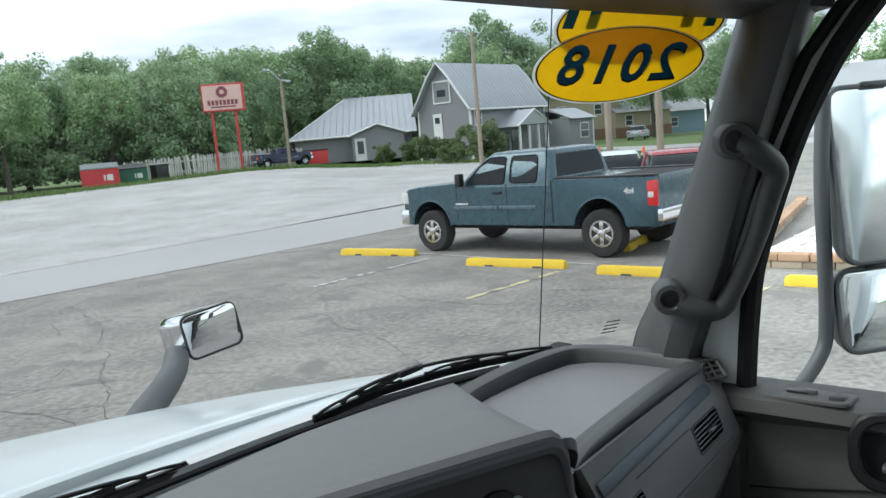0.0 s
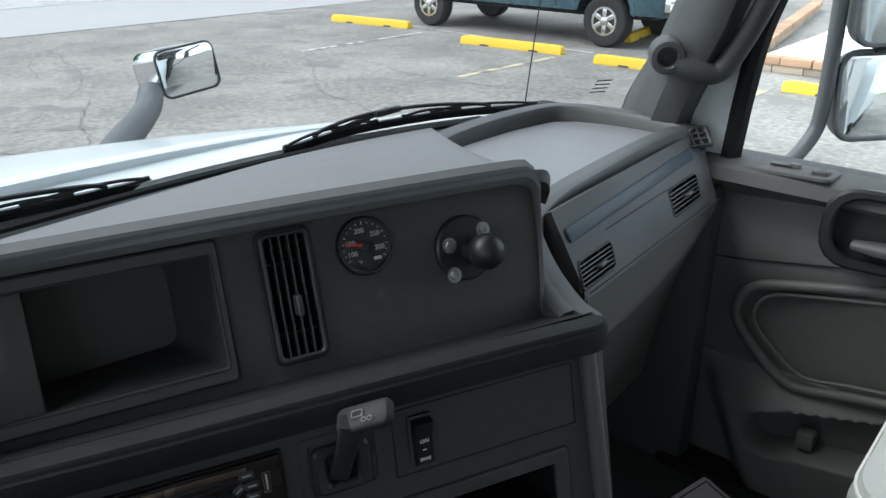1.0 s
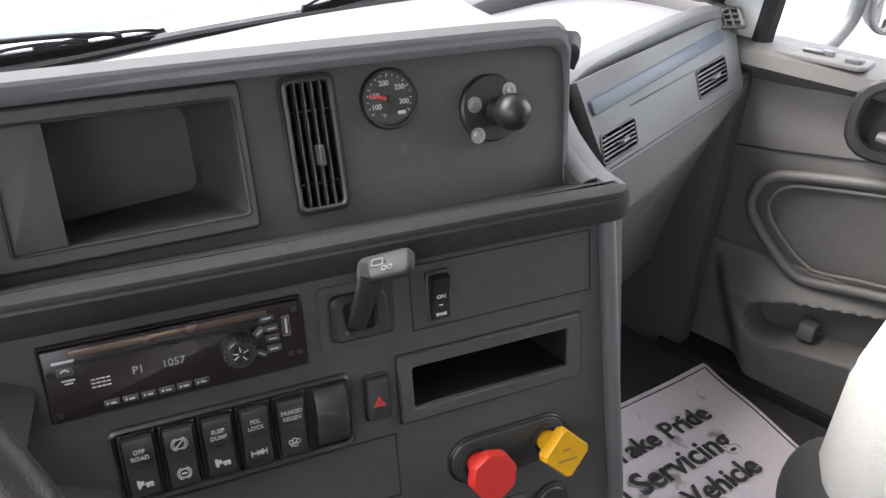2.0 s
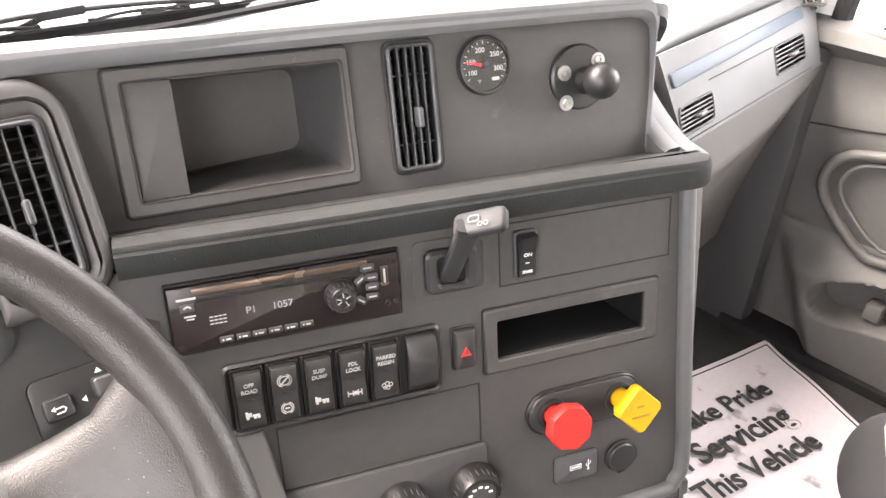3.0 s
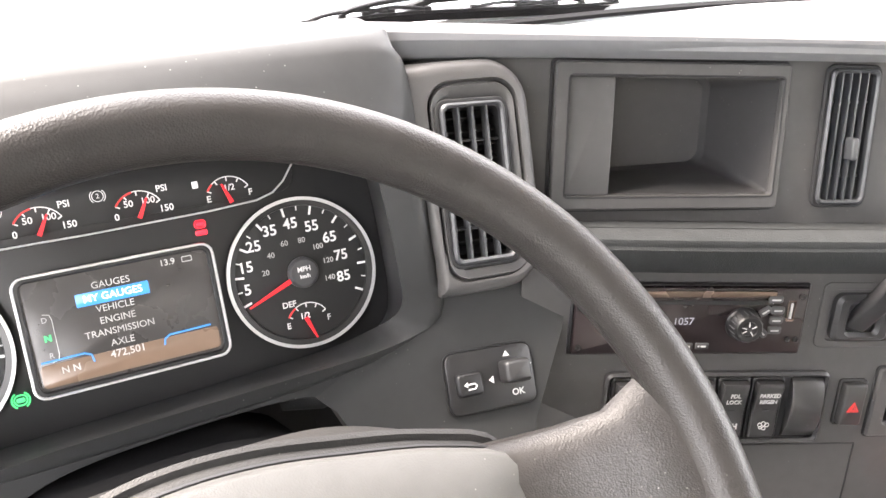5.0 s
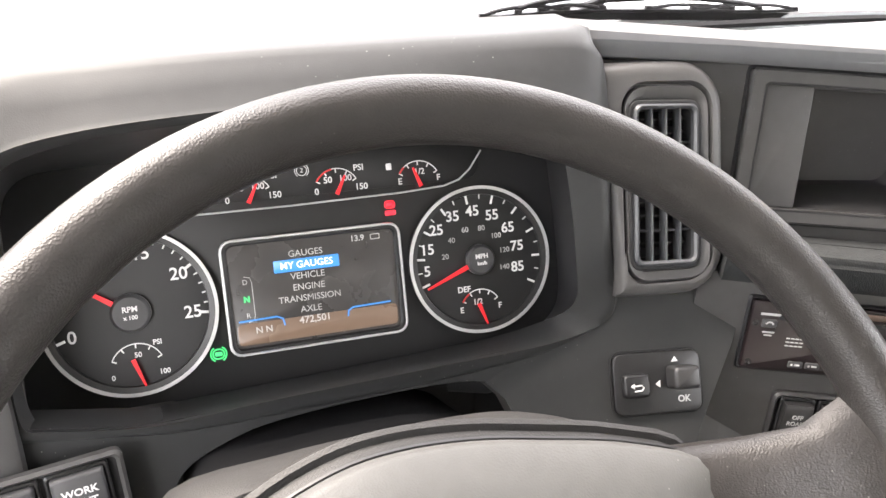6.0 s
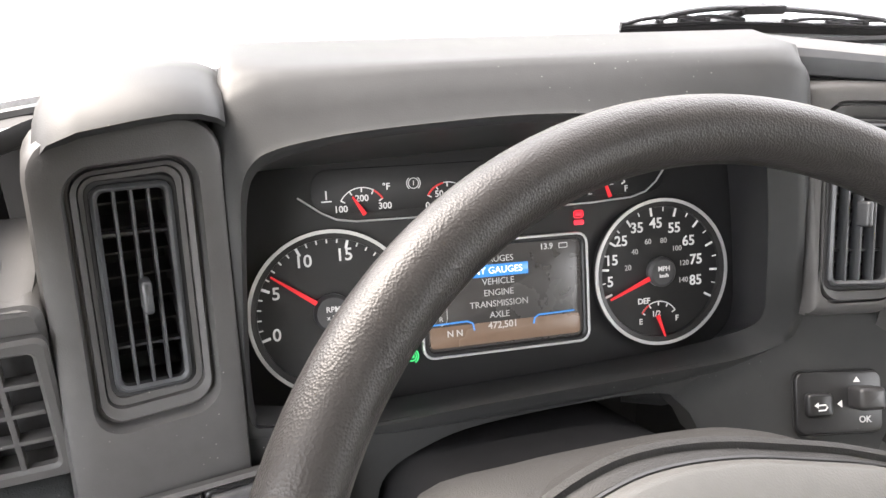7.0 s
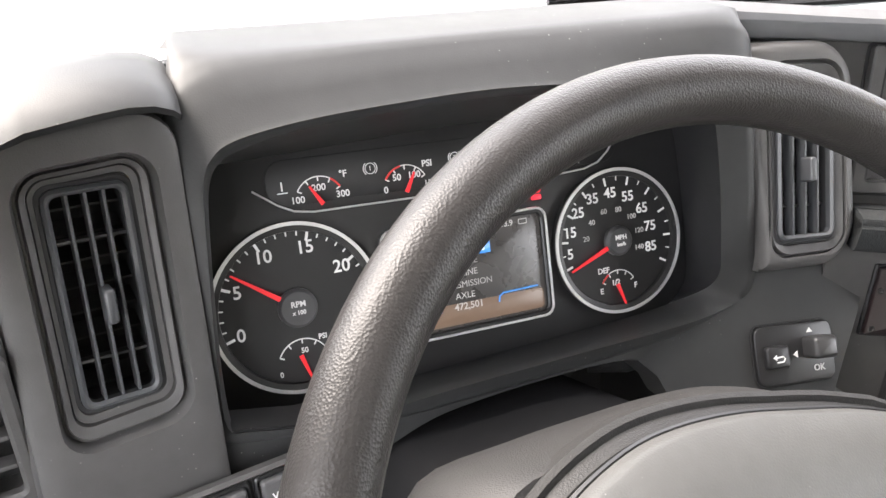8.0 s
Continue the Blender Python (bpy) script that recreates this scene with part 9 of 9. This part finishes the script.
# ======== the truck's own outside parts in view ========
M_MESH = mat("cowl_mesh_plastic", (0.60, 0.61, 0.61), 0.6, var=0.3, scale=200, fine=700)
M_STICKY = leaf_mat("yellow_sticker", (0.86, 0.66, 0.03), 0.5, var=0.05, through_=0.65)
M_STICKB = leaf_mat("blue_sticker_ink", (0.03, 0.21, 0.42), 0.5, var=0.05, through_=0.65)
M_STICKK = leaf_mat("dark_sticker_outline", (0.03, 0.03, 0.03), 0.5, var=0.05, through_=0.65)
M_STICKW = leaf_mat("white_sticker_edge", (0.75, 0.75, 0.73), 0.5, var=0.05, through_=0.65)
M_PRINTG = mat("grey_glass_print", (0.10, 0.10, 0.10), 0.7, var=0.2)
M_MIRSHELL = mat("grey_mirror_shell", (0.075, 0.08, 0.085), 0.5, var=0.08, bump=0.2, bscale=900)
# Slightly blurred mirror, so the pane reads as one pale reflection.
M_MIRBACK = mat("blurred_mirror_glass", (0.75, 0.77, 0.78), 0.12, metal=1.0, var=0.03)


def truck_front():
    h = thing("truck_hood", "white sloping truck hood beyond the windshield", "hood")
    ys = [1.02, 1.15, 1.35, 1.55, 1.82, 2.15, 2.5, 2.85, 3.1]
    def wid(y):
        return interp(y, (1.0, 1.5, 1.9, 2.3, 2.85, 3.1), (0.82, 0.765, 0.73, 0.69, 0.65, 0.60))
    def crest(y):
        return interp(y, (1.0, 1.1, 1.5, 1.82, 2.23, 2.79, 3.1), (1.665, 1.648, 1.565, 1.49, 1.385, 1.22, 1.08))
    def nar(y, u):
        return interp(y, (1.0, 1.4), (0.06, 0.12)) if u < 0 else 0.0     # the driver-side edge sits further in
    def top(s, t):
        y = 1.0 + 2.1 * t
        u = 2 * s - 1
        w, z = wid(y), crest(y)
        a = abs(u)
        if a < 0.8:
            x, zz = (w - nar(y, u)) * u / 0.8, z + 0.055 * (1 - (a / 0.8) ** 2)
        else:
            k = (a - 0.8) / 0.2
            x, zz = math.copysign(w - nar(y, u) + 0.10 * k ** 0.7, u), z - 0.45 * k ** 1.5 - 0.01 * k
        return (CX + x, y, zz)
    part("hood_shell", sheet(top, 40, 26, 0.02), M_WHITE, h)
    def scuttle(s, t):
        x = -0.79 + 1.60 * s
        y = glass_y(x, 1.68) + 0.010
        dx = min(1.0, abs(x - CX) / (wid(1.04) - nar(1.04, x - CX)))
        return (x, y + (1.05 - y) * t, 1.697 + (crest(1.04) + 0.055 * (1 - dx * dx) + 0.001 - 1.697) * t - 14.0 * max(0.0, -0.715 - x) ** 2)
    cowl = part("cowl", sheet(scuttle, 40, 3, 0.02), M_WHITE, h, "white cowl panel")
    part("mesh_strip", sheet(lambda s, t: (CX + 0.80 * (2 * s - 1), glass_y(CX + 0.80 * (2 * s - 1), 1.69) + 0.016 + 0.034 * t, 1.7005 - 0.001 * t), 40, 2, 0.006), M_MESH, cowl, "pale ribbed air intake strip")
    part("base_seal", tube([(CX + 0.95 * (k / 20 - 1), glass_y(CX + 0.95 * (k / 20 - 1), 1.70) - 0.006, 1.699) for k in range(41)], 0.005, 6), M_RUBBER, h, "black windshield base seal")
    part("fender_side", box(1.55, 1.9, 0.5, (CX, 2.05, 0.95), 0.1), M_WHITE, h)
    return h


def wiper(pts, pivot, label):
    """Framed wiper: rubber blade and spine, a long bridge over two levers with open gaps, claws, arm and pivot."""
    w = thing("wiper", label, "wiper", group="windshield wipers")
    path = smooth_path(pts, 8)
    n = len(path) - 1
    def on(f, lift=0.0):
        k = max(0.0, min(n - 1e-6, f * n))
        p = path[int(k)].lerp(path[int(k) + 1], k % 1)
        return Vector((p.x, p.y + 0.30 * lift, p.z + lift))
    def bow(f0, f1, base, rise, m=14):
        return [on(f0 + (f1 - f0) * i / m, base + rise * math.sin(math.pi * i / m) ** 0.7) for i in range(m + 1)]
    part("blade", ribbon(path, [(-0.0015, -0.009), (0.0015, -0.009), (0.0030, 0.000), (-0.0030, 0.000)]), M_RUBBER, w, "rubber wiper blade")
    part("spine", ribbon([on(i / 40, 0.0025) for i in range(41)], [(-0.004, -0.0012), (0.004, -0.0012), (0.004, 0.0012), (-0.004, 0.0012)]), M_BLACK, w)
    part("bridge", tube(bow(0.16, 0.84, 0.007, 0.010, 20), 0.0032, 8), M_BLACK, w, "black wiper bridge")
    for f0, f1 in ((0.02, 0.33), (0.67, 0.98)):
        part("lever", tube(bow(f0, f1, 0.003, 0.006), 0.0024, 8), M_BLACK, w)
    for f0, f1 in ((0.24, 0.44), (0.56, 0.76)):
        part("lever", tube(bow(f0, f1, 0.003, 0.005), 0.0022, 8), M_BLACK, w)
    for f in (0.02, 0.16, 0.24, 0.33, 0.44, 0.56, 0.67, 0.76, 0.84, 0.98):
        part("claw", box(0.008, 0.006, 0.009, on(f, 0.003), 0.0015), M_BLACK, w)
    part("saddle", box(0.055, 0.010, 0.011, on(0.5, 0.016), 0.003), M_BLACK, w)
    arm = part("arm", tube([Vector(pivot), Vector(pivot).lerp(on(0.5, 0.018), 0.5) + Vector((0, 0, 0.003)), on(0.5, 0.019)], [0.007, 0.005, 0.004], 8), M_BLACK, w, "black wiper arm")
    part("pivot_cap", revolve([(0.010, -0.012), (0.010, 0.006), (0.007, 0.010), (0.004, 0.011)], 16), M_BLACK, arm, m=Matrix.Translation(pivot))


def hood_mirror():
    m = thing("hood_mirror", "chrome-backed hood mirror on a grey stalk", "mirror")
    c = Vector((0.980, 2.062, 1.596))
    ax = Vector((0.1585, -0.0265, 0.0198)).normalized()
    az = ax.cross(Vector((0.0105, 0.0085, 0.1193))).normalized()
    ay = az.cross(ax)
    q = Matrix(((ax.x, ay.x, az.x, c.x), (ax.y, ay.y, az.y, c.y), (ax.z, ay.z, az.z, c.z), (0, 0, 0, 1)))
    bm = loft([at(rr(0.10, 0.105, 0.03, 5, -0.052, 0.0), -0.140), at(rr(0.150, 0.128, 0.035, 5, -0.040, 0.0), -0.105), at(rr(0.178, 0.134, 0.030, 5, -0.014), -0.035), at(rr(0.176, 0.136, 0.026, 5), 0.0)])
    bmesh.ops.transform(bm, matrix=q, verts=bm.verts)
    part("shell", bm, M_CHROME, m, "chrome mirror shell")
    bm = rframe(0.178, 0.138, 0.026, 0.164, 0.124, 0.020, 0.010, -0.004, 0.002, seg=5)
    bmesh.ops.transform(bm, matrix=q, verts=bm.verts)
    part("rim", bm, M_BLACK, m)
    bm = rbox(0.168, 0.128, 0.002, 0.022, 0.0005, 0, 0, 0.001, 5)
    bmesh.ops.rotate(bm, cent=(0, 0, 0), matrix=Matrix.Rotation(radians(5), 3, "X"), verts=bm.verts)
    bmesh.ops.transform(bm, matrix=q, verts=bm.verts)
    part("glass", bm, M_MIRROR, m, "mirror glass")
    part("stalk", tube(smooth_path([(0.880, 2.105, 1.548), (0.845, 2.065, 1.515), (0.77, 2.00, 1.490), (0.69, 1.95, 1.462), (0.60, 1.89, 1.43)], 4), [0.038 + 0.0009 * k for k in range(17)], 14, flat=0.8), M_MIRSHELL, m, "grey plastic stalk")


def side_mirrors():
    m = thing("side_mirror", "tall grey two-pane truck side mirror on a bent arm", "mirror")
    f = lambda o: frame_m(o, -39.5, 8)
    for nm, o, w, h, r, mt in (("main", (1.467, 0.352, 1.957), 0.245, 0.345, 0.030, M_MIRBACK), ("convex", (1.462, 0.357, 1.682), 0.225, 0.165, 0.035, M_MIRROR)):
        q = f(o)
        bm = loft([at(rr(w * 0.8, h * 0.9, r, 5), -0.07), at(rr(w * 0.98, h * 0.99, r, 5), -0.03), at(rr(w + 0.012, h + 0.012, r, 5), 0.002)])
        part(nm + "_shell", bm, M_MIRSHELL, m, m=q)
        part(nm + "_rim", rframe(w + 0.014, h + 0.014, r + 0.006, w - 0.004, h - 0.004, r, 0.008, 0.0, 0.002, seg=5), M_MIRSHELL, m, m=q)
        part(nm + "_glass", rbox(w - 0.002, h - 0.002, 0.002, r, 0.0005, 0, 0, 0.002, 5), mt, m, "mirror glass", m=q)
        part(nm + "_clip", rbox(0.06, 0.012, 0.012, 0.003, 0.002, -0.02, h / 2 + 0.004, 0.0), M_BLACK, m, m=q)
    part("mount", tube(smooth_path([(1.367, 0.447, 2.12), (1.360, 0.452, 1.95), (1.364, 0.450, 1.78), (1.364, 0.450, 1.66), (1.354, 0.456, 1.605), (1.30, 0.48, 1.55), (1.20, 0.52, 1.49), (1.05, 0.52, 1.45), (0.975, 0.515, 1.44)], 5), 0.015, 10), M_MIRSHELL, m, "bent grey mirror arm")


def stickers():
    def on_glass(x, z, off):
        return Vector((x, glass_y(x, z) + off, z))
    def oval(cx, cz, rx, rz, off, k, k0=0.0):
        pts = []
        for i in range(48):
            a = 2 * math.pi * i / 48
            x, z = cx + rx * k * math.cos(a), cz + rz * k * math.sin(a)
            pts.append((x, z))
        bm = bmesh.new()
        a = [bm.verts.new(on_glass(x, z, off)) for x, z in pts]
        b = [bm.verts.new(on_glass(x, z, off + 0.0006)) for x, z in pts]
        if k0:
            # a ring only
            c, e = ([bm.verts.new(on_glass(cx + (x - cx) * k0 / k, cz + (z - cz) * k0 / k, o2)) for x, z in pts] for o2 in (off, off + 0.0006))
            for i in range(48):
                j = (i + 1) % 48
                for q in ((a[i], a[j], c[j], c[i]), (b[j], b[i], e[i], e[j]), (a[i], b[i], b[j], a[j]), (c[j], e[j], e[i], c[i])):
                    bm.faces.new(q)
            return bm
        c0, c1 = bm.verts.new(on_glass(cx, cz, off)), bm.verts.new(on_glass(cx, cz, off + 0.0006))
        for i in range(48):
            j = (i + 1) % 48
            bm.faces.new((c0, a[i], a[j]))
            bm.faces.new((c1, b[j], b[i]))
            bm.faces.new((a[i], b[i], b[j], a[j]))
        return bm
    for cx, cz, rx, rz, text, lab in ((0.7115, 2.180, 0.142, 0.050, "2018", "yellow oval windshield sticker with blue year digits, seen from behind"), (0.722, 2.232, 0.140, 0.048, None, "yellow oval windshield sticker with dark unreadable lettering")):
        s = thing("windshield_sticker", lab, "sticker", group="windshield stickers")
        o = -0.0012 if text else 0.0030
        part("edge", oval(cx, cz, rx, rz, o, 1.0, 0.968), M_STICKW, s)
        part("outline", oval(cx, cz, rx, rz, o, 0.966, 0.946), M_STICKK, s)
        part("face", oval(cx, cz, rx, rz, o, 0.945), M_STICKY, s)
        t = (on_glass(cx + 0.1, cz, 0) - on_glass(cx - 0.1, cz, 0)).normalized()
        n = t.cross(Vector((0, -0.5, 0.87))).normalized()
        v = (on_glass(cx, cz + 0.02, 0) - on_glass(cx, cz - 0.02, 0)).normalized()
        if text:
            for dx, off2, material, bold, nm in ((0.0018, -0.0014, M_STICKK, 0.0022, "digit_shadow"), (0.0, -0.0026, M_STICKB, 0.0012, "digit")):
                for i, ch in enumerate(text):
                    bm = letters(ch, 0.080, 0.0002, bold=bold, sx=1.12)
                    for q in bm.verts:
                        p = on_glass(cx - (q.co.x + (i - 1.5) * 0.0525) + dx, cz + q.co.y * 0.84 - dx, o + off2)
                        p.y += q.co.z
                        q.co = p
                    part(nm, bm, material, s)
        else:
            for k in (-0.118, -0.080, 0.075, 0.112):
                part("letter_bar", sheet(lambda a, b: on_glass(cx + k - 0.009 + 0.018 * a, cz - 0.005 + 0.028 * b, o - 0.001), 2, 2, 0.0006, (0, -1, 0)), M_STICKB, s)
    # printed marks at the glass's lower corner
    d = thing("glass_print", "small black printed marks in the windshield's corner", "glass marking")
    for i in range(4):
        part("print_row", sheet(lambda a, b: on_glass(0.897 + 0.024 * a, 1.752 - 0.007 * i + 0.0022 * b, -0.0012), 2, 1, 0.0004, (0, -1, 0)), M_PRINTG, d)
    # thin cable hanging in front of the glass
    wv = [Vector((0.74, 0.955, 1.648)), Vector((0.93, 0.93, 1.648))] + [Vector((0.99, 0.90, 1.66)).lerp(Vector((1.035, 0.832, 2.42)), i / 6) for i in range(7)]
    single("antenna", tube(wv, 0.0014, 6), M_BLACK, "thin black whip antenna standing outside the windshield", "antenna")


body = thing("truck_box_body", "white truck box body behind the cab, seen in the side mirror", "truck body")
part("box", box(2.44, 6.0, 2.5, (CX, -4.45, 2.35), 0.03), M_WHITE, body)
part("floor_rail", box(2.40, 6.0, 0.16, (CX, -4.45, 1.02), 0.01), M_BLACK, body, "black floor rail")
for sx in (-0.86, 0.86):
    for wy in (-4.6, -5.8):
        part("tyre", revolve([(0.28, -0.13), (0.47, -0.13), (0.50, -0.10), (0.50, 0.10), (0.47, 0.13), (0.28, 0.13)], 28), M_RUBBER, body, m=Matrix.Translation((CX + sx, wy, 0.50)) @ Matrix.Rotation(radians(90), 4, "Y"))
part("chassis_rail", box(0.9, 7.4, 0.24, (CX, -3.9, 0.82), 0.01), M_BLACK, body)
truck_front()
wiper([(0.403, 0.915, 1.700), (0.494, 0.900, 1.710), (0.585, 0.876, 1.714), (0.702, 0.838, 1.714), (0.850, 0.772, 1.7085)], (0.445, 0.925, 1.690), "black windshield wiper resting along the glass")
wiper([(-0.228, 0.938, 1.710), (-0.171, 0.932, 1.715), (-0.10, 0.930, 1.716), (0.0, 0.932, 1.711), (0.12, 0.936, 1.704), (0.206, 0.943, 1.698)], (-0.150, 0.945, 1.700), "black windshield wiper on the driver side of the glass")
hood_mirror()
side_mirrors()
stickers()
